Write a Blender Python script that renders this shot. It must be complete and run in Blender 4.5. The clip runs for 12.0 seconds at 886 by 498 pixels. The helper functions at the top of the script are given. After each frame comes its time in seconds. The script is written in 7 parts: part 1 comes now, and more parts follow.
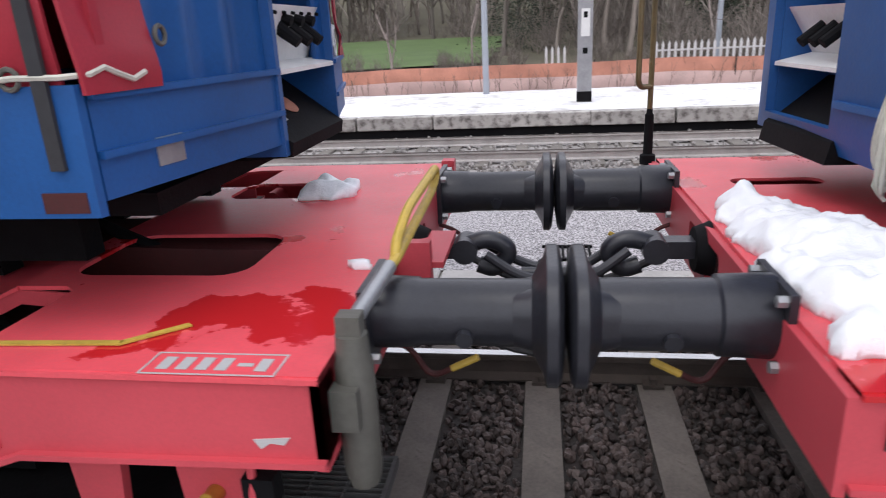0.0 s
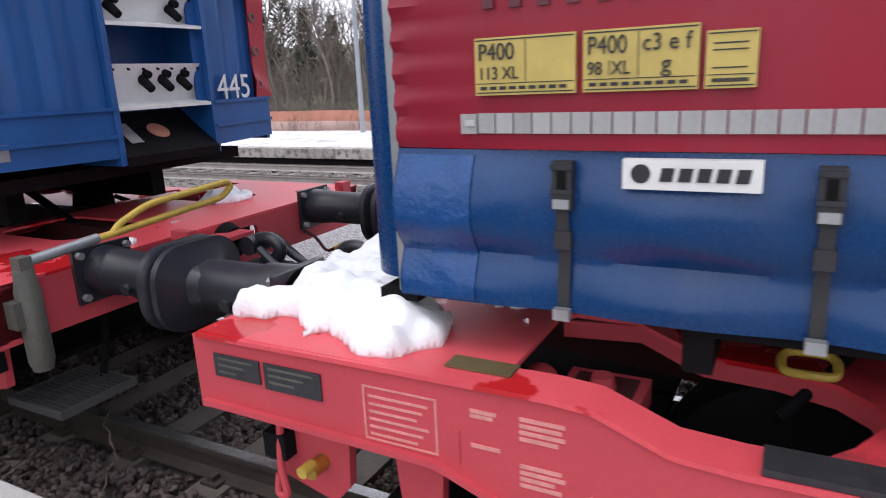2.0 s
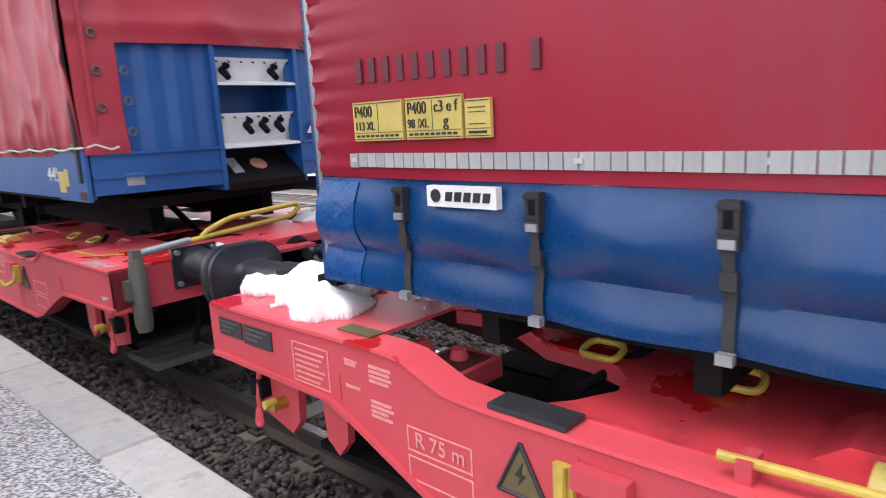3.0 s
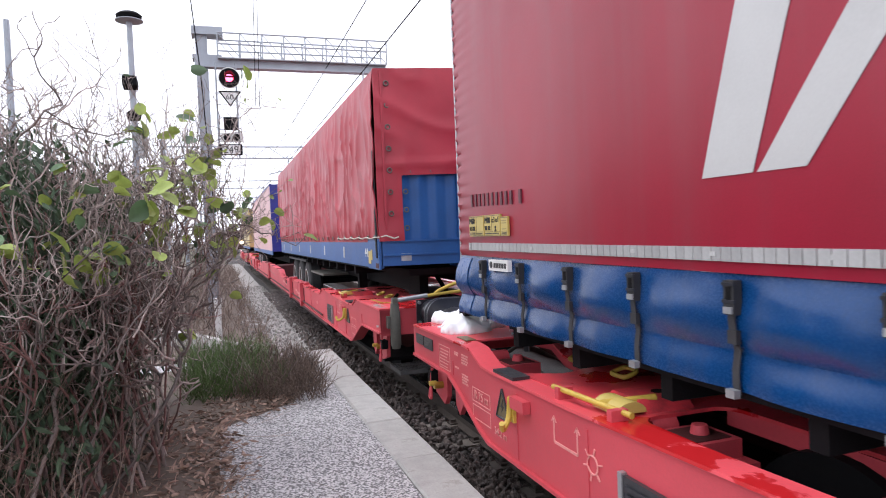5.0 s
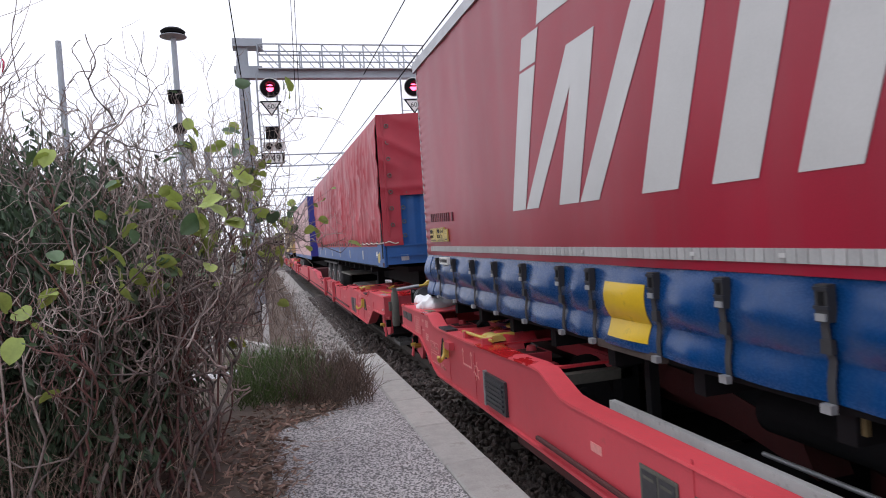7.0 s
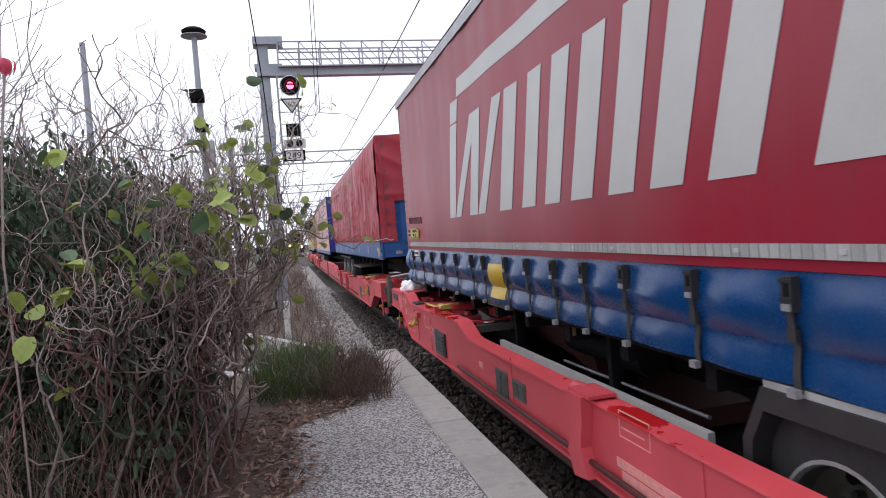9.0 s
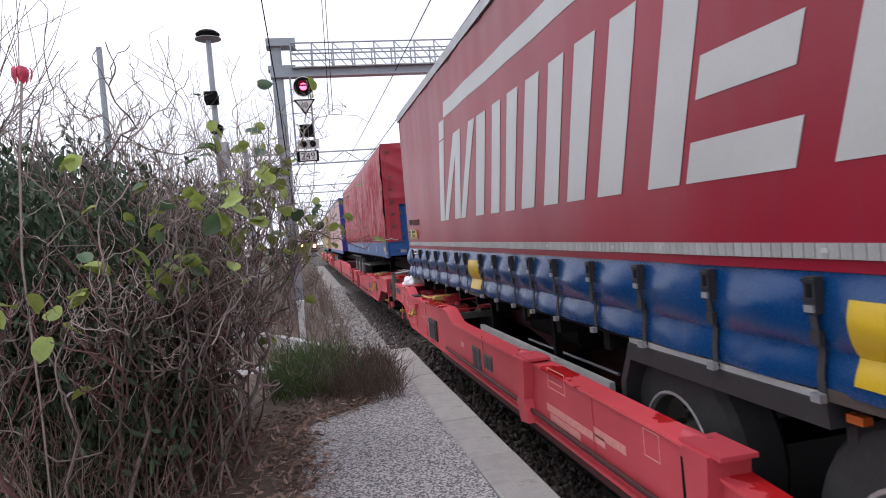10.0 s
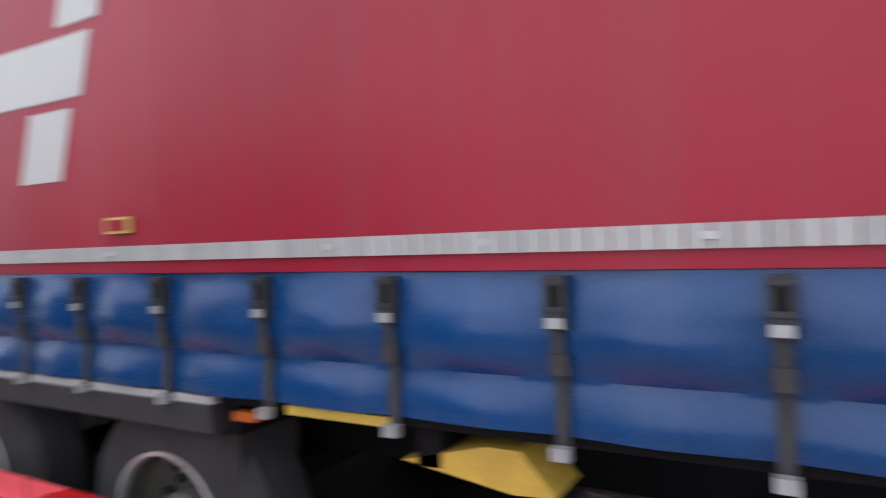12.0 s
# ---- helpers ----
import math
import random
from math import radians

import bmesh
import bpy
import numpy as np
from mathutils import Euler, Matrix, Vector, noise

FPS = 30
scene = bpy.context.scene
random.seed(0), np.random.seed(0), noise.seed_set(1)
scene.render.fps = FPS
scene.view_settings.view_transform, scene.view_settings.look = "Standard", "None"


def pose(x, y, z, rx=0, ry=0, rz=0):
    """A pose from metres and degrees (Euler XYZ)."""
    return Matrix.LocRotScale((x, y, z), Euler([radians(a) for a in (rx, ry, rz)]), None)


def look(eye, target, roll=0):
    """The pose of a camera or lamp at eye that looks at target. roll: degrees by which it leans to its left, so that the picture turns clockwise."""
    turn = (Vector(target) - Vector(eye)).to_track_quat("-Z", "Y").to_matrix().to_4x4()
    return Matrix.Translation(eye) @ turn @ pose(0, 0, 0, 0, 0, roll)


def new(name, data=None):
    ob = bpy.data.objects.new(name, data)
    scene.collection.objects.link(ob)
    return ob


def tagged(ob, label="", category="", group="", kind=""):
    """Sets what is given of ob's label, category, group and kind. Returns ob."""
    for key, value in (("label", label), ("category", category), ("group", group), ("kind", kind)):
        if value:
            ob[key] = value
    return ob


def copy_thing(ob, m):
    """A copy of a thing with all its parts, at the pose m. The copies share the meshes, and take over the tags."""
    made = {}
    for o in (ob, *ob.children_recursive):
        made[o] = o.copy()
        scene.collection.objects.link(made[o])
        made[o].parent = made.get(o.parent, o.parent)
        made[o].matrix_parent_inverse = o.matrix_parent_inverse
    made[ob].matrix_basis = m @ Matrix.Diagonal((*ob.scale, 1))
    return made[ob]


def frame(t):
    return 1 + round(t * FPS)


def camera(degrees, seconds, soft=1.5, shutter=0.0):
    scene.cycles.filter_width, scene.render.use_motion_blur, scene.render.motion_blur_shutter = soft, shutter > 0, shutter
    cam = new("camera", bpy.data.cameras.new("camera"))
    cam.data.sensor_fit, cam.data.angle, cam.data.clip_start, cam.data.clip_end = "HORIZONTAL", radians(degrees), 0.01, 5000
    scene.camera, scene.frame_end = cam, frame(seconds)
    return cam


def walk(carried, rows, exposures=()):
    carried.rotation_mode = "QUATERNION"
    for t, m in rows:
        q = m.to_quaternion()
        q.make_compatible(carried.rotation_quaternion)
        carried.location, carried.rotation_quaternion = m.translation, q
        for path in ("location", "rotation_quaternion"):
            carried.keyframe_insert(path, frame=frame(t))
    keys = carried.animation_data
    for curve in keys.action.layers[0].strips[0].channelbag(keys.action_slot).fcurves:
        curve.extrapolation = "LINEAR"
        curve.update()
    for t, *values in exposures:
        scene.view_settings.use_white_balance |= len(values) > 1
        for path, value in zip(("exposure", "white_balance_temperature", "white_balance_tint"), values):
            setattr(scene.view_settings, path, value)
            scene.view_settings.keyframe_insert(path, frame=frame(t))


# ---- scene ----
cam = camera(68.0, 12.0, soft=1.0, shutter=0.3)
PATH = [
    (0.0, look((-0.005, -2.935, 1.921), (-0.295, -1.060, 1.290), -2.91)),
    (0.5, look((0.012, -2.943, 1.927), (-0.460, -1.093, 1.333), -2.77)),
    (1.0, look((0.004, -2.945, 1.896), (-0.566, -1.110, 1.340), -2.21)),
    (1.5, look((-0.007, -2.963, 1.895), (-0.726, -1.171, 1.373), -2.19)),
    (2.0, look((-0.007, -2.967, 1.896), (-0.923, -1.263, 1.388), -2.69)),
    (2.5, look((-0.007, -2.977, 1.901), (-1.128, -1.387, 1.436), -2.90)),
    (2.7, look((-0.002, -2.988, 1.898), (-1.210, -1.454, 1.467), -2.85)),
    (4.5, look((0.003, -3.064, 1.911), (-1.851, -2.324, 1.793), -4.28)),
    (5.0, look((0.010, -3.087, 1.881), (-1.884, -2.445, 1.830), -2.37)),
    (5.5, look((0.012, -3.128, 1.884), (-1.897, -2.530, 1.851), -2.97)),
    (6.0, look((-0.002, -3.112, 1.915), (-1.925, -2.563, 1.869), -3.90)),
    (6.5, look((0.003, -3.118, 1.902), (-1.924, -2.585, 1.865), -3.68)),
    (7.0, look((-0.000, -3.104, 1.901), (-1.930, -2.580, 1.861), -3.92)),
    (8.8, look((-0.026, -3.031, 1.895), (-1.972, -2.569, 1.845), -4.34)),
    (9.0, look((-0.017, -3.028, 1.899), (-1.964, -2.574, 1.849), -4.51)),
    (9.5, look((-0.006, -3.011, 1.901), (-1.958, -2.578, 1.853), -4.90)),
    (10.0, look((0.030, -3.000, 1.902), (-1.926, -2.590, 1.852), -4.93)),
    (10.5, look((0.003, -2.995, 1.902), (-1.954, -2.588, 1.837), -4.91)),
    (11.0, look((0.003, -2.978, 1.855), (-1.941, -2.514, 1.801), -3.23)),
    (11.2, look((0.016, -2.977, 1.828), (-1.906, -2.426, 1.786), -2.59)),
    (11.5, look((-0.031, -2.919, 1.796), (-1.802, -1.990, 1.794), -1.20)),
    (11.6, look((0.031, -2.910, 1.777), (-1.655, -1.834, 1.784), -1.26)),
    (11.9, look((-0.000, -2.787, 1.735), (-1.228, -1.208, 1.708), -1.47)),
    (12.0, look((-0.017, -2.770, 1.740), (-1.019, -1.039, 1.694), -2.57)),
]
walk(cam, PATH, [(0.0, 0.5), (1.0, 0.36), (1.5, 0.4), (2.0, 0.46), (2.7, 0.8), (4.5, 1.16), (5.0, 0.82), (5.5, 0.52), (6.0, 0.4), (7.0, 0.26), (9.0, 0.22), (11.0, 0.18), (11.5, 0.22), (12.0, 0.68)])


def train_x(t):
    """How far the departing train has gone (towards -x) at t seconds."""
    return -np.polyval([-0.000102355, 0.000713395, 0.000209552, 1.28767, -0.150677], t)


# ---- sky and sun: flat white winter overcast ----
world = bpy.data.worlds.new("overcast")
scene.world = world
world.use_nodes = True
wn, wl = world.node_tree.nodes, world.node_tree.links
sky = wn.new("ShaderNodeTexSky")
sky.sky_type = "NISHITA"
sky.sun_disc = False
sky.sun_elevation, sky.sun_rotation = radians(42), radians(200)
sky.air_density, sky.dust_density, sky.ozone_density = 1.0, 2.0, 1.0
grey = wn.new("ShaderNodeHueSaturation")
grey.inputs["Saturation"].default_value = 0.12
grey.inputs["Value"].default_value = 1.0
wl.new(sky.outputs[0], grey.inputs["Color"])
cloud = wn.new("ShaderNodeMix")
cloud.data_type = "RGBA"
cloud.inputs[0].default_value = 0.8
cloud.inputs[7].default_value = (7.3, 7.4, 8.5, 1)
wl.new(grey.outputs[0], cloud.inputs[6])
wl.new(cloud.outputs[2], wn["Background"].inputs["Color"])
wn["Background"].inputs["Strength"].default_value = 0.15
sun_data = bpy.data.lights.new("sun", "SUN")
sun_data.energy, sun_data.angle, sun_data.color = 0.5, radians(25), (1.0, 0.97, 0.93)
sun = new("sun", sun_data)
sun.matrix_world = look((0, 0, 30), (6.0, 10.0, 0))


# ---- materials ----
def mat(name, color, rough=0.6, metal=0.0, var=0.25, scale=3.0, grain=40.0, bump=0.15, dirt=None, dirt_amount=0.0,
        dirt_scale=1.5, island=0.0, wet=0.0, coat=0.0, spec=0.5, translucent=0.0, per_object=0.0, speck=0.0, streak=0.0):
    """Colour broken by broad and fine noise, stains of a second colour, fine relief, and wet glossy patches."""
    m = bpy.data.materials.new(name)
    m.use_nodes = True
    n, l = m.node_tree.nodes, m.node_tree.links
    b = n["Principled BSDF"]
    co = n.new("ShaderNodeTexCoord").outputs["Object"]

    def noise_at(s, detail=5.0, rough_=0.6):
        t = n.new("ShaderNodeTexNoise")
        t.inputs["Scale"].default_value, t.inputs["Detail"].default_value, t.inputs["Roughness"].default_value = s, detail, rough_
        l.new(co, t.inputs["Vector"])
        return t.outputs["Fac"]

    def ramp(src, a, z):
        r = n.new("ShaderNodeMapRange")
        r.inputs["From Min"].default_value, r.inputs["From Max"].default_value = a, z
        l.new(src, r.inputs["Value"])
        return r.outputs["Result"]

    def mixc(fac, a, z, mode="MIX"):
        x = n.new("ShaderNodeMix")
        x.data_type, x.blend_type = "RGBA", mode
        for sock, v in ((x.inputs[0], fac), (x.inputs[6], a), (x.inputs[7], z)):
            if isinstance(v, (int, float)):
                sock.default_value = v
            elif isinstance(v, tuple):
                sock.default_value = (*v, 1)
            else:
                l.new(v, sock)
        return x.outputs[2]

    dark = tuple(c * (1 - var) for c in color)
    light = tuple(min(1, c * (1 + var)) for c in color)
    col = mixc(ramp(noise_at(scale), 0.3, 0.7), dark, light)
    fine = noise_at(grain, 3.0)
    col = mixc(min(1.0, var * 1.2), col, mixc(ramp(fine, 0.25, 0.75), tuple(c * 0.6 for c in color), tuple(min(1, c * 1.35) for c in color)))
    if speck:
        col = mixc(ramp(noise_at(grain, 2.0), 0.44, 0.56), mixc(speck, col, tuple(c * 0.35 for c in color)), mixc(speck * 0.6, col, tuple(min(1, c * 1.9) for c in color)))
    if streak:
        mp = n.new("ShaderNodeMapping")
        mp.inputs["Scale"].default_value = (7.0, 7.0, 0.35)
        l.new(co, mp.inputs["Vector"])
        t = n.new("ShaderNodeTexNoise")
        t.inputs["Scale"].default_value, t.inputs["Detail"].default_value = 1.0, 6.0
        l.new(mp.outputs[0], t.inputs["Vector"])
        col = mixc(ramp(t.outputs["Fac"], 0.45, 0.75), col, mixc(streak, col, tuple(0.5 * c + 0.06 for c in color)))
    if island or per_object:
        src = n.new("ShaderNodeNewGeometry").outputs["Random Per Island"] if island else n.new("ShaderNodeObjectInfo").outputs["Random"]
        k = island or per_object
        g = n.new("ShaderNodeMapRange")
        g.inputs["To Min"].default_value, g.inputs["To Max"].default_value = 1 - k, 1 + k
        l.new(src, g.inputs["Value"])
        hv = n.new("ShaderNodeHueSaturation")
        l.new(g.outputs[0], hv.inputs["Value"])
        l.new(col, hv.inputs["Color"])
        col = hv.outputs[0]
    if dirt:
        d = ramp(noise_at(dirt_scale, 8.0, 0.7), 0.72 - dirt_amount * 0.5, 0.9 - dirt_amount * 0.5)
        col = mixc(d, col, dirt)
    r_in = ramp(fine, 0.0, 1.0)
    rr = n.new("ShaderNodeMapRange")
    rr.inputs["To Min"].default_value, rr.inputs["To Max"].default_value = max(0.03, rough - 0.12), min(1, rough + 0.12)
    l.new(r_in, rr.inputs["Value"])
    rough_out = rr.outputs[0]
    if wet:
        w = ramp(noise_at(1.6, 6.0, 0.55), 0.62 - wet * 0.3, 0.64 - wet * 0.3)
        col = mixc(w, col, (color[0] * 0.75, color[1] * 0.22, color[2] * 0.22))
        wr = n.new("ShaderNodeMix")
        l.new(w, wr.inputs[0])
        l.new(rough_out, wr.inputs[2])
        wr.inputs[3].default_value = 0.12
        rough_out = wr.outputs[0]
    l.new(col, b.inputs["Base Color"])
    l.new(rough_out, b.inputs["Roughness"])
    b.inputs["Metallic"].default_value = metal
    b.inputs["Specular IOR Level"].default_value = spec
    b.inputs["Coat Weight"].default_value = coat
    b.inputs["Coat Roughness"].default_value = 0.25
    if bump:
        bp = n.new("ShaderNodeBump")
        bp.inputs["Strength"].default_value, bp.inputs["Distance"].default_value = bump, 0.01
        l.new(fine, bp.inputs["Height"])
        l.new(bp.outputs[0], b.inputs["Normal"])
    if translucent:
        tr = n.new("ShaderNodeBsdfTranslucent")
        l.new(col, tr.inputs["Color"])
        ms = n.new("ShaderNodeMixShader")
        ms.inputs[0].default_value = translucent
        l.new(b.outputs[0], ms.inputs[1])
        l.new(tr.outputs[0], ms.inputs[2])
        l.new(ms.outputs[0], n["Material Output"].inputs["Surface"])
    return m


def glow(name, color, strength):
    m = bpy.data.materials.new(name)
    m.use_nodes = True
    b = m.node_tree.nodes["Principled BSDF"]
    b.inputs["Base Color"].default_value = (*color, 1)
    b.inputs["Emission Color"].default_value = (*color, 1)
    b.inputs["Emission Strength"].default_value = strength
    return m


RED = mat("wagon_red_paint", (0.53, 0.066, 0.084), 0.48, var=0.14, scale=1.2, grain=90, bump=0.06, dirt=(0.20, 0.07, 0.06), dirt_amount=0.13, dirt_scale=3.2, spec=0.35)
# Wet deck paint; base lighter than RED because sky sheen is painted into it.
RED_DECK = mat("wet_sky_sheen_red_deck", (0.72, 0.085, 0.105), 0.40, var=0.16, scale=1.4, grain=70, bump=0.06, dirt=(0.05, 0.03, 0.03), dirt_amount=0.0, dirt_scale=2.5, wet=0.2)
RED_SOOT = mat("sooty_red_deck", (0.60, 0.048, 0.064), 0.4, var=0.2, scale=1.8, grain=70, bump=0.08, dirt=(0.035, 0.022, 0.022), dirt_amount=0.45, dirt_scale=1.1, wet=0.25)
# Grimy red taken nearly to black: under-deck shade is put into the base colour.
RED_DARK = mat("grimy_shaded_red_paint", (0.06, 0.010, 0.010), 0.7, var=0.35, scale=4, grain=60, bump=0.2, dirt=(0.03, 0.02, 0.02), dirt_amount=0.25)
CURTAIN = mat("crimson_tarpaulin", (0.275, 0.009, 0.028), 0.36, streak=0.22, var=0.16, scale=0.7, grain=150, bump=0.04, dirt=(0.24, 0.04, 0.06), dirt_amount=0.05, dirt_scale=0.8, spec=0.35)
TARP = mat("faded_red_tarpaulin", (0.36, 0.026, 0.042), 0.42, streak=0.05, var=0.2, scale=1.1, grain=110, bump=0.05, spec=0.4)
BLUE = mat("blue_tarpaulin", (0.002, 0.041, 0.145), 0.27, streak=0.25, var=0.2, scale=1.0, grain=120, bump=0.05, dirt=(0.02, 0.05, 0.12), dirt_amount=0.08, dirt_scale=1.2, spec=0.4)
PATCH = mat("bright_blue_patch", (0.003, 0.058, 0.21), 0.3, var=0.2, scale=6, grain=60, bump=0.25)
BLUE_STEEL = mat("blue_painted_steel", (0.010, 0.080, 0.265), 0.45, var=0.22, scale=2.0, grain=60, bump=0.08, dirt=(0.02, 0.03, 0.05), dirt_amount=0.12)
PURPLE = mat("violet_blue_panel", (0.03, 0.03, 0.22), 0.4, var=0.15)
PINK = mat("pale_pink_tarpaulin", (0.55, 0.33, 0.33), 0.5, var=0.15, scale=0.5)
OCHRE = mat("ochre_tarpaulin", (0.45, 0.34, 0.15), 0.5, var=0.2, scale=0.6)
WHITE_PRINT = mat("pale_grey_print", (0.46, 0.46, 0.45), 0.4, var=0.08, scale=1.5, grain=90, bump=0.03, coat=0.15)
WHITE = mat("white_enamel", (0.72, 0.72, 0.70), 0.45, var=0.1, dirt=(0.25, 0.2, 0.15), dirt_amount=0.1, dirt_scale=9)
REFLECT = mat("silver_reflective_tape", (0.36, 0.36, 0.355), 0.35, var=0.1, scale=20, per_object=0.12)
SIGN_YELLOW = mat("ochre_yellow_plate", (0.52, 0.40, 0.11), 0.45, var=0.12, scale=8)
YELLOW = mat("yellow_paint", (0.52, 0.36, 0.06), 0.5, var=0.25, scale=6, dirt=(0.12, 0.08, 0.03), dirt_amount=0.2, dirt_scale=8)
BUFFER = mat("greasy_black_steel", (0.022, 0.023, 0.029), 0.36, metal=0.0, var=0.35, scale=5, grain=50, bump=0.12, dirt=(0.06, 0.035, 0.02), dirt_amount=0.08, dirt_scale=4)
# Black steel; below the wagon decks its near-black also stands in for shade.
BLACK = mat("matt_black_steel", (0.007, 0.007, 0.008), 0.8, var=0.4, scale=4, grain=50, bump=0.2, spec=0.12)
RUBBER = mat("dusty_black_rubber", (0.038, 0.038, 0.039), 0.8, var=0.3, scale=6, grain=30, bump=0.25, spec=0.25)
STRAP = mat("charcoal_webbing", (0.03, 0.03, 0.033), 0.8, var=0.25, scale=20, grain=300, bump=0.3)
PLASTIC = mat("grey_black_plastic", (0.022, 0.022, 0.024), 0.6, var=0.25, scale=12)
GALV = mat("galvanised_steel", (0.36, 0.37, 0.38), 0.42, metal=0.6, var=0.2, scale=5, grain=35, bump=0.08, dirt=(0.2, 0.2, 0.19), dirt_amount=0.15)
STEP_STEEL = mat("dull_dark_grating", (0.10, 0.10, 0.10), 0.5, metal=0.4, var=0.25, scale=8, dirt=(0.04, 0.035, 0.03), dirt_amount=0.2, dirt_scale=9)
GREY_PAINT = mat("weathered_grey_paint", (0.095, 0.092, 0.078), 0.55, var=0.25, scale=5, dirt=(0.06, 0.05, 0.04), dirt_amount=0.15, dirt_scale=6)
ALU = mat("stained_aluminium", (0.5, 0.5, 0.5), 0.42, metal=0.4, var=0.12, scale=3, grain=25, dirt=(0.22, 0.21, 0.19), dirt_amount=0.12, dirt_scale=12)
PALE_ALU = mat("pale_dull_aluminium", (0.62, 0.62, 0.61), 0.5, metal=0.0, var=0.14, scale=3, grain=25, dirt=(0.2, 0.19, 0.17), dirt_amount=0.3, dirt_scale=11)
STEEL_GREY = mat("pale_blue_grey_steel", (0.34, 0.37, 0.41), 0.5, metal=0.2, var=0.12, scale=2, dirt=(0.2, 0.19, 0.18), dirt_amount=0.1)
BRASS = mat("brass", (0.5, 0.33, 0.07), 0.35, metal=0.7, var=0.2)
RAIL_TOP = mat("polished_rail_head", (0.5, 0.5, 0.5), 0.22, metal=0.9, var=0.15, scale=3)
RAIL_PALE = mat("frosted_pale_rail", (0.42, 0.40, 0.38), 0.8, var=0.25, scale=4, dirt=(0.15, 0.12, 0.1), dirt_amount=0.15, dirt_scale=5)
RAIL = mat("rusty_rail", (0.055, 0.042, 0.035), 0.75, var=0.35, scale=7, grain=60, bump=0.25)
STONE = mat("brown_grey_ballast", (0.075, 0.056, 0.05), 0.6, var=0.4, scale=9, grain=60, bump=0.5, island=0.55)
STONE_BED = mat("ballast_bed", (0.05, 0.043, 0.04), 0.9, var=0.55, scale=14, grain=28, bump=1.0)
PALE_BALLAST = mat("grey_gravel", (0.30, 0.285, 0.27), 0.9, var=0.4, scale=16, grain=45, bump=0.8, island=0.4)
SLEEPER_DARK = mat("oil_stained_sleeper", (0.145, 0.126, 0.11), 0.85, var=0.4, scale=5, grain=45, bump=0.4, dirt=(0.03, 0.026, 0.022), dirt_amount=0.25, dirt_scale=4, per_object=0.2)
SLEEPER = mat("weathered_sleeper_concrete", (0.17, 0.155, 0.135), 0.85, var=0.3, scale=5, grain=45, bump=0.35, dirt=(0.07, 0.055, 0.045), dirt_amount=0.2, dirt_scale=4, per_object=0.15)
ASPHALT = mat("pale_speckled_asphalt", (0.38, 0.37, 0.375), 0.85, var=0.34, scale=2.2, grain=62, speck=1.0, bump=1.0, dirt=(0.13, 0.125, 0.12), dirt_amount=0.2, dirt_scale=1.4)
COPING = mat("worn_concrete_coping", (0.42, 0.41, 0.39), 0.85, var=0.22, scale=4, grain=60, bump=0.3, dirt=(0.15, 0.14, 0.11), dirt_amount=0.32, dirt_scale=4, per_object=0.14)
FAR_WALL = mat("stained_pale_concrete", (0.46, 0.44, 0.41), 0.85, var=0.18, scale=3, dirt=(0.12, 0.11, 0.10), dirt_amount=0.5, dirt_scale=5, per_object=0.15)
SNOW = mat("wet_snow", (0.86, 0.88, 0.90), 0.5, var=0.03, scale=6, grain=60, bump=0.35)
SNOW_THIN = mat("thin_trodden_snow", (0.74, 0.74, 0.74), 0.65, var=0.12, scale=1.2, grain=30, bump=0.3, dirt=(0.34, 0.32, 0.30), dirt_amount=0.42, dirt_scale=1.6)
MESH_ORANGE = mat("faded_orange_mesh", (0.50, 0.22, 0.15), 0.7, var=0.25, scale=2, grain=60)
MESH_PALE = mat("sun_bleached_pink_mesh", (0.62, 0.44, 0.40), 0.7, var=0.25, scale=1.2)
SOIL = mat("dark_wet_soil", (0.12, 0.09, 0.072), 0.9, var=0.5, scale=3, grain=30, bump=0.8)
FIELD = mat("winter_grass", (0.085, 0.075, 0.045), 0.95, var=0.4, scale=0.25, grain=8, bump=0.3)
MEADOW = mat("green_meadow", (0.085, 0.135, 0.04), 0.95, var=0.25, scale=0.3, grain=6)
BARK = mat("grey_brown_bark", (0.30, 0.25, 0.228), 0.85, var=0.4, scale=6, grain=50, bump=0.3, island=0.65)
TWIG = mat("bare_wood_twigs", (0.205, 0.175, 0.15), 0.9, var=0.25, scale=0.1, grain=3, bump=0, island=0.4)
LITTER = mat("dead_brown_leaves", (0.31, 0.215, 0.17), 0.85, var=0.3, scale=8, bump=0.1, island=0.5)
LEAF = mat("yellowing_green_leaf", (0.30, 0.38, 0.09), 0.45, var=0.3, scale=9, grain=50, bump=0.15, dirt=(0.28, 0.22, 0.03), dirt_amount=0.2, dirt_scale=6, translucent=0.25, per_object=0.3)
LEAF_DULL = mat("dull_grey_green_leaf", (0.10, 0.17, 0.085), 0.5, var=0.25, scale=9, grain=50, bump=0.15, translucent=0.2, per_object=0.35)
LEAF_DARK = mat("dark_evergreen_leaf", (0.05, 0.085, 0.045), 0.6, var=0.3, scale=4, bump=0.1, island=0.5, translucent=0.12)
NEEDLE = mat("dark_conifer_needles", (0.035, 0.05, 0.03), 0.8, var=0.3, scale=0.6, bump=0, island=0.4)
HEATH = mat("heath_green", (0.10, 0.16, 0.05), 0.8, var=0.3, scale=4, bump=0, island=0.4)
STRAW = mat("dry_stalks", (0.17, 0.125, 0.10), 0.85, var=0.3, scale=4, bump=0, island=0.45)
DEADWOOD = mat("brown_dead_twigs", (0.25, 0.185, 0.15), 0.9, var=0.35, scale=3, bump=0, island=0.5)
CANE = mat("reddish_brown_canes", (0.17, 0.09, 0.08), 0.75, var=0.3, scale=5, bump=0, island=0.4)
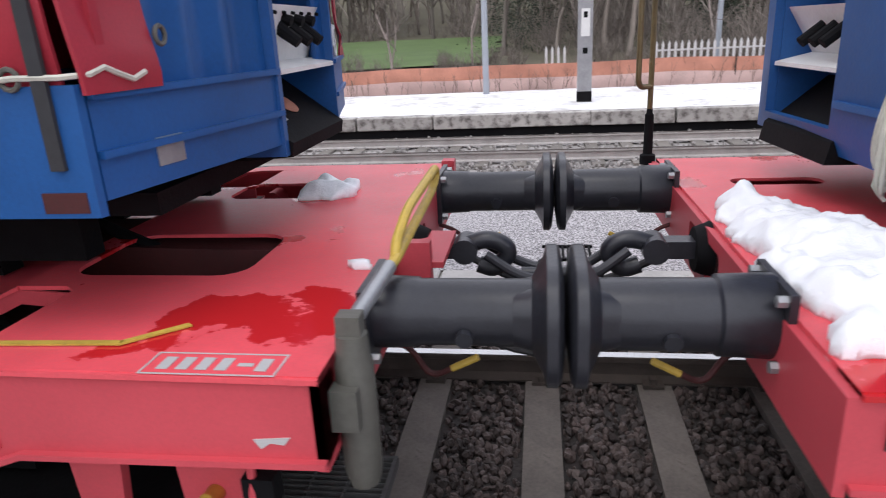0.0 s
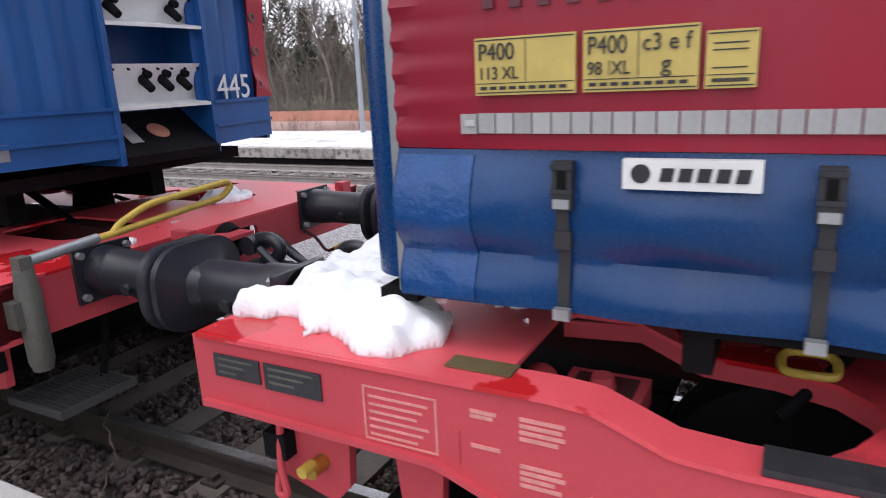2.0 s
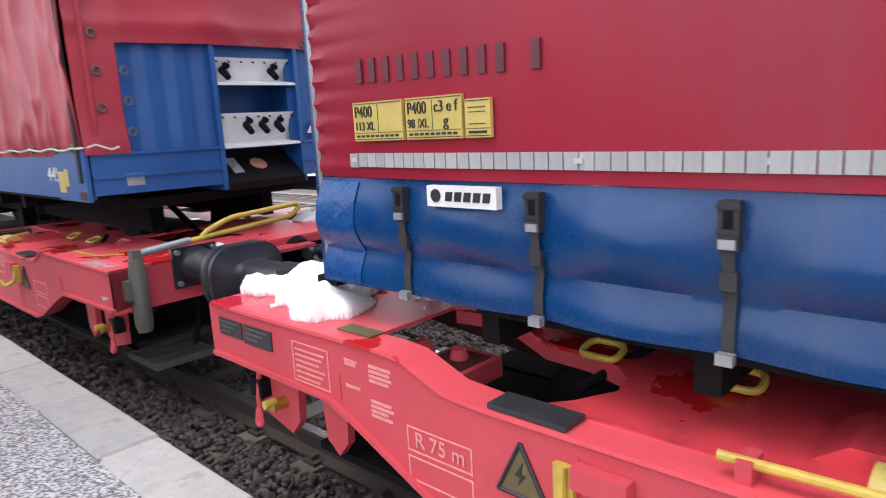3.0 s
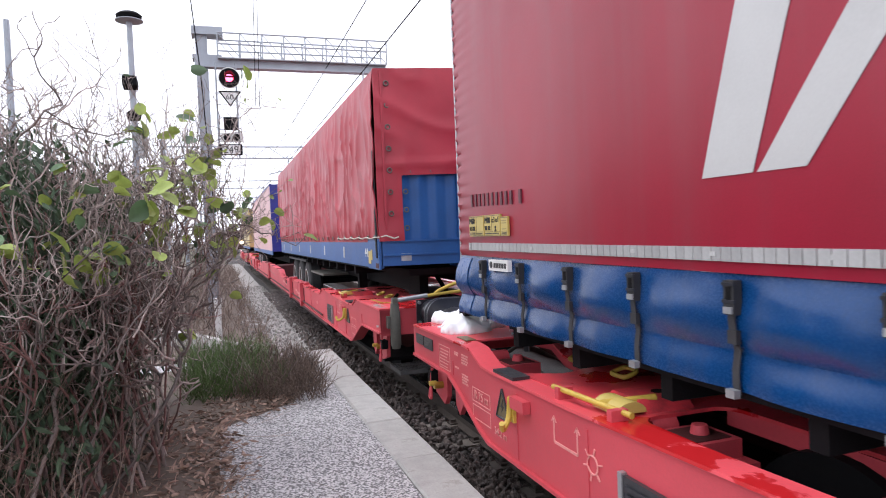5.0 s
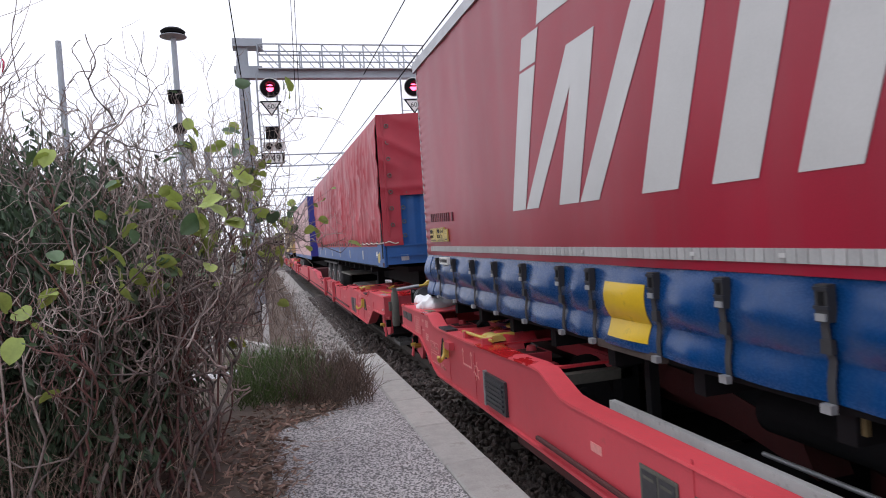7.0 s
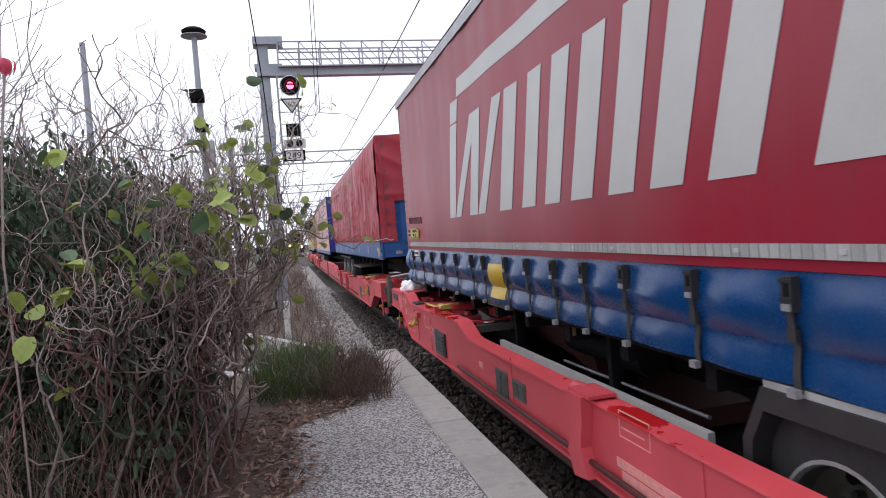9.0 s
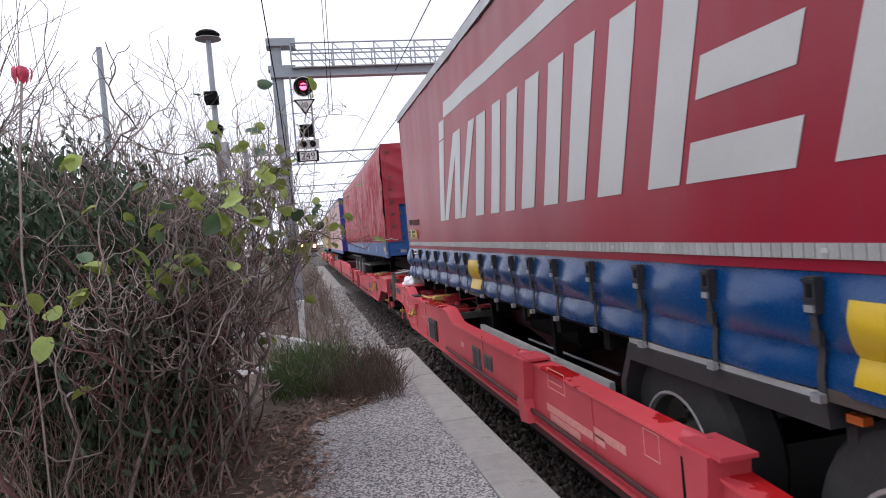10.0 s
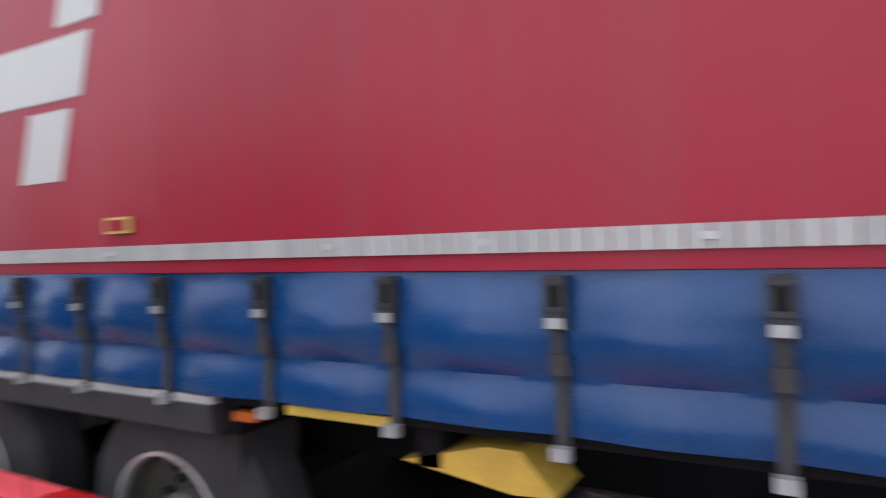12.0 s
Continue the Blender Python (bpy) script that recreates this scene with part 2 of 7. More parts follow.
ROSE = mat("pink_rose_petal", (0.75, 0.10, 0.18), 0.5, var=0.15, scale=20, translucent=0.2)
PAINT_WHITE = mat("faded_white_stencil", (0.68, 0.27, 0.25), 0.6, var=0.15, scale=20)
PAINT_INK = mat("black_print", (0.02, 0.02, 0.022), 0.5, var=0.1)
PLATE_DARK = mat("dark_data_plate", (0.045, 0.045, 0.05), 0.4, metal=0.3, var=0.3, scale=15)
HOSE = mat("milky_plastic_hose", (0.5, 0.49, 0.42), 0.4, var=0.15, scale=12)
OLIVE = mat("olive_brown_tube", (0.17, 0.13, 0.06), 0.45, metal=0.3, var=0.25, scale=9)
MARK_YELLOW = mat("yellow_tarpaulin", (0.56, 0.37, 0.014), 0.4, var=0.16, scale=3, grain=100, bump=0.05, dirt=(0.16, 0.11, 0.02), dirt_amount=0.22, dirt_scale=6)
INK_FADED = mat("faded_dark_print", (0.10, 0.02, 0.03), 0.5, var=0.3, scale=15)
LAMP_RED = glow("red_signal_light", (1.0, 0.05, 0.12), 9.0)
LAMP_WARM = glow("warm_headlight", (1.0, 0.78, 0.42), 150.0)
ORANGE = mat("amber_reflector", (0.38, 0.085, 0.015), 0.3, var=0.1)


# ---- building helpers ----
def part(name, bm, material, parent=None, label="", bevel=0.0, smooth=True):
    """Links a bmesh as ONE mesh object under a thing or under a part."""
    if bevel:
        bmesh.ops.bevel(bm, geom=[e for e in bm.edges if e.calc_face_angle(0) > 0.5], offset=bevel, segments=2, affect="EDGES", clamp_overlap=True)
    bmesh.ops.recalc_face_normals(bm, faces=bm.faces)
    me = bpy.data.meshes.new(name)
    bm.to_mesh(me)
    bm.free()
    return link(name, me, material, parent, label, smooth)


def link(name, me, material, parent=None, label="", smooth=False):
    if not me.materials:
        me.materials.append(material)
    if smooth:
        me.shade_smooth()
        me.set_sharp_from_angle(angle=0.6)
    ob = new(name, me)
    if parent:
        ob.parent = parent
    return tagged(ob, label)


def raw(name, verts, faces, material, parent=None, label="", smooth=False):
    me = bpy.data.meshes.new(name)
    me.from_pydata([tuple(v) for v in verts], [], faces)
    me.update()
    return link(name, me, material, parent, label, smooth)


def thing(name, label, category, group="", kind=""):
    return tagged(new(name), label, category, group, kind)


def box(bm, x0, x1, y0, y1, z0, z1, m=None):
    v = [bm.verts.new((m @ Vector(c)) if m else c) for c in
         ((x0, y0, z0), (x1, y0, z0), (x1, y1, z0), (x0, y1, z0), (x0, y0, z1), (x1, y0, z1), (x1, y1, z1), (x0, y1, z1))]
    for f in ((3, 2, 1, 0), (4, 5, 6, 7), (0, 1, 5, 4), (1, 2, 6, 5), (2, 3, 7, 6), (3, 0, 4, 7)):
        bm.faces.new([v[i] for i in f])
    return bm


def prism(bm, pts, y0, y1):
    """An (x, z) outline drawn out from y0 to y1."""
    a, b = [bm.verts.new((x, y0, z)) for x, z in pts], [bm.verts.new((x, y1, z)) for x, z in pts]
    bm.faces.new(a)
    bm.faces.new(b[::-1])
    for i in range(len(pts)):
        j = (i + 1) % len(pts)
        bm.faces.new((a[j], a[i], b[i], b[j]))
    return bm


def loft(bm, rings, caps=True, closed=False):
    """Joins rings of equal count."""
    vs = [[bm.verts.new(p) for p in r] for r in rings]
    n = len(vs[0])
    for a, b in zip(vs, vs[1:] + (vs[:1] if closed else [])):
        for i in range(n):
            bm.faces.new((a[i], a[(i + 1) % n], b[(i + 1) % n], b[i]))
    if caps and not closed:
        bm.faces.new(vs[0][::-1])
        bm.faces.new(vs[-1])
    return bm


def circle(c, axis, r, n):
    ax = Vector(axis).normalized()
    u = ax.orthogonal().normalized()
    w = ax.cross(u)
    return [Vector(c) + r * (math.cos(2 * math.pi * i / n) * u + math.sin(2 * math.pi * i / n) * w) for i in range(n)]


def rod(bm, p0, p1, r0, r1=None, n=12):
    d = Vector(p1) - Vector(p0)
    return loft(bm, [circle(p0, d, r0, n), circle(p1, d, r0 if r1 is None else r1, n)])


def turned(bm, origin, axis, steps, n=28):
    """A turned body: steps of (distance along the axis, radius)."""
    ax = Vector(axis).normalized()
    return loft(bm, [circle(Vector(origin) + ax * d, ax, max(r, 1e-4), n) for d, r in steps])


def tube(bm, pts, r, n=10, closed=False):
    """A round bar swept along a line of points."""
    pts = [Vector(p) for p in pts]
    rings, u = [], None
    for i, p in enumerate(pts):
        a = pts[i - 1] if (i or closed) else p
        b = pts[(i + 1) % len(pts)] if (i < len(pts) - 1 or closed) else p
        d = (b - a).normalized()
        u = d.orthogonal().normalized() if u is None else (u - d * u.dot(d)).normalized()
        w = d.cross(u)
        rings.append([p + r * (math.cos(2 * math.pi * k / n) * u + math.sin(2 * math.pi * k / n) * w) for k in range(n)])
    return loft(bm, rings, closed=closed)


def rounded(pts, r, k=5):
    """A line of points with its inner corners rounded."""
    pts = [Vector(p) for p in pts]
    out = [pts[0]]
    for a, p, b in zip(pts, pts[1:], pts[2:]):
        d0, d1 = (a - p), (b - p)
        q = min(r, d0.length * 0.48, d1.length * 0.48)
        p0, p1 = p + d0.normalized() * q, p + d1.normalized() * q
        out += [(1 - s) ** 2 * p0 + 2 * s * (1 - s) * p + s * s * p1 for s in (i / k for i in range(k + 1))]
    return out + [pts[-1]]


def round_rect(x0, x1, y0, y1, r, k=4):
    out = []
    for cx, cy, a0 in ((x1 - r, y1 - r, 0), (x0 + r, y1 - r, 90), (x0 + r, y0 + r, 180), (x1 - r, y0 + r, 270)):
        out += [(cx + r * math.cos(radians(a0 + 90 * i / k)), cy + r * math.sin(radians(a0 + 90 * i / k))) for i in range(k + 1)]
    return out


def plate(bm, outer, holes, z, thick):
    """A flat plate with holes cut through it."""
    edges = []
    for loop in [outer] + holes:
        vs = [bm.verts.new((x, y, z)) for x, y in loop]
        edges += [bm.edges.new((vs[i], vs[(i + 1) % len(vs)])) for i in range(len(vs))]
    got = bmesh.ops.triangle_fill(bm, edges=edges, use_beauty=True)
    faces = [g for g in got["geom"] if isinstance(g, bmesh.types.BMFace)]
    ext = bmesh.ops.extrude_face_region(bm, geom=faces)
    bmesh.ops.translate(bm, vec=(0, 0, -thick), verts=[g for g in ext["geom"] if isinstance(g, bmesh.types.BMVert)])
    return bm


def letters(name, text, size, m, material, parent, depth=0.002, align="LEFT"):
    """Raised lettering in the built-in font, as a mesh."""
    cu = bpy.data.curves.new(name, "FONT")
    cu.body, cu.size, cu.align_x, cu.extrude = text, size, align, depth
    tmp = bpy.data.objects.new(name, cu)
    scene.collection.objects.link(tmp)
    me = bpy.data.meshes.new_from_object(tmp.evaluated_get(bpy.context.evaluated_depsgraph_get()))
    bpy.data.objects.remove(tmp)
    me.name = name
    me.materials.clear()
    ob = link(name, me, material, parent)
    ob.matrix_local = m
    return ob


def side_text(name, text, size, x, z, y, material, parent, stretch=1.0):
    """Lettering on a face that looks towards -y."""
    ob = letters(name, text, size, pose(x, y, z, 90), material, parent)
    ob.matrix_local = pose(x, y, z, 90) @ Matrix.Diagonal((stretch, 1, 1, 1))
    return ob


RIDERS = []


def ride(ob, x=0.0, y=0.0, z=0.0):
    """Marks a thing as carried by the train; x, y, z is its place when the gap of the wagons stands at x = 0."""
    RIDERS.append((ob, (x, y, z)))
    return ob


# ---- ground, tracks and platforms ----
def ground_height(x, y):
    """The lie of the land: flat round the tracks, rising to wooded slopes beyond the far platform."""
    far = max(0.0, y - 19.0)
    h = -0.32 + min(far, 25) * 0.035 + max(0.0, far - 25) * 0.07 + max(0.0, far - 45) * 0.2 * min(1.0, max(0.12, (x + 75) / 50))
    left = max(0.0, -y - 9.0)
    h += min(left, 60) * 0.02
    if y > 18:
        h += 0.5 * noise.noise((x * 0.04, y * 0.05, 3.1))
    return h


def build_ground():
    xs = [-900, -500, -300] + list(range(-200, 101, 5)) + [200, 400, 900]
    ys = [-900, -400, -150] + list(range(-60, 121, 3)) + [200, 400, 900]
    verts = [(x, y, min(ground_height(x, y), 19)) for y in ys for x in xs]
    w = len(xs)
    faces = [(j * w + i, j * w + i + 1, (j + 1) * w + i + 1, (j + 1) * w + i) for j in range(len(ys) - 1) for i in range(w - 1)]
    tagged(raw("ground", verts, faces, FIELD, smooth=True), "brown winter grass and scrub land beyond the railway", "ground", kind="structure")
    # a green meadow on the slope behind the far platform
    verts, faces = [], []
    for j in range(13):
        for i in range(17):
            x, y = -25 + i * 1.4, 32 + j * 1.7
            x += 1.2 * noise.noise((j * 0.7, i * 0.5, 1.0))
            verts.append((x, y, ground_height(x, y) + 0.12))
    faces = [(j * 17 + i, j * 17 + i + 1, (j + 1) * 17 + i + 1, (j + 1) * 17 + i) for j in range(12) for i in range(16)]
    tagged(raw("meadow", verts, faces, MEADOW, smooth=True), "green meadow on the slope below bare woods", "meadow", kind="structure")


def bed(name, x0, x1, y0, y1, z, material, label, step=0.25, rough=0.02, seed=0.0, shoulder=0.0):
    nx, ny = max(2, int((x1 - x0) / step)), max(2, int((y1 - y0) / step))
    verts = []
    for j in range(ny + 1):
        for i in range(nx + 1):
            x, y = x0 + (x1 - x0) * i / nx, y0 + (y1 - y0) * j / ny
            edge = min(j, ny - j) / ny
            dz = -shoulder if edge == 0 else 0
            verts.append((x, y, z + dz + rough * noise.noise((x * 3.1, y * 3.1, seed))))
    w = nx + 1
    faces = [(j * w + i, j * w + i + 1, (j + 1) * w + i + 1, (j + 1) * w + i) for j in range(ny) for i in range(nx)]
    return tagged(raw(name, verts, faces, material, smooth=True), label, name.split("_")[-1] if label else "", kind="structure" if label else "")


def rail(name, y, x0, x1, z, label, web=None, head=None):
    t = thing(name, label, "rail", "rails", "structure")
    bm = bmesh.new()
    for pts in ([(-0.075, -0.16), (0.075, -0.16), (0.075, -0.148), (0.012, -0.128), (0.01, -0.05), (0.034, -0.036), (0.034, -0.008), (-0.034, -0.008), (-0.034, -0.036), (-0.01, -0.05), (-0.012, -0.128), (-0.075, -0.148)],):
        a = [bm.verts.new((x0, y + p, z + q)) for p, q in pts]
        b = [bm.verts.new((x1, y + p, z + q)) for p, q in pts]
        bm.faces.new(a)
        bm.faces.new(b[::-1])
        for i in range(len(pts)):
            bm.faces.new((a[i], a[i - 1], b[i - 1], b[i]))
    part("rail_web", bm, web or RAIL, t)
    bm = bmesh.new()
    box(bm, x0, x1, y - 0.032, y + 0.032, z - 0.012, z)
    part("rail_head", bm, head or RAIL_TOP, t, "polished running surface", bevel=0.005)
    return t


def stones(name, count, x0, x1, y0, y1, z, size, material, label, seed, skip=None, ground=None):
    """Loose broken stones, one joined heap."""
    rng = random.Random(seed)
    base = bmesh.new()
    bmesh.ops.create_icosphere(base, subdivisions=1, radius=1)
    bv = [v.co.copy() for v in base.verts]
    bf = [tuple(v.index for v in f.verts) for f in base.faces]
    base.free()
    verts, faces = [], []
    made = 0
    while made < count:
        x, y = rng.uniform(x0, x1), rng.uniform(y0, y1)
        if skip and skip(x, y):
            continue
        made += 1
        s = size * rng.uniform(0.55, 1.25)
        m = Euler((rng.uniform(0, 6), rng.uniform(0, 6), rng.uniform(0, 6))).to_matrix() @ Matrix.Diagonal((s, s * rng.uniform(0.6, 0.9), s * rng.uniform(0.45, 0.75)))
        o = len(verts)
        c = Vector((x, y, z + (ground(x, y) if ground else 0) + rng.uniform(-0.3, 0.55) * size))
        k = [rng.uniform(0.72, 1.12) for _ in bv]
        verts += [c + m @ (v * q) for v, q in zip(bv, k)]
        faces += [tuple(i + o for i in f) for f in bf]
    return tagged(raw(name, verts, faces, material), label, "ballast", kind="stuff")


def build_tracks():
    bed("ballast_bed", -150, 40, -2.6, 2.6, -0.20, STONE_BED, "dark stone ballast under the near track", 0.3, 0.03, 1.0)
    bed("verge_gravel", -150, 40, 2.4, 7.2, -0.2, PALE_BALLAST, "grey gravel between the two tracks", 0.4, 0.03, 2.0)
    bed("far_ballast", -150, 60, 6.3, 10.4, -0.15, PALE_BALLAST, "grey stone ballast of the second track", 0.3, 0.03, 4.0)
    for y in (-0.752, 0.752):
        rail("rail", y, -150, 40, 0.0, "running rail of the near track, rusty web")
    for y in (7.56, 9.06):
        rail("rail", y, -150, 60, 0.05, "running rail of the second track with pale frosted web", RAIL_PALE, RAIL)
    # sleepers, one object each
    rng = random.Random(5)
    bm = bmesh.new()
    box(bm, -0.10, 0.10, -1.22, 1.22, -0.20, 0)
    sl = part("sleeper", bm, SLEEPER_DARK, bevel=0.015)
    tagged(sl, "weathered grey sleeper bedded in dark ballast", "sleeper", "sleepers")
    sl.location = (0.01, 0, -0.155)
    for k in range(-75, 22):
        if k:
            copy_thing(sl, pose(0.01 + 0.655 * k + rng.uniform(-0.01, 0.01), rng.uniform(-0.02, 0.02), -0.155 + rng.uniform(-0.008, 0.004), 0, 0, rng.uniform(-1, 1)))
    pale = sl.data.copy()
    pale.materials[0] = SLEEPER
    for k in range(-40, 26):
        o = copy_thing(sl, pose(0.3 + 0.6 * k, 8.31, -0.105))
        o.data = pale
        tagged(o, "pale concrete sleeper of the second track", "sleeper", "sleepers of the second track")
    # rail clips beside the near rails
    bm = bmesh.new()
    box(bm, -0.06, 0.06, -0.13, 0.13, 0, 0.02)
    box(bm, -0.02, 0.02, -0.11, -0.06, 0.02, 0.05)
    box(bm, -0.02, 0.02, 0.06, 0.11, 0.02, 0.05)
    clip = part("rail_clip", bm, RAIL)
    tagged(clip, "rusty rail fastening on a sleeper", "rail clip", "rail clips")
    clip.location = (0.01, -0.752, -0.157)
    for k in range(-20, 8):
        for y in (-0.752, 0.752):
            if k or y > 0:
                copy_thing(clip, pose(0.01 + 0.655 * k, y, -0.157))
    off_sleeper = lambda x, y: abs((x - 0.01 + 0.3275) % 0.655 - 0.3275) < 0.12 and -0.98 < y < 1.3 or abs(abs(y) - 0.752) < 0.09
    stones("ballast", 17000, -5.5, 2.6, -1.70, 1.8, -0.182, 0.036, STONE, "loose brown ballast stones between the sleepers", 11, off_sleeper, lambda x, y: 0.035 if y < -0.95 else 0.0)
    stones("ballast", 11000, -26, -5.5, -1.62, 1.0, -0.182, 0.042, STONE, "loose ballast stones along the departing track", 12, off_sleeper, lambda x, y: 0.035 if y < -0.95 else 0.0)
    stones("ballast", 5200, -14, 12, 6.2, 7.45, -0.13, 0.045, PALE_BALLAST, "grey ballast stones beside the second track", 13)
    stones("ballast", 3600, -14, 12, 7.65, 10.2, -0.13, 0.045, PALE_BALLAST, "grey ballast stones of the second track", 14)


def coping_row(parent, x0, x1, y0, y1, z0, z1, length, material, seed):
    """Kerb stones laid end to end, each its own piece, sharing three meshes."""
    rng = random.Random(seed)
    meshes = []
    for k in range(3):
        bm = bmesh.new()
        box(bm, 0.004, length - 0.004, y0, y1, z0, z1)
        bmesh.ops.bevel(bm, geom=list(bm.edges), offset=0.012 + 0.004 * k, segments=1, affect="EDGES")
        bmesh.ops.recalc_face_normals(bm, faces=bm.faces)
        me = bpy.data.meshes.new("coping_stone")
        bm.to_mesh(me)
        bm.free()
        me.materials.append(material)
        meshes.append(me)
    x = x0
    while x < x1 - length * 0.5:
        o = new("coping_stone", rng.choice(meshes))
        o.parent = parent
        o.matrix_local = pose(x, rng.uniform(-0.006, 0.006), rng.uniform(-0.004, 0.004), 0, 0, rng.uniform(-0.15, 0.15))
        x += length


def build_platforms():
    # the platform on which the camera stands
    p = thing("platform", "low station platform of speckled asphalt with concrete coping", "platform", kind="structure")
    nx, ny = 90, 40
    verts = []
    for j in range(ny + 1):
        for i in range(nx + 1):
            x, y = -9.52 + 23.5 * i / nx, -9.0 + 7.03 * j / ny
            z = 0.25 + 0.006 * noise.noise((x * 0.9, y * 0.9, 5.0)) + 0.0015 * noise.noise((x * 6, y * 6, 1.0))
            verts.append((x, y, z))
    w = nx + 1
    faces = [(j * w + i, j * w + i + 1, (j + 1) * w + i + 1, (j + 1) * w + i) for j in range(ny) for i in range(nx)]
    raw("surface", verts, faces, ASPHALT, p, "pale speckled asphalt", True)
    # cracks in the asphalt
    rng = random.Random(17)
    for x, y, a, n in ((-1.0, -2.32, 178, 70), (-3.3, -2.4, 205, 22), (-5.0, -2.45, 150, 16), (-4.6, -2.45, 100, 12), (-6.6, -2.2, 215, 20), (-2.2, -2.3, 140, 12)):
        left, right = [], []
        for k in range(n):
            a += rng.gauss(0, 14)
            a += (178 - a) * 0.1 if n == 70 else 0
            x, y = x + 0.1 * math.cos(radians(a)), y + 0.1 * math.sin(radians(a))
            w = rng.uniform(0.0008, 0.0026)
            u = Vector((-math.sin(radians(a)), math.cos(radians(a)), 0)) * w
            left.append(Vector((x, y, 0.2575)) + u)
            right.append(Vector((x, y, 0.2575)) - u)
        raw("crack", left + right, [(k, k + 1, n + k + 1, n + k) for k in range(n - 1)], SOIL, p)
    bm = bmesh.new()
    box(bm, -9.5, 14, -9.0, -1.75, -0.4, 0.235)
    part("platform_base", bm, SLEEPER, p)
    coping_row(p, -9.56, 14, -1.965, -1.63, 0.02, 0.262, 1.0, COPING, 3)
    bm = bmesh.new()
    box(bm, -9.5, 14, -1.76, -1.70, -0.4, 0.02)
    part("platform_wall", bm, SLEEPER, p)
    # low island between the tracks
    q = thing("island_platform", "low pale grey walkway with stone edge between the tracks", "walkway", kind="structure")
    bed_ob = bed("walk_surface", -60, 30, 2.05, 5.6, 0.06, ASPHALT, "", 0.4, 0.006, 8.0, 0.0)
    bed_ob.parent = q
    bm = bmesh.new()
    box(bm, -60, 30, 1.86, 5.7, -0.35, 0.045)
    part("walk_base", bm, SLEEPER, q)
    coping_row(q, -14, 10, 1.8, 2.06, -0.1, 0.066, 1.2, COPING, 6)
    bm = bmesh.new()
    for k in range(9):
        box(bm, 0.05 + k * 0.045, 0.07 + k * 0.045, 2.3, 2.62, 0.062, 0.078)
    box(bm, 0.02, 0.45, 2.27, 2.31, 0.06, 0.08)
    box(bm, 0.02, 0.45, 2.61, 2.65, 0.06, 0.08)
    g = part("drain_grate", bm, BLACK)
    tagged(g, "black iron drain grate in the walkway", "drain grate")
    # the far platform under thin snow
    f = thing("far_platform", "far station platform under thin trodden snow", "platform", kind="structure")
    top = bed("snow_surface", -70, 40, 10.3, 15.0, 0.31, SNOW_THIN, "", 0.35, 0.012, 9.0)
    top.parent = f
    bm = bmesh.new()
    box(bm, -70, 40, 10.25, 15.0, -0.3, 0.29)
    part("platform_base", bm, SLEEPER, f)
    coping_row(f, -30, 20, 10.02, 10.32, 0.06, 0.32, 1.55, FAR_WALL, 8)
    bm = bmesh.new()
    box(bm, -70, 40, 10.1, 10.24, -0.3, 0.06)
    part("platform_wall", bm, BLACK, f)
    bed("snow_strip", -60, 40, 15.0, 15.8, 0.26, SOIL, "muddy strip with dead grass behind the far platform", 0.4, 0.05, 6.0)


build_ground()
build_tracks()
build_platforms()


# ---- the wagons ----
TOP = [(0, 1.04), (1.3, 1.045), (1.42, 1.035), (1.62, 0.955), (1.78, 0.945), (2.8, 0.95), (4.2, 0.99), (4.36, 0.98), (4.66, 0.87), (4.82, 0.86), (6.9, 0.865),
       (7.05, 0.885), (9.1, 0.875), (9.3, 0.865), (9.55, 0.81), (9.8, 0.79), (12.4, 0.79), (12.9, 0.95), (16.7, 1.0)]
LOW = [(16.7, 0.47), (1.72, 0.47), (1.55, 0.52), (1.1, 0.72), (0.95, 0.775), (0, 0.79)]


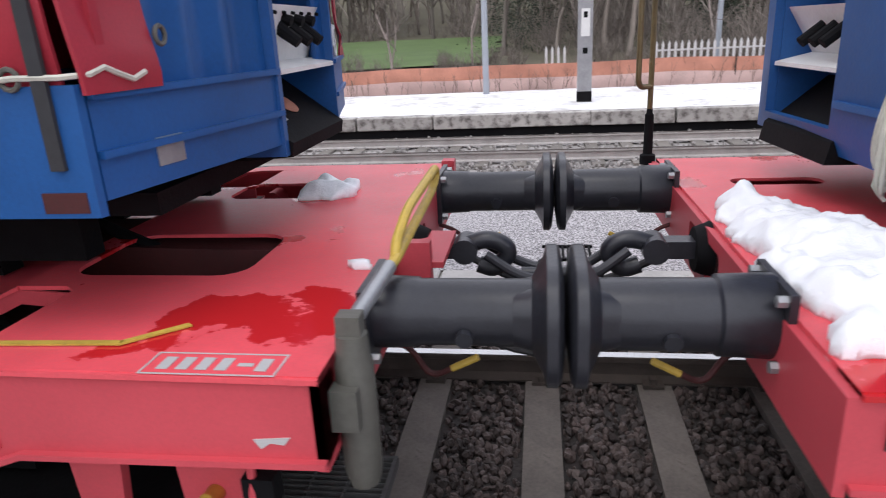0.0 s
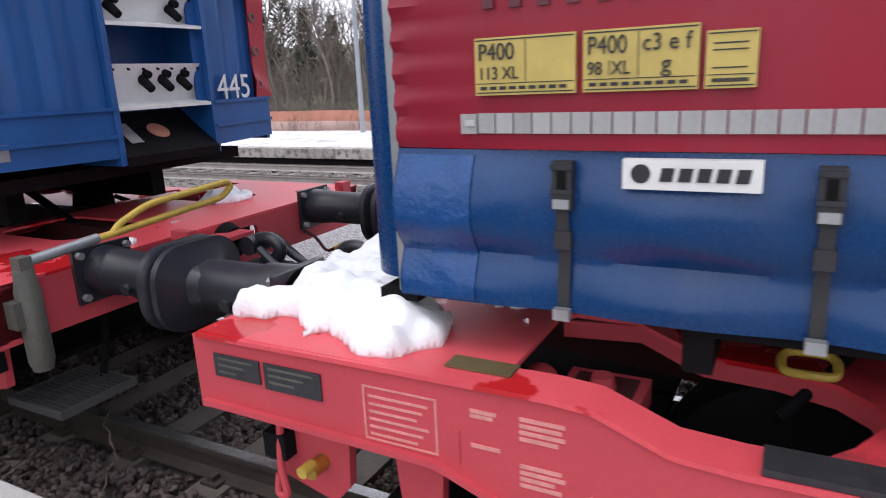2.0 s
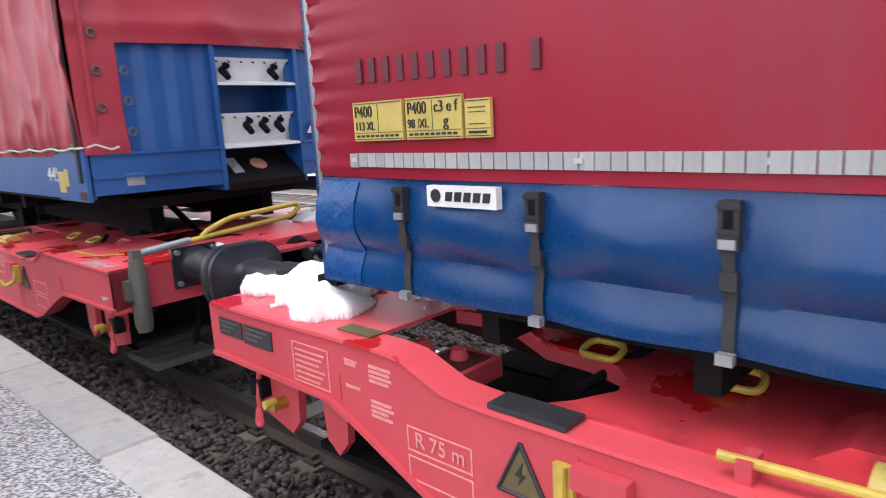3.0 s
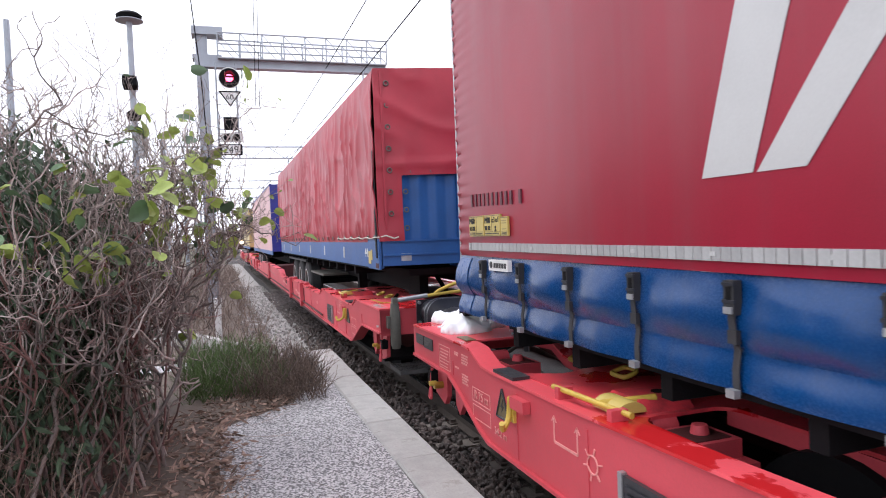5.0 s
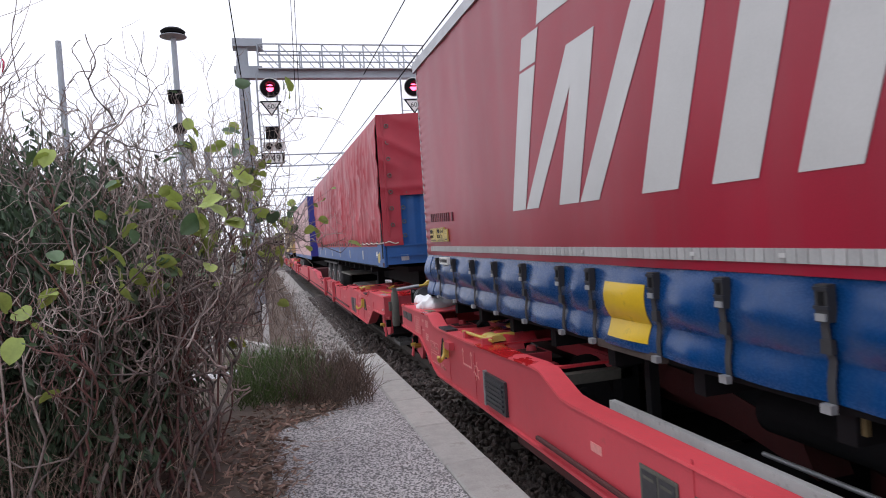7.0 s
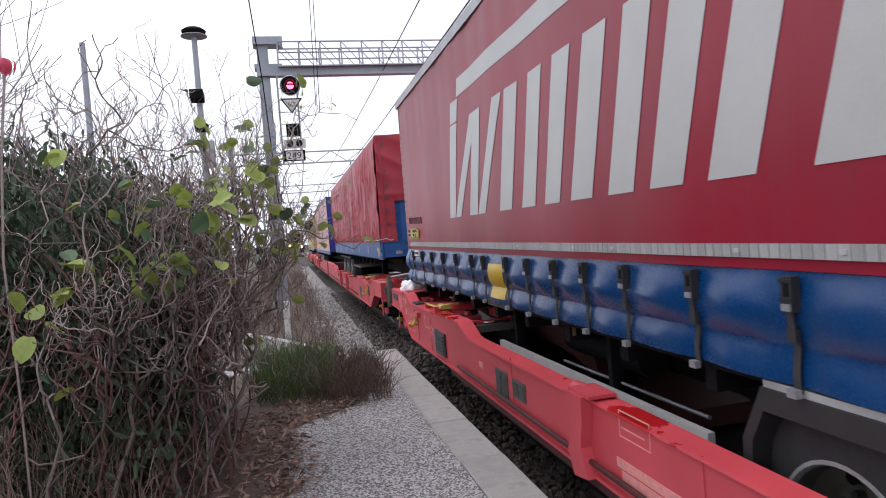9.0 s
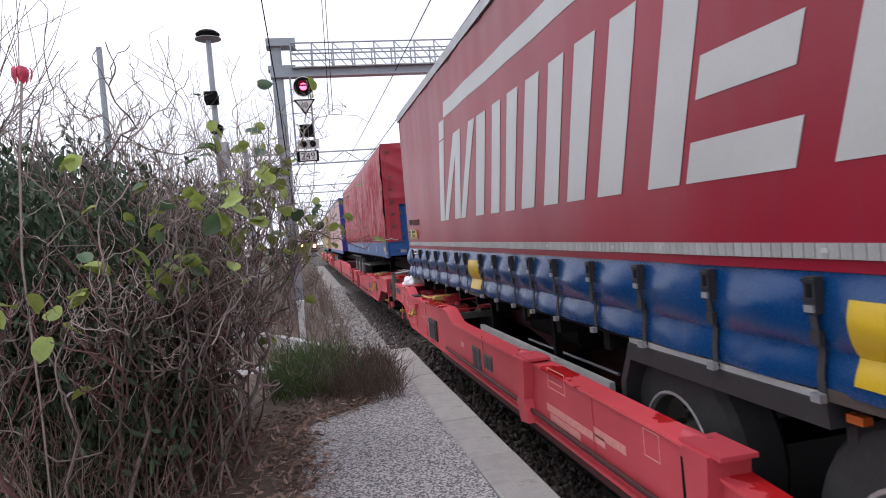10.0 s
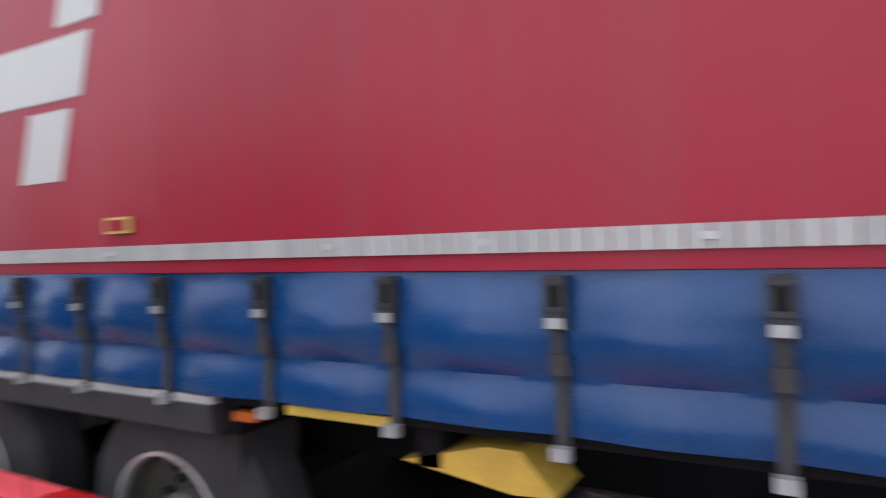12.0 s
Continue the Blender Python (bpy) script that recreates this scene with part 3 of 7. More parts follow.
def pocket_wagon(x0, s, label, near):
    """One unit of a red pocket wagon whose headstock stands at x0 and which runs away from it in the direction s."""
    X = lambda u: x0 + s * u
    span = lambda bm, u0, u1, y0, y1, z0, z1: box(bm, min(X(u0), X(u1)), max(X(u0), X(u1)), y0, y1, z0, z1)
    w = ride(thing("pocket_wagon", label, "railway wagon", "pocket wagons"))
    for side in (-1, 1):
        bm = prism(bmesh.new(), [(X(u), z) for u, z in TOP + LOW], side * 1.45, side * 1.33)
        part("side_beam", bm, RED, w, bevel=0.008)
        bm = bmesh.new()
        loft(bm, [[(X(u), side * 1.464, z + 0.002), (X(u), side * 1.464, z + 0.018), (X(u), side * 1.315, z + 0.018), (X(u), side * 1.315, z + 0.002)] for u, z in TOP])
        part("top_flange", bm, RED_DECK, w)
        bm = bmesh.new()
        loft(bm, [[(X(u), side * 1.475, z - 0.008), (X(u), side * 1.475, z + 0.012), (X(u), side * 1.40, z + 0.012), (X(u), side * 1.40, z - 0.008)] for u, z in LOW])
        part("bottom_flange", bm, RED, w)
        bm = tube(bmesh.new(), [(X(4.3), side * 1.475, 0.545), (X(16.5), side * 1.475, 0.545)], 0.016, 8)
        part("brake_pipe", bm, RED_DARK, w)
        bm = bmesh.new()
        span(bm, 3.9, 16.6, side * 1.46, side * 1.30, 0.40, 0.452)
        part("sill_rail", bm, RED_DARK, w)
        for u in (7.12, 9.36):
            bm = prism(bmesh.new(), [(X(u), 0.92), (X(u + 0.18), 0.92), (X(u + 0.17), 0.78), (X(u + 0.13), 0.62), (X(u + 0.20), 0.46), (X(u + 0.02), 0.43), (X(u - 0.05), 0.56), (X(u + 0.01), 0.70)], side * 1.52, side * 1.32)
            r = part("stanchion", bm, RED, w, bevel=0.012)
            # flat black panel on the beam paints the shade of a recess
            part("stanchion_recess", span(bmesh.new(), u - 0.13, u - 0.01, side * 1.453, side * 1.44, 0.5, 0.82), BLACK, r)
            part("stanchion_cap", span(bmesh.new(), u - 0.04, u + 0.24, side * 1.50, side * 1.33, 0.915, 0.935), RED, r, bevel=0.006)
            bm = rod(bmesh.new(), (X(u - 0.14), side * 1.40, 0.89), (X(u + 0.02), side * 1.40, 0.89), 0.05, n=14)
            part("pivot", bm, RED, r)
        for u in (1.02, 2.15, 2.95, 5.9, 8.3, 11.2):
            bm = span(bmesh.new(), u, u + 0.012, side * 1.456, side * 1.449, 0.5 if u > 1.5 else 0.79, 0.9)
            part("weld_seam", bm, RED, w)
    # headstock and end platform
    bm = plate(bmesh.new(), [(-1.45, 0.76), (1.45, 0.76), (1.45, 1.045), (-1.45, 1.045)], [round_rect(-0.28, 0.28, 0.83, 0.99, 0.03)], 0, 0.03)
    bmesh.ops.transform(bm, matrix=Matrix(((0, 0, 1, X(0.0)), (1, 0, 0, 0), (0, 1, 0, 0), (0, 0, 0, 1))), verts=bm.verts)
    part("headstock", bm, RED, w)
    if near:
        holes = [(0.28, 0.75, 0.68, 0.84, 0.07), (0.55, 0.86, -0.52, -0.24, 0.13)]
    else:
        holes = [(0.55, 1.3, -0.70, -0.16, 0.12), (0.52, 1.2, 0.52, 0.90, 0.1)]
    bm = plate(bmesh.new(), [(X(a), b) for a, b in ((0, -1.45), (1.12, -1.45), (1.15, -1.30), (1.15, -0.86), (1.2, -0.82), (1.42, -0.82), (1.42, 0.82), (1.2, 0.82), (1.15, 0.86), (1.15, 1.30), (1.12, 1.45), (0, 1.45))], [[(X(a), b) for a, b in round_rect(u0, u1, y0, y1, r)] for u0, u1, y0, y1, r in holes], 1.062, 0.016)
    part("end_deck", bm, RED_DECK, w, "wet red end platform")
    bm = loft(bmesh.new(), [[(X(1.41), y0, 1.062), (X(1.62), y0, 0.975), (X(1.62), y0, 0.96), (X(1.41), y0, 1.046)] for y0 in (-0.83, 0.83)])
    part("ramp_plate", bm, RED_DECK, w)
    # lower deck with the two bogie openings on each side
    hl = [(3.12, 4.20, -1.27, -0.76, 0.10), (3.12, 4.20, 0.76, 1.27, 0.10)]
    bm = plate(bmesh.new(), [(X(a), b) for a, b in ((1.62, -0.82), (1.84, -0.84), (2.0, -0.90), (2.08, -0.99), (2.1, -1.1), (2.02, -1.25), (1.95, -1.33), (4.23, -1.33), (4.23, 1.33), (1.95, 1.33), (2.02, 1.25), (2.1, 1.1), (2.08, 0.99), (2.0, 0.90), (1.84, 0.84), (1.62, 0.82))], [[(X(a), b) for a, b in round_rect(u0, u1, y0, y1, r)] for u0, u1, y0, y1, r in hl], 0.972, 0.018)
    part("bogie_deck", bm, RED_SOOT if near else RED_DECK, w, "red deck over the bogie with openings")
    for side in (-1, 1):
        rim = [(1.16, -0.86, 1.045), (1.42, -0.82, 1.045), (1.62, -0.82, 0.955), (1.84, -0.84, 0.955), (2.0, -0.90, 0.955), (2.08, -0.99, 0.955), (2.1, -1.1, 0.955), (2.03, -1.25, 0.955)]
        bm = loft(bmesh.new(), [[(X(u), -side * y, z), (X(u), -side * (y + 0.014), z), (X(u), -side * (y + 0.014), z - 0.06), (X(u), -side * y, z - 0.06)] for u, y, z in rim])
        part("opening_rim", bm, RED, w, "red plate rim round the deck opening")
        bm = loft(bmesh.new(), [[(X(u), side * 0.76, z), (X(u), side * 0.745, z), (X(u), side * 0.745, z - 0.08), (X(u), side * 0.76, z - 0.08)] for u, z in ((3.12, 0.955), (3.7, 0.955), (4.2, 0.94))])
        part("inner_beam", bm, RED, w, "red inner beam beside the deck opening")
        part("cross_beam", span(bmesh.new(), 4.24, 4.32, side * 1.33, side * 0.76, 0.86, 0.93), GREY_PAINT, w, bevel=0.01)
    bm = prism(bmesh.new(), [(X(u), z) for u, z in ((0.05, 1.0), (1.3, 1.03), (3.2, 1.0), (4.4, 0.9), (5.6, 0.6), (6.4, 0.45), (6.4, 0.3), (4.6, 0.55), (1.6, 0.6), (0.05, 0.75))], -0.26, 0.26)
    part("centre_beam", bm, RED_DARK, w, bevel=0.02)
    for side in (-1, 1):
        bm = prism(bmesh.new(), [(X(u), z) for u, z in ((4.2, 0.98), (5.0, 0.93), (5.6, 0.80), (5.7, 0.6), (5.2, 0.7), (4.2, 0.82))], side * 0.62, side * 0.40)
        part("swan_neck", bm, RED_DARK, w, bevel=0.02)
        for u in (1.35, 3.28):
            lock = part("lock_tray", box(bmesh.new(), X(u) - 0.13, X(u) + 0.13, side * 1.20, side * 0.94, 0.83, 0.915), RED, w, "red locking tray", bevel=0.01)
            # dark panel on the tray top paints the shade inside its pocket
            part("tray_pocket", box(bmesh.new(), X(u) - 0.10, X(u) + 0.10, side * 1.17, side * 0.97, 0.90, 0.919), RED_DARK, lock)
            part("lock_knob", rod(bmesh.new(), (X(u), side * 1.06, 0.91), (X(u), side * 1.06, 0.96), 0.045, 0.035), RED, lock)
            part("lock_roller", rod(bmesh.new(), (X(u) - s * 0.2, side * 1.2, 0.91), (X(u) - s * 0.2, side * 1.06, 0.91), 0.06), RED, lock)
        for u in (1.92, 2.42):
            bm = tube(bmesh.new(), rounded([(X(u), side * 0.92, 1.0), (X(u) + 0.075, side * 0.92, 1.0), (X(u) + 0.075, side * 0.82, 1.03), (X(u) - 0.075, side * 0.82, 1.03), (X(u) - 0.075, side * 0.92, 1.0), (X(u), side * 0.92, 1.0)], 0.05, 6), 0.014, 8)
            part("lever_handle", bm, YELLOW, w, "yellow lever loop")
        bm = tube(bmesh.new(), rounded([(X(1.85), side * 0.95, 0.86), (X(2.02), side * 0.75, 0.99), (X(2.05), side * 0.71, 1.02)], 0.03), 0.02, 8)
        part("lever_rod", bm, BLACK, w)
        bm = rod(bmesh.new(), (X(2.55), side * 1.41, 1.02), (X(3.2), side * 1.36, 1.015), 0.015, n=10)
        bar = part("locking_bar", bm, YELLOW, w, "worn yellow locking bar")
        part("bar_arm", rod(bmesh.new(), (X(2.95), side * 1.37, 1.015), (X(3.02), side * 1.1, 1.03), 0.018), YELLOW, bar)
        for u in (2.62, 3.12):
            part("bar_bracket", box(bmesh.new(), X(u) - 0.02, X(u) + 0.02, side * 1.43, side * 1.34, 0.96, 1.03), RED, bar)
        ring = [(math.cos(radians(a)) * 0.085, math.sin(radians(a)) * 0.055) for a in range(0, 181, 20)]
        bm = loft(bmesh.new(), [[(X(u), side * 1.28 + p, 0.985 + q) for p, q in ring] for u in (2.87, 3.08)])
        part("roller_cover", bm, SIGN_YELLOW, w, "yellow painted roller cover")
        bm = prism(bmesh.new(), [(X(2.72), 0.972), (X(2.80), 1.03), (X(3.02), 1.03), (X(3.08), 0.972)], side * 1.20, side * 0.92)
        pb = part("roller_housing", bm, RED_SOOT, w, bevel=0.012)
        # black disc on the housing paints the dark of a hole
        part("housing_hole", rod(bmesh.new(), (X(2.93), side * 1.02, 1.02), (X(2.93), side * 1.02, 1.034), 0.035, n=14), BLACK, pb)
        part("tray_arm", box(bmesh.new(), X(3.44) - 0.05, X(3.44) + 0.05, side * 1.0, side * 0.92, 0.78, 0.83), RED, w, bevel=0.008)
        bm = tube(bmesh.new(), rounded([(X(2.12), side * 1.478, 0.87), (X(2.12), side * 1.49, 0.74), (X(2.18), side * 1.56, 0.69), (X(2.22), side * 1.58, 0.75)], 0.04), 0.018, 8)
        box(bm, X(2.12) - 0.035, X(2.12) + 0.035, side * 1.475, side * 1.452, 0.72, 0.87)
        part("lashing_hook", bm, YELLOW, w, "yellow lashing hook")
        part("hook_bracket", box(bmesh.new(), X(2.25) - 0.09, X(2.25) + 0.09, side * 1.50, side * 1.452, 0.82, 0.89), RED, w, bevel=0.008)
    # grilles, plates and stencilled panels on the side facing the platform
    y = -1.452
    g = part("step_grille", box(bmesh.new(), min(X(3.27), X(3.72)), max(X(3.27), X(3.72)), y - 0.022, y, 0.53, 0.79), PLATE_DARK, w, "dark louvred step plate")
    for k in range(6):
        part("louvre", box(bmesh.new(), min(X(3.31), X(3.68)), max(X(3.31), X(3.68)), y - 0.034, y - 0.02, 0.555 + k * 0.037, 0.573 + k * 0.037), BUFFER, g)
    part("grille_rim", box(bmesh.new(), min(X(3.25), X(3.28)), max(X(3.25), X(3.28)), y - 0.03, y, 0.52, 0.80), GALV, g)
    for u0, u1, z0, z1 in ((0.07, 0.28, 0.905, 0.99), (0.30, 0.54, 0.895, 0.99)) if near else ():
        d = part("data_plate", box(bmesh.new(), min(X(u0), X(u1)), max(X(u0), X(u1)), y - 0.006, y, z0, z1), PLATE_DARK, w, "dark riveted data plate")
        for k in range(3):
            part("plate_line", box(bmesh.new(), min(X(u0 + 0.02), X(u1 - 0.03 - 0.04 * k)), max(X(u0 + 0.02), X(u1 - 0.03 - 0.04 * k)), y - 0.008, y - 0.005, z1 - 0.02 - k * 0.025, z1 - 0.012 - k * 0.025), GREY_PAINT, d)
    for u0, u1, z0, z1, rows in ((0.70 if near else 2.4, 0.96 if near else 2.7, 0.80, 0.985, 6), (1.42, 1.74, 0.69, 0.79, 1), (1.42, 1.74, 0.57, 0.67, 1), (7.6, 7.9, 0.78, 0.92, 2), (8.9, 9.05, 0.72, 0.86, 1)):
        bm = bmesh.new()
        a, b = min(X(u0), X(u1)), max(X(u0), X(u1))
        for q in ((a, b, z1 - 0.006, z1), (a, b, z0, z0 + 0.006), (a, a + 0.006, z0 + 0.006, z1 - 0.006), (b - 0.006, b, z0 + 0.006, z1 - 0.006)):
            box(bm, q[0], q[1], y - 0.001, y + 0.004, q[2], q[3])
        for k in range(rows if rows > 1 else 0):
            zz = z1 - 0.03 - k * (z1 - z0 - 0.03) / rows
            box(bm, a + 0.02, b - 0.03 - 0.02 * (k % 3), y - 0.001, y + 0.004, zz - 0.008, zz)
        part("stencil_frame", bm, PAINT_WHITE, w)
    for k, (u, ln, z) in enumerate(((1.07, 0.08, 0.98), (1.07, 0.07, 0.965), (1.07, 0.09, 0.87), (1.22, 0.13, 0.985), (1.22, 0.12, 0.965), (1.22, 0.13, 0.945), (1.22, 0.11, 0.925), (1.22, 0.12, 0.84), (1.22, 0.13, 0.82), (1.22, 0.10, 0.80), (1.22, 0.12, 0.78),
                                    (5.0, 0.12, 0.72), (7.55, 0.9, 0.66), (7.6, 0.5, 0.60), (8.3, 0.4, 0.70), (10.8, 0.4, 0.7), (11.4, 0.5, 0.72))):
        if near or u > 4:
            bm = box(bmesh.new(), min(X(u), X(u + ln)), max(X(u), X(u + ln)), y - 0.001, y + 0.003, z - (0.012 if u < 5 else 0.05), z)
            part("stencil_line", bm, PAINT_WHITE, w)
    if near:
        side_text("stencil_text", "R 75 m", 0.085, X(1.46), 0.715, y - 0.001, PAINT_WHITE, w)
        side_text("stencil_text", "34.2 m", 0.07, X(1.80), 0.56, y - 0.001, PAINT_WHITE, w)
    for u in (1.95, 10.9):
        bm = prism(bmesh.new(), [(X(u) - 0.09, 0.70), (X(u) + 0.09, 0.70), (X(u), 0.87)], y - 0.004, y)
        tri = part("warning_triangle", bm, OLIVE, w, "dull olive warning triangle with black border")
        for a, b in (((X(u) - 0.095, 0.695), (X(u), 0.88)), ((X(u), 0.88), (X(u) + 0.095, 0.695)), ((X(u) + 0.095, 0.695), (X(u) - 0.095, 0.695))):
            part("border", tube(bmesh.new(), [(a[0], y - 0.004, a[1]), (b[0], y - 0.004, b[1])], 0.008, 6), PAINT_INK, tri)
        part("symbol", prism(bmesh.new(), [(X(u) - 0.012, 0.73), (X(u) + 0.02, 0.77), (X(u), 0.775), (X(u) + 0.012, 0.82), (X(u) - 0.025, 0.765), (X(u) - 0.003, 0.76)], y - 0.007, y - 0.003), PAINT_INK, tri)
    for u0, u1, z0, z1 in ((5.50, 5.80, 0.55, 0.76), (5.92, 6.20, 0.61, 0.75)) if near else ():
        d = part("inspection_plate", box(bmesh.new(), X(u0), X(u1), y - 0.006, y, z0, z1), GREY_PAINT, w, "grey-brown inspection plate with dark panels", bevel=0.002)
        for k in range(2):
            a = u0 + 0.02 + k * (u1 - u0 - 0.02) / 2
            part("plate_panel", box(bmesh.new(), X(a), X(a + (u1 - u0) / 2 - 0.03), y - 0.009, y - 0.005, z0 + 0.02, z1 - 0.02), PLATE_DARK, d)
            part("plate_line", box(bmesh.new(), X(a + 0.015), X(a + (u1 - u0) / 2 - 0.05), y - 0.011, y - 0.008, z1 - 0.06, z1 - 0.045), GREY_PAINT, d)
    if near:
        bm = tube(bmesh.new(), [(X(3.0) + 0.045 * math.cos(a), y - 0.001, 0.74 + 0.045 * math.sin(a)) for a in (math.pi * i / 8 for i in range(16))], 0.005, 5, closed=True)
        for a in range(0, 360, 60):
            c, q = math.cos(radians(a + 15)), math.sin(radians(a + 15))
            tube(bm, [(X(3.0) + 0.05 * c, y - 0.001, 0.74 + 0.05 * q), (X(3.0) + 0.085 * c, y - 0.001, 0.74 + 0.085 * q)], 0.005, 5)
        part("stencil_mark", bm, PAINT_WHITE, w)
    bm = bmesh.new()
    for u in (2.62, 2.86):
        box(bm, X(u) - 0.006, X(u) + 0.006, y - 0.001, y + 0.003, 0.74, 0.87)
        for q in (-1, 1):
            prism(bm, [(X(u), 0.885), (X(u) + q * 0.03, 0.85), (X(u) + q * 0.018, 0.85)], y - 0.001, y + 0.003)
    box(bm, min(X(2.62), X(2.86)), max(X(2.62), X(2.86)), y - 0.001, y + 0.003, 0.735, 0.75)
    part("jacking_mark", bm, PAINT_WHITE, w)
    part("grip_pad", box(bmesh.new(), X(1.97) - 0.15, X(1.97) + 0.15, -1.455, -1.34, 0.966, 0.985), PLATE_DARK, w, "dark anti-slip pad")
    # brackets with valves under the end platform
    for u0, u1 in ((0.20, 0.55), (0.72, 0.92)):
        bm = prism(bmesh.new(), [(X(u0), 0.79), (X(u1), 0.79), (X(u1 - 0.02), 0.50), (X(u1 - 0.09), 0.42), (X(u0 + 0.03), 0.48)], -1.34, -1.30)
        part("valve_bracket", bm, RED, w, bevel=0.005)
    for u, z in ((0.42, 0.58),):
        v = part("brake_valve", rod(bmesh.new(), (X(u), -1.42, z), (X(u), -1.32, z), 0.03), BRASS, w, "brass brake valve")
        part("valve_knob", rod(bmesh.new(), (X(u), -1.46, z + 0.02), (X(u), -1.40, z + 0.02), 0.022), YELLOW, v)
    bm = tube(bmesh.new(), rounded([(X(0.27), -1.38, 0.72), (X(0.27), -1.40, 0.55), (X(0.30), -1.41, 0.44), (X(0.25), -1.41, 0.44), (X(0.26), -1.40, 0.52)], 0.03), 0.014, 8)
    part("brake_hook", bm, RED, w)
    part("hook_block", box(bmesh.new(), X(0.25) - 0.05, X(0.25) + 0.05, -1.40, -1.33, 0.58, 0.68), BLACK, w, bevel=0.01)
    for y0 in (-0.6, 0.6):
        bm = tube(bmesh.new(), rounded([(X(0.02), y0 * 1.25, 0.84), (X(-0.10), y0 * 1.25, 0.80), (X(-0.18), y0 * 1.28, 0.68), (X(-0.34), y0 * 1.28, 0.76)], 0.05), 0.012, 8)
        h = part("coupler_handle", bm, RED_DARK, w)
        part("handle_grip", tube(bmesh.new(), [(X(-0.26), y0 * 1.28, 0.72), (X(-0.36), y0 * 1.28, 0.77)], 0.014, 8), YELLOW, h)
    # buffers
    for y0 in (-0.875, 0.875):
        b = part("buffer", turned(bmesh.new(), (X(0.0), y0, 1.0), (-s, 0, 0), [(0, 0.13), (0.02, 0.14), (0.19, 0.135), (0.2, 0.122), (0.52, 0.122), (0.56, 0.118)] if near else [(0, 0.125), (0.03, 0.128), (0.17, 0.122), (0.18, 0.116), (0.56, 0.116)], 32), BUFFER, w, "greasy black buffer")
        bp = box(bmesh.new(), min(X(-0.0), X(-0.025)), max(X(-0.0), X(-0.025)), y0 - 0.165, y0 + 0.165, 0.85, 1.135)
        part("base_plate", bp, BUFFER, b, bevel=0.01)
        for dy in (-0.135, 0.135):
            for dz in (-0.115, 0.105):
                part("bolt", rod(bmesh.new(), (X(-0.02), y0 + dy, 1.0 + dz), (X(-0.055), y0 + dy, 1.0 + dz), 0.02, n=6), GALV, b)
        head = []
        for d, k, bulge in ((0.50, 0.46, 0), (0.56, 0.52, 0), (0.595, 0.80, 0), (0.608, 1.0, 0), (0.642, 1.0, 0), (0.655, 0.93, 0.0), (0.668, 0.5, 0)):
            head.append([(X(-d), y0 + k * p, 1.0 + k * q) for p, q in round_rect(-0.26, 0.26, -0.205, 0.205, 0.16, 6)])
        part("buffer_head", loft(bmesh.new(), head), BUFFER, b, bevel=0.0)
        part("grease_boss", rod(bmesh.new(), (X(-0.34), y0 - 0.11, 0.96), (X(-0.34), y0 - 0.135, 0.955), 0.03), BUFFER, b)
    # bogie, mostly hidden
    bog = part("bogie", bmesh.new(), BLACK, w)
    bm = bmesh.new()
    for y0 in (-1.02, 1.02):
        span(bm, 1.3, 4.6, y0 - 0.06, y0 + 0.06, 0.42, 0.62)
    span(bm, 2.7, 3.1, -1.0, 1.0, 0.4, 0.6)
    part("bogie_frame", bm, BLACK, bog, bevel=0.02)
    for u in (1.95, 3.75):
        ws = turned(bmesh.new(), (0, -0.98, 0), (0, 1, 0), [(0, 0.06), (0.12, 0.06), (0.121, 0.2), (0.16, 0.22), (0.165, 0.46), (0.29, 0.47), (0.3, 0.49), (0.32, 0.49), (0.325, 0.2), (0.36, 0.09), (1.6, 0.09), (1.635, 0.2), (1.64, 0.49), (1.66, 0.49), (1.67, 0.47), (1.795, 0.46), (1.8, 0.22), (1.84, 0.2), (1.841, 0.06), (1.96, 0.06)], 32)
        # black instead of rusty steel: shade inside the deck opening, put into the colour
        wheelset = part("wheelset", ws, BLACK, w, "wheelset coloured near-black for the shade under the deck")
        wheelset.location = (X(u), 0, 0.46)
        WHEELSETS.append((wheelset, X(u)))
    # black sheets added below the openings to give the dark under the deck
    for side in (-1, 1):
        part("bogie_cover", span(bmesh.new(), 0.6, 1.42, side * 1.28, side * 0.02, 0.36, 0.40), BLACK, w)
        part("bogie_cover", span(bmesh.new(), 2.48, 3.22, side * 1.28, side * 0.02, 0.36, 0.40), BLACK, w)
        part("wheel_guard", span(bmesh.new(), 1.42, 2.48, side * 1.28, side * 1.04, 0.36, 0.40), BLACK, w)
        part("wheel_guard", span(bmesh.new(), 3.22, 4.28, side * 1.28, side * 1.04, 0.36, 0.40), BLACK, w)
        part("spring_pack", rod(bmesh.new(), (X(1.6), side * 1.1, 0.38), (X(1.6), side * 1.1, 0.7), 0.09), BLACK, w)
    # one more added black sheet, for the shade between the inner beams
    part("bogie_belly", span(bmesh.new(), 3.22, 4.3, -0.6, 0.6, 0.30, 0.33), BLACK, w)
    part("brake_cylinder", rod(bmesh.new(), (X(0.9), -0.9, 0.55), (X(1.3), -0.9, 0.55), 0.1), RED_DARK, w)
    # pocket floor, coloured black in place of the shade down in the pocket
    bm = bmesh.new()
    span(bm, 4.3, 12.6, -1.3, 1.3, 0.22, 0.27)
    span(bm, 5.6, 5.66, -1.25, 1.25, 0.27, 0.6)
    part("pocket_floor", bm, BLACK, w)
    return w, X


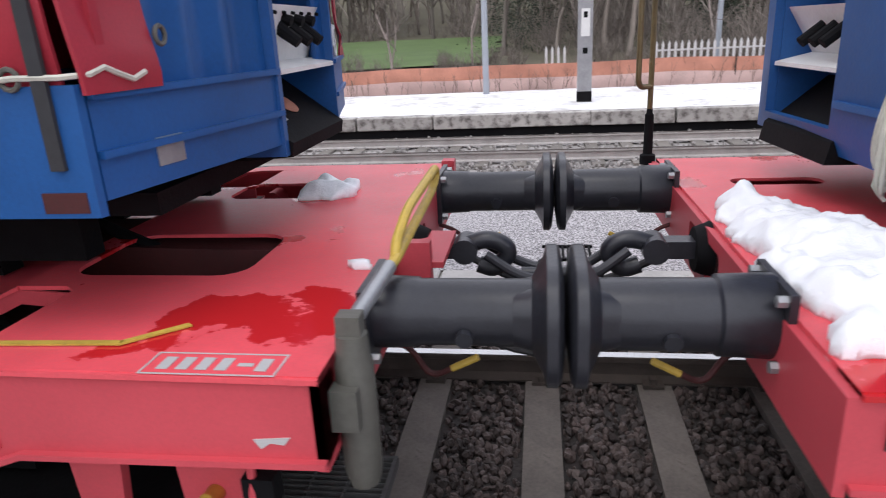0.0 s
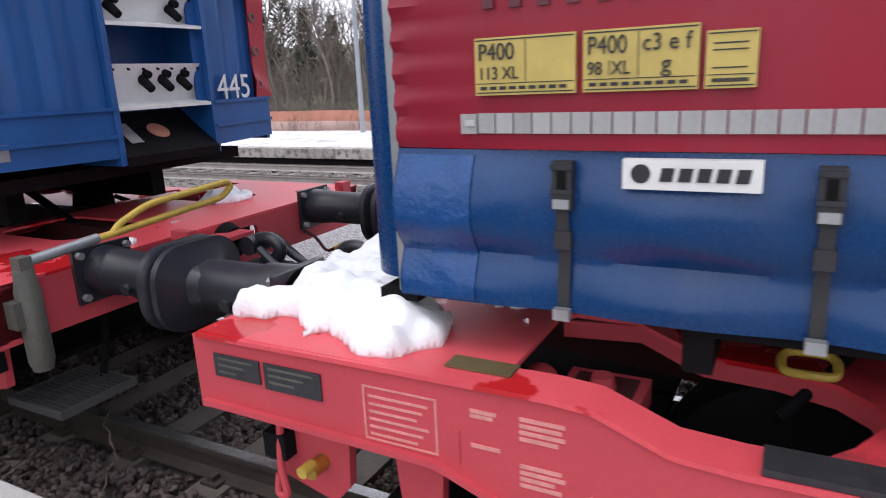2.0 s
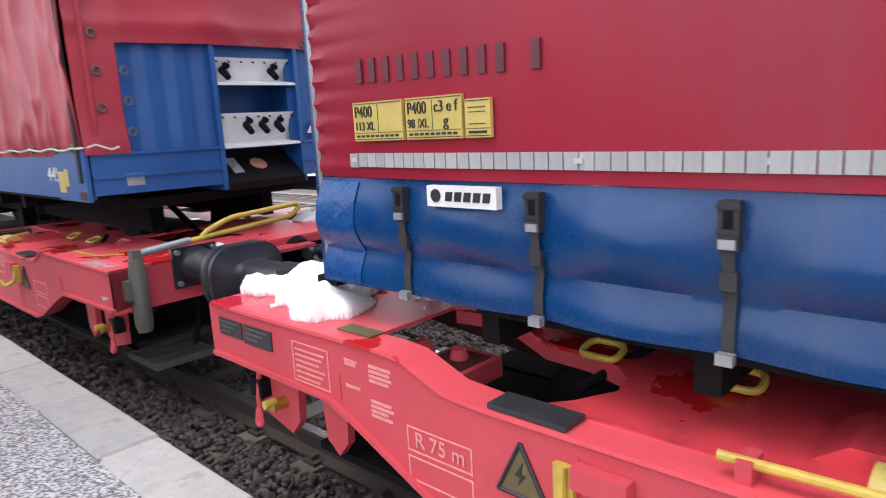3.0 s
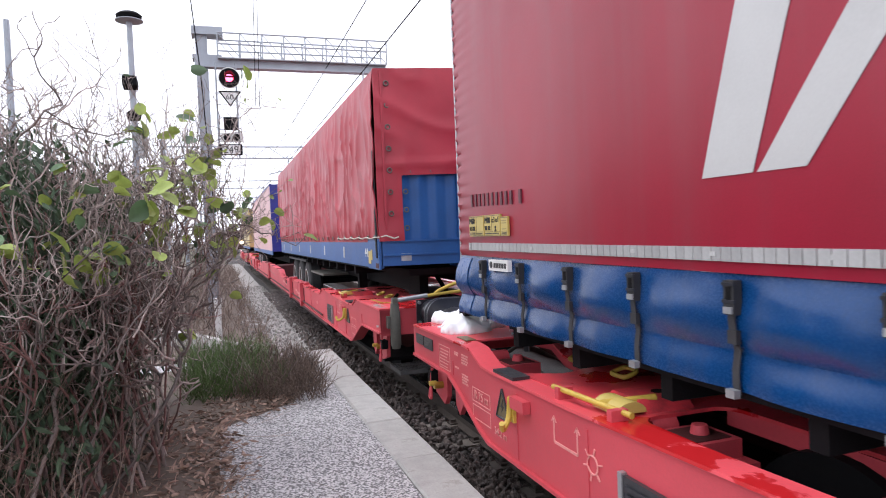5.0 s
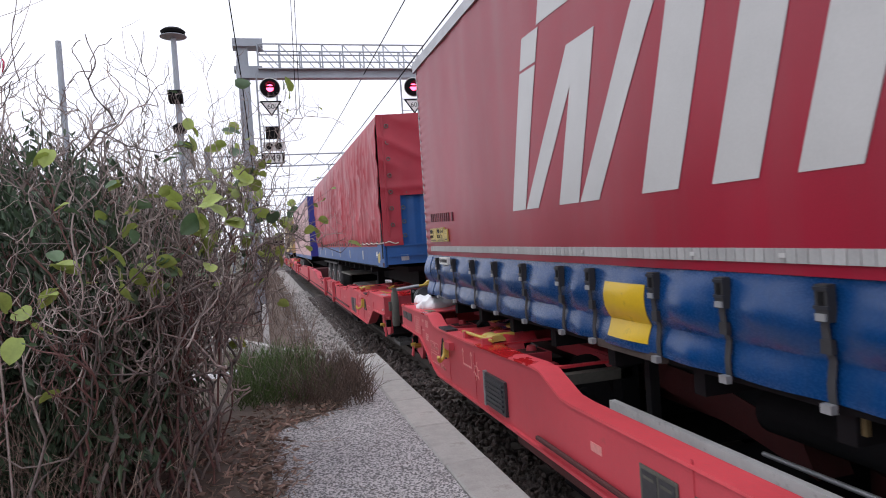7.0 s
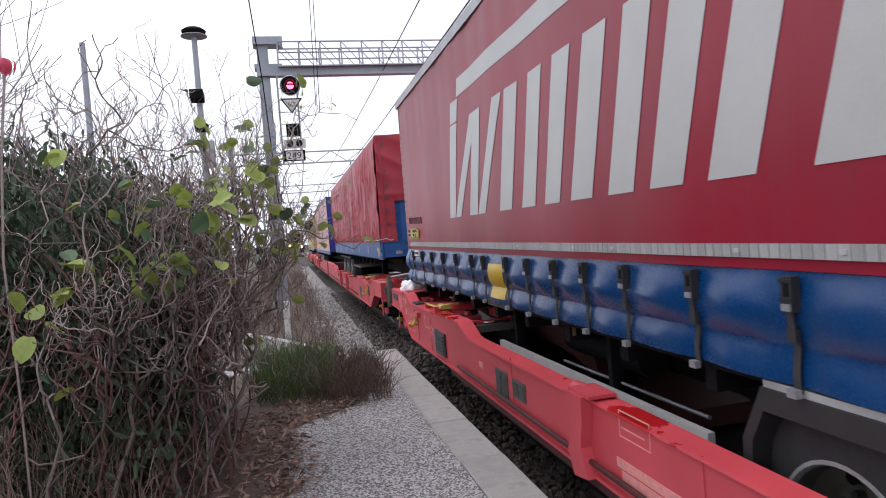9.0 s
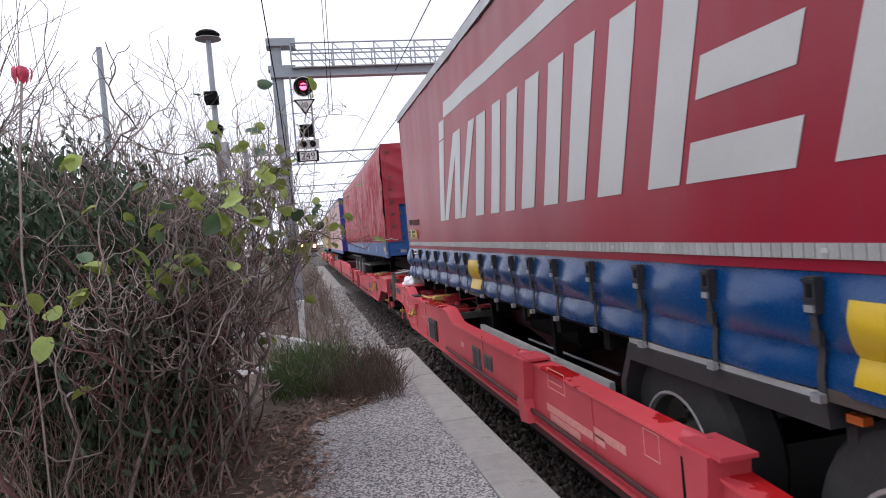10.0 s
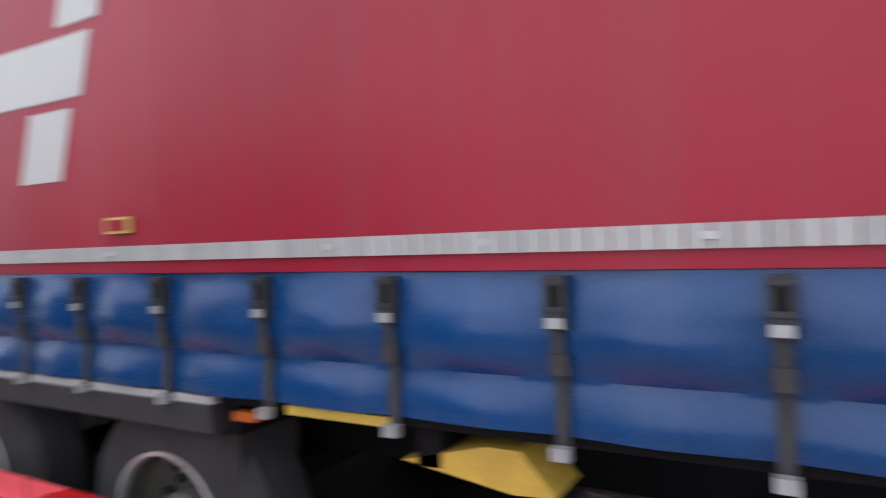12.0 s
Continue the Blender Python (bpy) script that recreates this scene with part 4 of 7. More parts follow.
WHEELSETS = []
wagon_b, XB = pocket_wagon(0.60, 1, "red pocket wagon carrying a crimson and blue curtain trailer", True)
wagon_a, XA = pocket_wagon(-0.74, -1, "red pocket wagon carrying a tarpaulin trailer", False)
part("deck_link", box(bmesh.new(), -18.4, -17.3, -1.2, 1.2, 0.5, 0.95), RED_DARK, wagon_a)
wagon_c, XC = pocket_wagon(-35.2, 1, "red pocket wagon far down the train", False)
wagon_d, XD = pocket_wagon(-36.6, -1, "red pocket wagon at the head of the train", False)


def end_fittings():
    # grey lever post with yellow handrail at the end of the leading wagon
    post = part("lever_post", turned(bmesh.new(), (-0.685, -1.30, 0.62), (0, 0, 1), [(0, 0.045), (0.05, 0.058), (0.40, 0.058), (0.43, 0.05), (0.5, 0.046), (0.505, 0.02)], 16), GREY_PAINT, wagon_a, "weathered grey lever post")
    part("post_bracket", box(bmesh.new(), -0.77, -0.66, -1.39, -1.33, 0.85, 0.98), GREY_PAINT, post, bevel=0.01)
    for z in (0.87, 0.96):
        part("bolt", rod(bmesh.new(), (-0.76, -1.40, z), (-0.76, -1.425, z), 0.016, n=6), GALV, post)
    part("elbow", box(bmesh.new(), -0.72, -0.65, -1.33, -1.27, 1.12, 1.18), GREY_PAINT, post, bevel=0.012)
    lever = part("lever_arm", rod(bmesh.new(), (-0.68, -1.30, 1.15), (-0.65, -0.93, 1.185), 0.026, n=12), GALV, wagon_a, "worn grey lever arm")
    pts = rounded([(-0.65, -0.95, 1.18), (-0.64, -0.85, 1.19), (-0.63, -0.10, 1.245), (-0.62, -0.03, 1.30), (-0.62, -0.05, 1.335), (-0.64, -0.62, 1.30), (-0.65, -0.80, 1.23), (-0.645, -0.85, 1.19)], 0.07, 7)
    part("handrail_loop", tube(bmesh.new(), pts, 0.019, 10), YELLOW, lever, "chipped yellow handrail loop", smooth=True)
    # grating step
    step = part("grating_step", bmesh.new(), STEP_STEEL, wagon_a, "dark galvanised grating step")
    bm = bmesh.new()
    for a in (box, ):
        a(bm, -1.16, -0.70, -1.26, -1.245, 0.315, 0.36)
        a(bm, -1.16, -0.70, -0.835, -0.82, 0.315, 0.36)
        a(bm, -1.16, -1.145, -1.245, -0.835, 0.315, 0.36)
        a(bm, -0.715, -0.70, -1.245, -0.835, 0.315, 0.36)
    part("step_frame", bm, STEP_STEEL, step)
    me = None
    for k in range(13):
        if me is None:
            sl = part("slat", box(bmesh.new(), -1.143, -0.717, -0.0025, 0.0025, 0.325, 0.356), STEP_STEEL, step)
            me = sl.data
        else:
            sl = link("slat", me, STEP_STEEL, step)
        sl.location = (0, -1.22 + k * 0.03, 0)
    for x in (-1.0, -0.86):
        part("step_bar", box(bmesh.new(), x - 0.003, x + 0.003, -1.245, -0.835, 0.33, 0.354), STEP_STEEL, step)
    part("step_hanger", tube(bmesh.new(), rounded([(-0.95, -0.85, 0.33), (-0.95, -0.80, 0.5), (-0.9, -0.8, 0.8)], 0.05), 0.02, 8), BLACK, step)
    # grab post with a loop on the following wagon's far corner
    gp = part("grab_post", turned(bmesh.new(), (0.55, 1.50, 1.02), (0, 0, 1), [(0, 0.05), (0.06, 0.05), (0.07, 0.03), (0.32, 0.028), (0.33, 0.02), (0.36, 0.018)], 12), BLACK, wagon_b, "dark grab post with olive loop")
    part("grab_loop", tube(bmesh.new(), rounded([(0.55, 1.50, 1.3), (0.55, 1.50, 2.16), (0.46, 1.42, 2.16), (0.46, 1.42, 1.52), (0.55, 1.50, 1.52)], 0.06, 6), 0.018, 10), OLIVE, gp, smooth=True)
    part("corner_tab", box(bmesh.new(), 0.50, 0.64, 1.05, 1.12, 0.92, 1.10), RED, wagon_b, bevel=0.01)
    part("corner_tab", box(bmesh.new(), -0.78, -0.70, 1.22, 1.32, 0.98, 1.12), RED, wagon_a, bevel=0.01)
    part("deck_bracket", box(bmesh.new(), -0.74, -0.60, -0.42, -0.36, 0.92, 1.10), RED, wagon_a, bevel=0.008)
    part("deck_bracket", box(bmesh.new(), -0.73, -0.55, -0.40, 0.05, 0.985, 1.01), RED, wagon_a, bevel=0.006)
    # yellow marking strips and the load stencil on the deck
    for pts in (((-1.83, -1.32), (-1.41, -1.30), (-1.41, -1.275), (-1.83, -1.295)), ((-1.41, -1.30), (-1.25, -1.16), (-1.27, -1.145), (-1.42, -1.276))):
        bm = bmesh.new()
        vs = [bm.verts.new((x, y, 1.065)) for x, y in pts]
        bm.faces.new(vs)
        ext = bmesh.ops.extrude_face_region(bm, geom=list(bm.faces))
        bmesh.ops.translate(bm, vec=(0, 0, 0.006), verts=[g for g in ext["geom"] if isinstance(g, bmesh.types.BMVert)])
        part("marking_strip", bm, YELLOW, wagon_a, "worn yellow marking strip")
    bm = bmesh.new()
    for q in ((-1.26, -0.86, -1.458, -1.452), (-1.26, -0.86, -1.338, -1.332), (-1.26, -1.254, -1.452, -1.338), (-0.866, -0.86, -1.452, -1.338)):
        box(bm, *q, 1.063, 1.0645)
    for k in range(6):
        x = -1.22 + k * 0.058
        box(bm, x, x + (0.035 if k != 4 else 0.045), -1.43 if k != 4 else -1.405, -1.36 if k != 4 else -1.388, 1.063, 1.0645)
    part("load_stencil", bm, WHITE_PRINT, wagon_a, "white stencilled panel on the deck edge")
    part("edge_mark", prism(bmesh.new(), [(-0.95, 0.86), (-0.84, 0.87), (-0.86, 0.845), (-0.9, 0.85), (-0.93, 0.83)], -1.454, -1.45), WHITE_PRINT, wagon_a)
    part("tread_plate", box(bmesh.new(), 1.56, 1.77, -1.39, -1.31, 1.064, 1.07), OLIVE, wagon_b, "worn olive tread plate")
    # screw coupling between the wagons
    c = ride(thing("screw_coupling", "greasy black screw coupling hooked between the wagons", "coupling"))
    for s, x in ((1, -0.72), (-1, 0.58)):
        bm = box(bmesh.new(), min(x, x + s * 0.22), max(x, x + s * 0.22), -0.05, 0.05, 0.90, 0.98)
        part("draw_bar", bm, BUFFER, c, bevel=0.012)
        bm = tube(bmesh.new(), rounded([(x + s * 0.2, 0, 0.95), (x + s * 0.34, 0, 0.99), (x + s * 0.44, 0, 0.93), (x + s * 0.36, 0, 0.83), (x + s * 0.28, 0, 0.86)], 0.06), 0.042, 12)
        part("draw_hook", bm, BUFFER, c, smooth=True)
        part("hook_boss", rod(bmesh.new(), (x + s * 0.22, -0.075, 0.94), (x + s * 0.22, 0.075, 0.94), 0.06, n=16), BUFFER, c)
        part("spring_housing", rod(bmesh.new(), (x - s * 0.02, 0, 0.93), (x + s * 0.05, 0, 0.93), 0.13, 0.1, n=20), BLACK, c)
    for y in (-0.075, 0.075):
        part("shackle", tube(bmesh.new(), rounded([(-0.40, y, 0.93), (-0.26, y * 1.3, 0.84), (-0.12, y, 0.80)], 0.06), 0.024, 10), BUFFER, c, smooth=True)
        part("shackle", tube(bmesh.new(), rounded([(0.24, y, 0.95), (0.12, y * 1.3, 0.86), (0.02, y, 0.80)], 0.06), 0.024, 10), BUFFER, c, smooth=True)
    part("screw", rod(bmesh.new(), (-0.24, 0, 0.815), (0.14, 0, 0.815), 0.028), BUFFER, c)
    for x in (-0.13, 0.03):
        part("trunnion", rod(bmesh.new(), (x, -0.11, 0.81), (x, 0.11, 0.81), 0.042, n=14), BUFFER, c)
    part("handle", tube(bmesh.new(), rounded([(-0.05, 0, 0.80), (-0.05, -0.03, 0.70), (-0.04, -0.03, 0.60)], 0.03), 0.014, 8), BUFFER, c)
    part("weight", rod(bmesh.new(), (-0.04, -0.03, 0.64), (-0.04, -0.03, 0.57), 0.03), BUFFER, c)
    for y, sag in ((0.42, 0.55), (-0.42, 0.60)):
        bm = tube(bmesh.new(), [(-0.72 + 1.3 * k / 14, y - (0.3 * y) * k / 14, 0.88 - sag * 0.5 * math.sin(math.pi * k / 14)) for k in range(15)], 0.022, 8)
        part("brake_hose", bm, RUBBER, c, smooth=True)


end_fittings()


def snow_heap(name, label, outline, z, height, seed, step=0.018, lump=6.0, ragged=0.0):
    """A heap of wet snow over an (x, y) outline, lumpy and with a ragged rim."""
    rng = random.Random(seed)
    xs, ys = [p[0] for p in outline], [p[1] for p in outline]

    def inside(x, y):
        d, hit = 1e9, False
        for (x0, y0), (x1, y1) in zip(outline, outline[1:] + outline[:1]):
            if (y0 > y) != (y1 > y) and x < (x1 - x0) * (y - y0) / (y1 - y0) + x0:
                hit = not hit
            t = max(0, min(1, ((x - x0) * (x1 - x0) + (y - y0) * (y1 - y0)) / ((x1 - x0) ** 2 + (y1 - y0) ** 2)))
            d = min(d, math.hypot(x - x0 - t * (x1 - x0), y - y0 - t * (y1 - y0)))
        return d if hit else -d

    x0, y0 = min(xs) - 0.06, min(ys) - 0.06
    nx, ny = int((max(xs) + 0.06 - x0) / step), int((max(ys) + 0.06 - y0) / step)
    hts = {}
    for j in range(ny + 1):
        for i in range(nx + 1):
            x, y = x0 + i * step, y0 + j * step
            d = inside(x, y) + 0.085 * noise.noise((x * 6, y * 6, seed)) + 0.02 * noise.noise((x * 23, y * 23, seed + 2))
            if ragged:
                d += ragged * (noise.noise((x * 15, y * 15, seed + 7)) + 0.6 * noise.noise((x * 38, y * 38, seed + 8)) - 0.35)
            if d > 0:
                h = height * (1 - math.exp(-d / 0.085)) * (0.75 + 0.35 * noise.noise((x * lump * 0.5, y * lump * 0.5, seed + 5)))
                w = 0.5 * noise.noise((x * 4, y * 4, seed + 1))
                h += min(1, d / 0.05) * (0.05 * noise.noise((x * 5.3 + w, y * 5.9, seed)) + 0.022 * (0.35 - abs(noise.noise((x * 8.7, y * 9.9 + w, seed + 3)))) + 0.022 * noise.noise((x * 17.3, y * 16.1, seed)) + 0.012 * noise.noise((x * 41.7, y * 43.3, seed)))
                hts[i, j] = (x, y, z + max(0.004, h) + 0.012)
    for turn in range(12):
        smooth_h = {}
        for (i, j), p in hts.items():
            near = [hts[c] for c in ((i - 1, j), (i + 1, j), (i, j - 1), (i, j + 1)) if c in hts]
            if len(near) < 4 and near:
                q = [sum(c[a] for c in near) / len(near) for a in (0, 1)]
                smooth_h[i, j] = (0.5 * p[0] + 0.5 * q[0], 0.5 * p[1] + 0.5 * q[1], z + 0.93 * (p[2] - z))
            elif turn < 1:
                smooth_h[i, j] = (p[0], p[1], 0.5 * p[2] + 0.5 * sum(c[2] for c in near) / 4)
            else:
                smooth_h[i, j] = p
        hts = smooth_h
    ids, verts, faces = {}, [], []
    for k, p in hts.items():
        ids[k] = len(verts)
        verts.append(p)
    n = len(verts)
    verts += [(x, y, z) for x, y, _ in verts]
    for (i, j) in hts:
        q = [(i, j), (i + 1, j), (i + 1, j + 1), (i, j + 1)]
        if all(c in ids for c in q):
            a = [ids[c] for c in q]
            faces += [tuple(a), tuple(v + n for v in a[::-1])]
    edge = {}
    for f in faces:
        if f[0] < n:
            for a, b in zip(f, f[1:] + f[:1]):
                edge[a, b] = True
    faces += [(b, a, a + n, b + n) for a, b in edge if (b, a) not in edge]
    ob = tagged(raw(name, verts, faces, SNOW), label, "snow")
    ob.data.shade_smooth()
    return ride(ob)


snow_heap("snow_mound", "lumpy heap of wet white snow on the red wagon deck", [(0.63, -1.30), (0.62, -0.6), (0.64, 0.30), (0.74, 0.32), (0.90, 0.10), (1.02, -0.05), (1.07, -0.39), (1.16, -0.55), (1.27, -0.84), (1.36, -1.02), (1.50, -1.24), (1.42, -1.40), (1.10, -1.37), (0.95, -1.33), (0.75, -1.26)], 1.062, 0.17, 3, step=0.014)
snow_heap("snow_patch", "thin patch of melting snow on the wagon deck", [(1.44, -0.98), (1.68, -1.0), (1.72, -0.72), (1.5, -0.62), (1.38, -0.75)], 1.062, 0.010, 8, step=0.01, lump=12, ragged=0.3)
snow_heap("snow_lump", "greyish lump of melting snow on the red deck", [(-1.55, 0.50), (-1.28, 0.42), (-1.15, 0.56), (-1.20, 0.72), (-1.42, 0.78)], 1.062, 0.10, 5)
snow_heap("snow_lump", "small lump of melting snow by the deck edge", [(-0.98, -0.66), (-0.86, -0.70), (-0.80, -0.62), (-0.88, -0.50), (-0.98, -0.54)], 1.062, 0.07, 9)


# ---- the trailers ----
STRAPS = [1.89, 2.51, 3.12, 3.73, 4.35, 4.98, 5.39, 6.04, 6.54, 7.06, 7.54, 8.04, 8.66, 9.26, 9.88, 10.49, 11.12, 11.50, 11.93, 12.41, 12.90, 13.38, 13.87, 14.35]


def sag(x, z):
    """The cloth hangs a little lower towards the tail of the trailer."""
    return z - 0.0042 * (x - 2.0) * min(1.0, max(0.0, (z - 1.26) / 0.4))


def sheet(name, x0, x1, z0, z1, y_at, material, parent, label, nx, nz, thick=0.012, hang=False):
    """A cloth side: a grid in x and z whose depth is y_at(x, z), with a back."""
    verts, faces = [], []
    for k in range(2):
        for j in range(nz + 1):
            for i in range(nx + 1):
                x, z = x0 + (x1 - x0) * i / nx, z0 + (z1 - z0) * j / nz
                verts.append((x, y_at(x, z) + k * thick, sag(x, z) if hang else z))
    w, n = nx + 1, (nx + 1) * (nz + 1)
    for j in range(nz):
        for i in range(nx):
            a = (j * w + i, j * w + i + 1, (j + 1) * w + i + 1, (j + 1) * w + i)
            faces += [a, tuple(v + n for v in a[::-1])]
    rim = [(i, i + 1) for i in range(nx)] + [(nz * w + i + 1, nz * w + i) for i in range(nx)] + [((j + 1) * w, j * w) for j in range(nz)] + [(j * w + nx, (j + 1) * w + nx) for j in range(nz)]
    faces += [(b, a, a + n, b + n) for a, b in rim]
    return raw(name, verts, faces, material, parent, label, True)


def skirt_y(x, z):
    near = min(abs(x - s) for s in STRAPS)
    free = 1 - math.exp(-(near / 0.16) ** 2)
    if z > 1.385:
        roll = 1.15 * math.sin(math.pi * min(1.0, (z - 1.385) / 0.30) ** 0.8) ** 1.2
    else:
        roll = 0.8 * math.sin(math.pi * 0.62 * (1.385 - z) / 0.15) ** 1.2
    return -1.246 - (0.047 + 0.012 * noise.noise((x * 0.9, 0.0, 11.0))) * roll * (0.4 + 0.6 * free) + 0.006 * noise.noise((x * 2.3, z * 9, 2.0)) + 0.004 * noise.noise((x * 9, z * 14, 4.0)) * free - 0.004 * max(0.0, 1 - 2.5 * abs(noise.noise((x * 1.9 + z * 3, z * 6.5, 13.0)))) * free


def curtain_y(x, z):
    ridges = 0.010 * math.sin(z * 2 * math.pi / 0.088 + 0.6 * noise.noise((z * 2, 0, 0))) * math.exp(-max(0, x - 1.36) / 0.16)
    posts = 0.005 * math.cos(x * 2 * math.pi / 1.32) + 0.0025 * math.cos(x * 2 * math.pi / 0.44) * max(0, (z - 2.9))
    return -1.256 + ridges + posts + 0.006 * noise.noise((x * 0.8, z * 0.7, 7.0)) + 0.0015 * noise.noise((x * 5, z * 4, 1.0))


def wheel(parent, x, z, y0, r=0.52):
    """A trailer wheel with tyre, rim and hub, facing -y when y0 < 0."""
    s = -1 if y0 < 0 else 1
    prof = [(0.0, 0.30), (0.02, 0.31), (0.03, r - 0.08), (0.05, r - 0.03), (0.09, r), (0.27, r), (0.31, r - 0.03), (0.33, r - 0.09), (0.34, 0.30)]
    bm = bmesh.new()
    loft(bm, [circle((x, y0 - s * 0.34 + s * d, z), (0, 1, 0), rr, 36) for d, rr in prof], caps=False)
    tyre = part("tyre", bm, RUBBER, parent, "dusty black tyre", smooth=True)
    bm = bmesh.new()
    loft(bm, [circle((x, y0 - s * d, z), (0, 1, 0), rr, 36) for d, rr in ((0.02, 0.283), (0.10, 0.275), (0.15, 0.20), (0.14, 0.13), (0.07, 0.12), (0.06, 0.10), (0.04, 0.08), (0.03, 0.01))], caps=False)
    part("rim", bm, GREY_PAINT, tyre, "dark grey steel rim")
    bm = bmesh.new()
    loft(bm, [circle((x, y0 - s * d, z), (0, 1, 0), rr, 36) for d, rr in ((0.01, 0.312), (-0.004, 0.306), (-0.004, 0.292), (0.03, 0.282))], caps=False)
    part("rim_lip", bm, ALU, tyre, "bright rim edge")
    for k in range(10):
        a = 2 * math.pi * k / 10
        bm = rod(bmesh.new(), (x + 0.165 * math.cos(a), y0 - s * 0.14, z + 0.165 * math.sin(a)), (x + 0.165 * math.cos(a), y0 - s * 0.10, z + 0.165 * math.sin(a)), 0.017, n=6)
        part("wheel_nut", bm, PLASTIC, tyre)
    # solid black discs paint the dark of the rim's vent holes
    for k in range(5):
        a = 2 * math.pi * (k + 0.5) / 5
        part("rim_vent", rod(bmesh.new(), (x + 0.225 * math.cos(a), y0 - s * 0.118, z + 0.225 * math.sin(a)), (x + 0.225 * math.cos(a), y0 - s * 0.112, z + 0.225 * math.sin(a)), 0.028, n=10), BLACK, tyre)
    part("hub", turned(bmesh.new(), (x, y0 - s * 0.085, z), (0, s, 0), [(0, 0.10), (0.04, 0.095), (0.06, 0.06), (0.062, 0.01)], 20), GREY_PAINT, tyre)


def running_gear(parent, hubs, x0, x1, low, hub_z=0.84):
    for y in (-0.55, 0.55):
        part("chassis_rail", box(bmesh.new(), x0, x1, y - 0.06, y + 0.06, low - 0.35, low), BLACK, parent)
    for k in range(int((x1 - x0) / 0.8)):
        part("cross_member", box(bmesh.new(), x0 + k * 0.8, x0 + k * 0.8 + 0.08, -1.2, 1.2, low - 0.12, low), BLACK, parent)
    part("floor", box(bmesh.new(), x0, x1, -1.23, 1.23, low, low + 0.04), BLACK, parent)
    for h in hubs:
        for y in (-1.17, 1.17):
            wheel(parent, h, hub_z, y)
        part("axle", rod(bmesh.new(), (h, -0.9, hub_z), (h, 0.9, hub_z), 0.07), BLACK, parent)


def curtain_trailer():
    t = ride(thing("curtain_trailer", "crimson curtain-sided semi-trailer with blue skirt, loaded on the wagon", "semi-trailer", "semi-trailers"))
    x0, x1 = 1.36, 14.9
    sheet("curtain", x0, x1, 1.69, 3.84, curtain_y, CURTAIN, t, "crimson tarpaulin curtain", 260, 70, hang=True)
    sheet("skirt", x0, x1, 1.235, 1.688, skirt_y, BLUE, t, "rolling blue tarpaulin skirt", 420, 30, hang=True)
    part("far_side", box(bmesh.new(), x0, x1, 1.24, 1.26, 1.24, 3.84), CURTAIN, t)
    part("roof", box(bmesh.new(), 1.12, x1, -1.22, 1.22, 3.90, 3.93), WHITE_PRINT, t)
    part("roof_rail", box(bmesh.new(), 1.30, x1, -1.275, -1.215, 3.835, 3.94), GALV, t, "grey roof rail", bevel=0.008)
    part("rear_wall", box(bmesh.new(), x1, x1 + 0.05, -1.25, 1.25, 1.24, 3.9), BLUE_STEEL, t)
    # front wall with its recess, set slightly askew
    before = set(t.children)
    fx = 1.24
    bm = plate(bmesh.new(), [(-0.97, 1.30), (1.24, 1.30), (1.24, 3.9), (-0.97, 3.9)], [[(0.22, 1.42), (0.92, 1.42), (0.92, 2.35), (0.22, 2.35)]], 0, 0.05)
    bmesh.ops.transform(bm, matrix=Matrix(((0, 0, 1, fx + 0.05), (1, 0, 0, 0), (0, 1, 0, 0), (0, 0, 0, 1))), verts=bm.verts)
    part("front_wall", bm, BLUE_STEEL, t, "blue steel front wall")
    arc = [(1.27, -0.95), (1.187, -0.965), (1.183, -1.03)] + [(1.183 + 0.15 * (1 - math.cos(radians(a))), -1.08 - 0.15 * math.sin(radians(a))) for a in range(0, 91, 10)]
    bm = loft(bmesh.new(), [[(x, y, 1.27), (x, y, 3.88), (x + 0.03, y + 0.03, 3.88), (x + 0.03, y + 0.03, 1.27)] for x, y in arc])
    part("corner_column", bm, BLUE, t, "rounded blue corner column")
    part("recess_back", box(bmesh.new(), fx + 0.30, fx + 0.32, 0.2, 0.94, 1.40, 2.4), BLUE_STEEL, t)
    for y in (0.205, 0.925):
        part("recess_cheek", box(bmesh.new(), fx + 0.045, fx + 0.31, y - 0.012, y + 0.012, 1.40, 2.4), BLUE_STEEL, t)
    for z in (1.52, 2.6):
        part("wall_rib", box(bmesh.new(), fx - 0.02, fx + 0.002, -0.95, 0.18, z, z + 0.03), BLUE_STEEL, t)
    part("recess_tray", prism(bmesh.new(), [(fx - 0.01, 1.26), (fx + 0.32, 1.26), (fx + 0.32, 1.62), (fx + 0.01, 1.36)], 0.2, 0.95), BLACK, t, "black sloping tray", bevel=0.015)
    part("tray_sticker", prism(bmesh.new(), [(fx + 0.10, 1.425), (fx + 0.24, 1.546), (fx + 0.24, 1.552), (fx + 0.10, 1.432)], 0.50, 0.60), WHITE_PRINT, t)
    p = part("coupling_panel", prism(bmesh.new(), [(fx + 0.06, 1.95), (fx + 0.20, 1.72), (fx + 0.02, 1.68), (fx + 0.02, 1.66), (fx + 0.24, 1.70), (fx + 0.24, 1.95)], 0.23, 0.91), WHITE, t, "dirty white coupling panel")
    for y in (0.42, 0.52, 0.64):
        part("air_coupling", rod(bmesh.new(), (fx + 0.12, y, 1.86), (fx + 0.02, y, 1.78), 0.028, n=10), BLACK, p)
    # corner column and grey seam
    part("corner_seam", box(bmesh.new(), 1.335, 1.362, -1.25, -1.21, 1.235, 3.86), GALV, t, "grey seam profile", bevel=0.006)
    part("corner_end", box(bmesh.new(), 1.26, 1.40, -1.25, -1.10, 1.20, 1.235), BLACK, t)
    # coiled milky air hose on the front wall
    bm = bmesh.new()
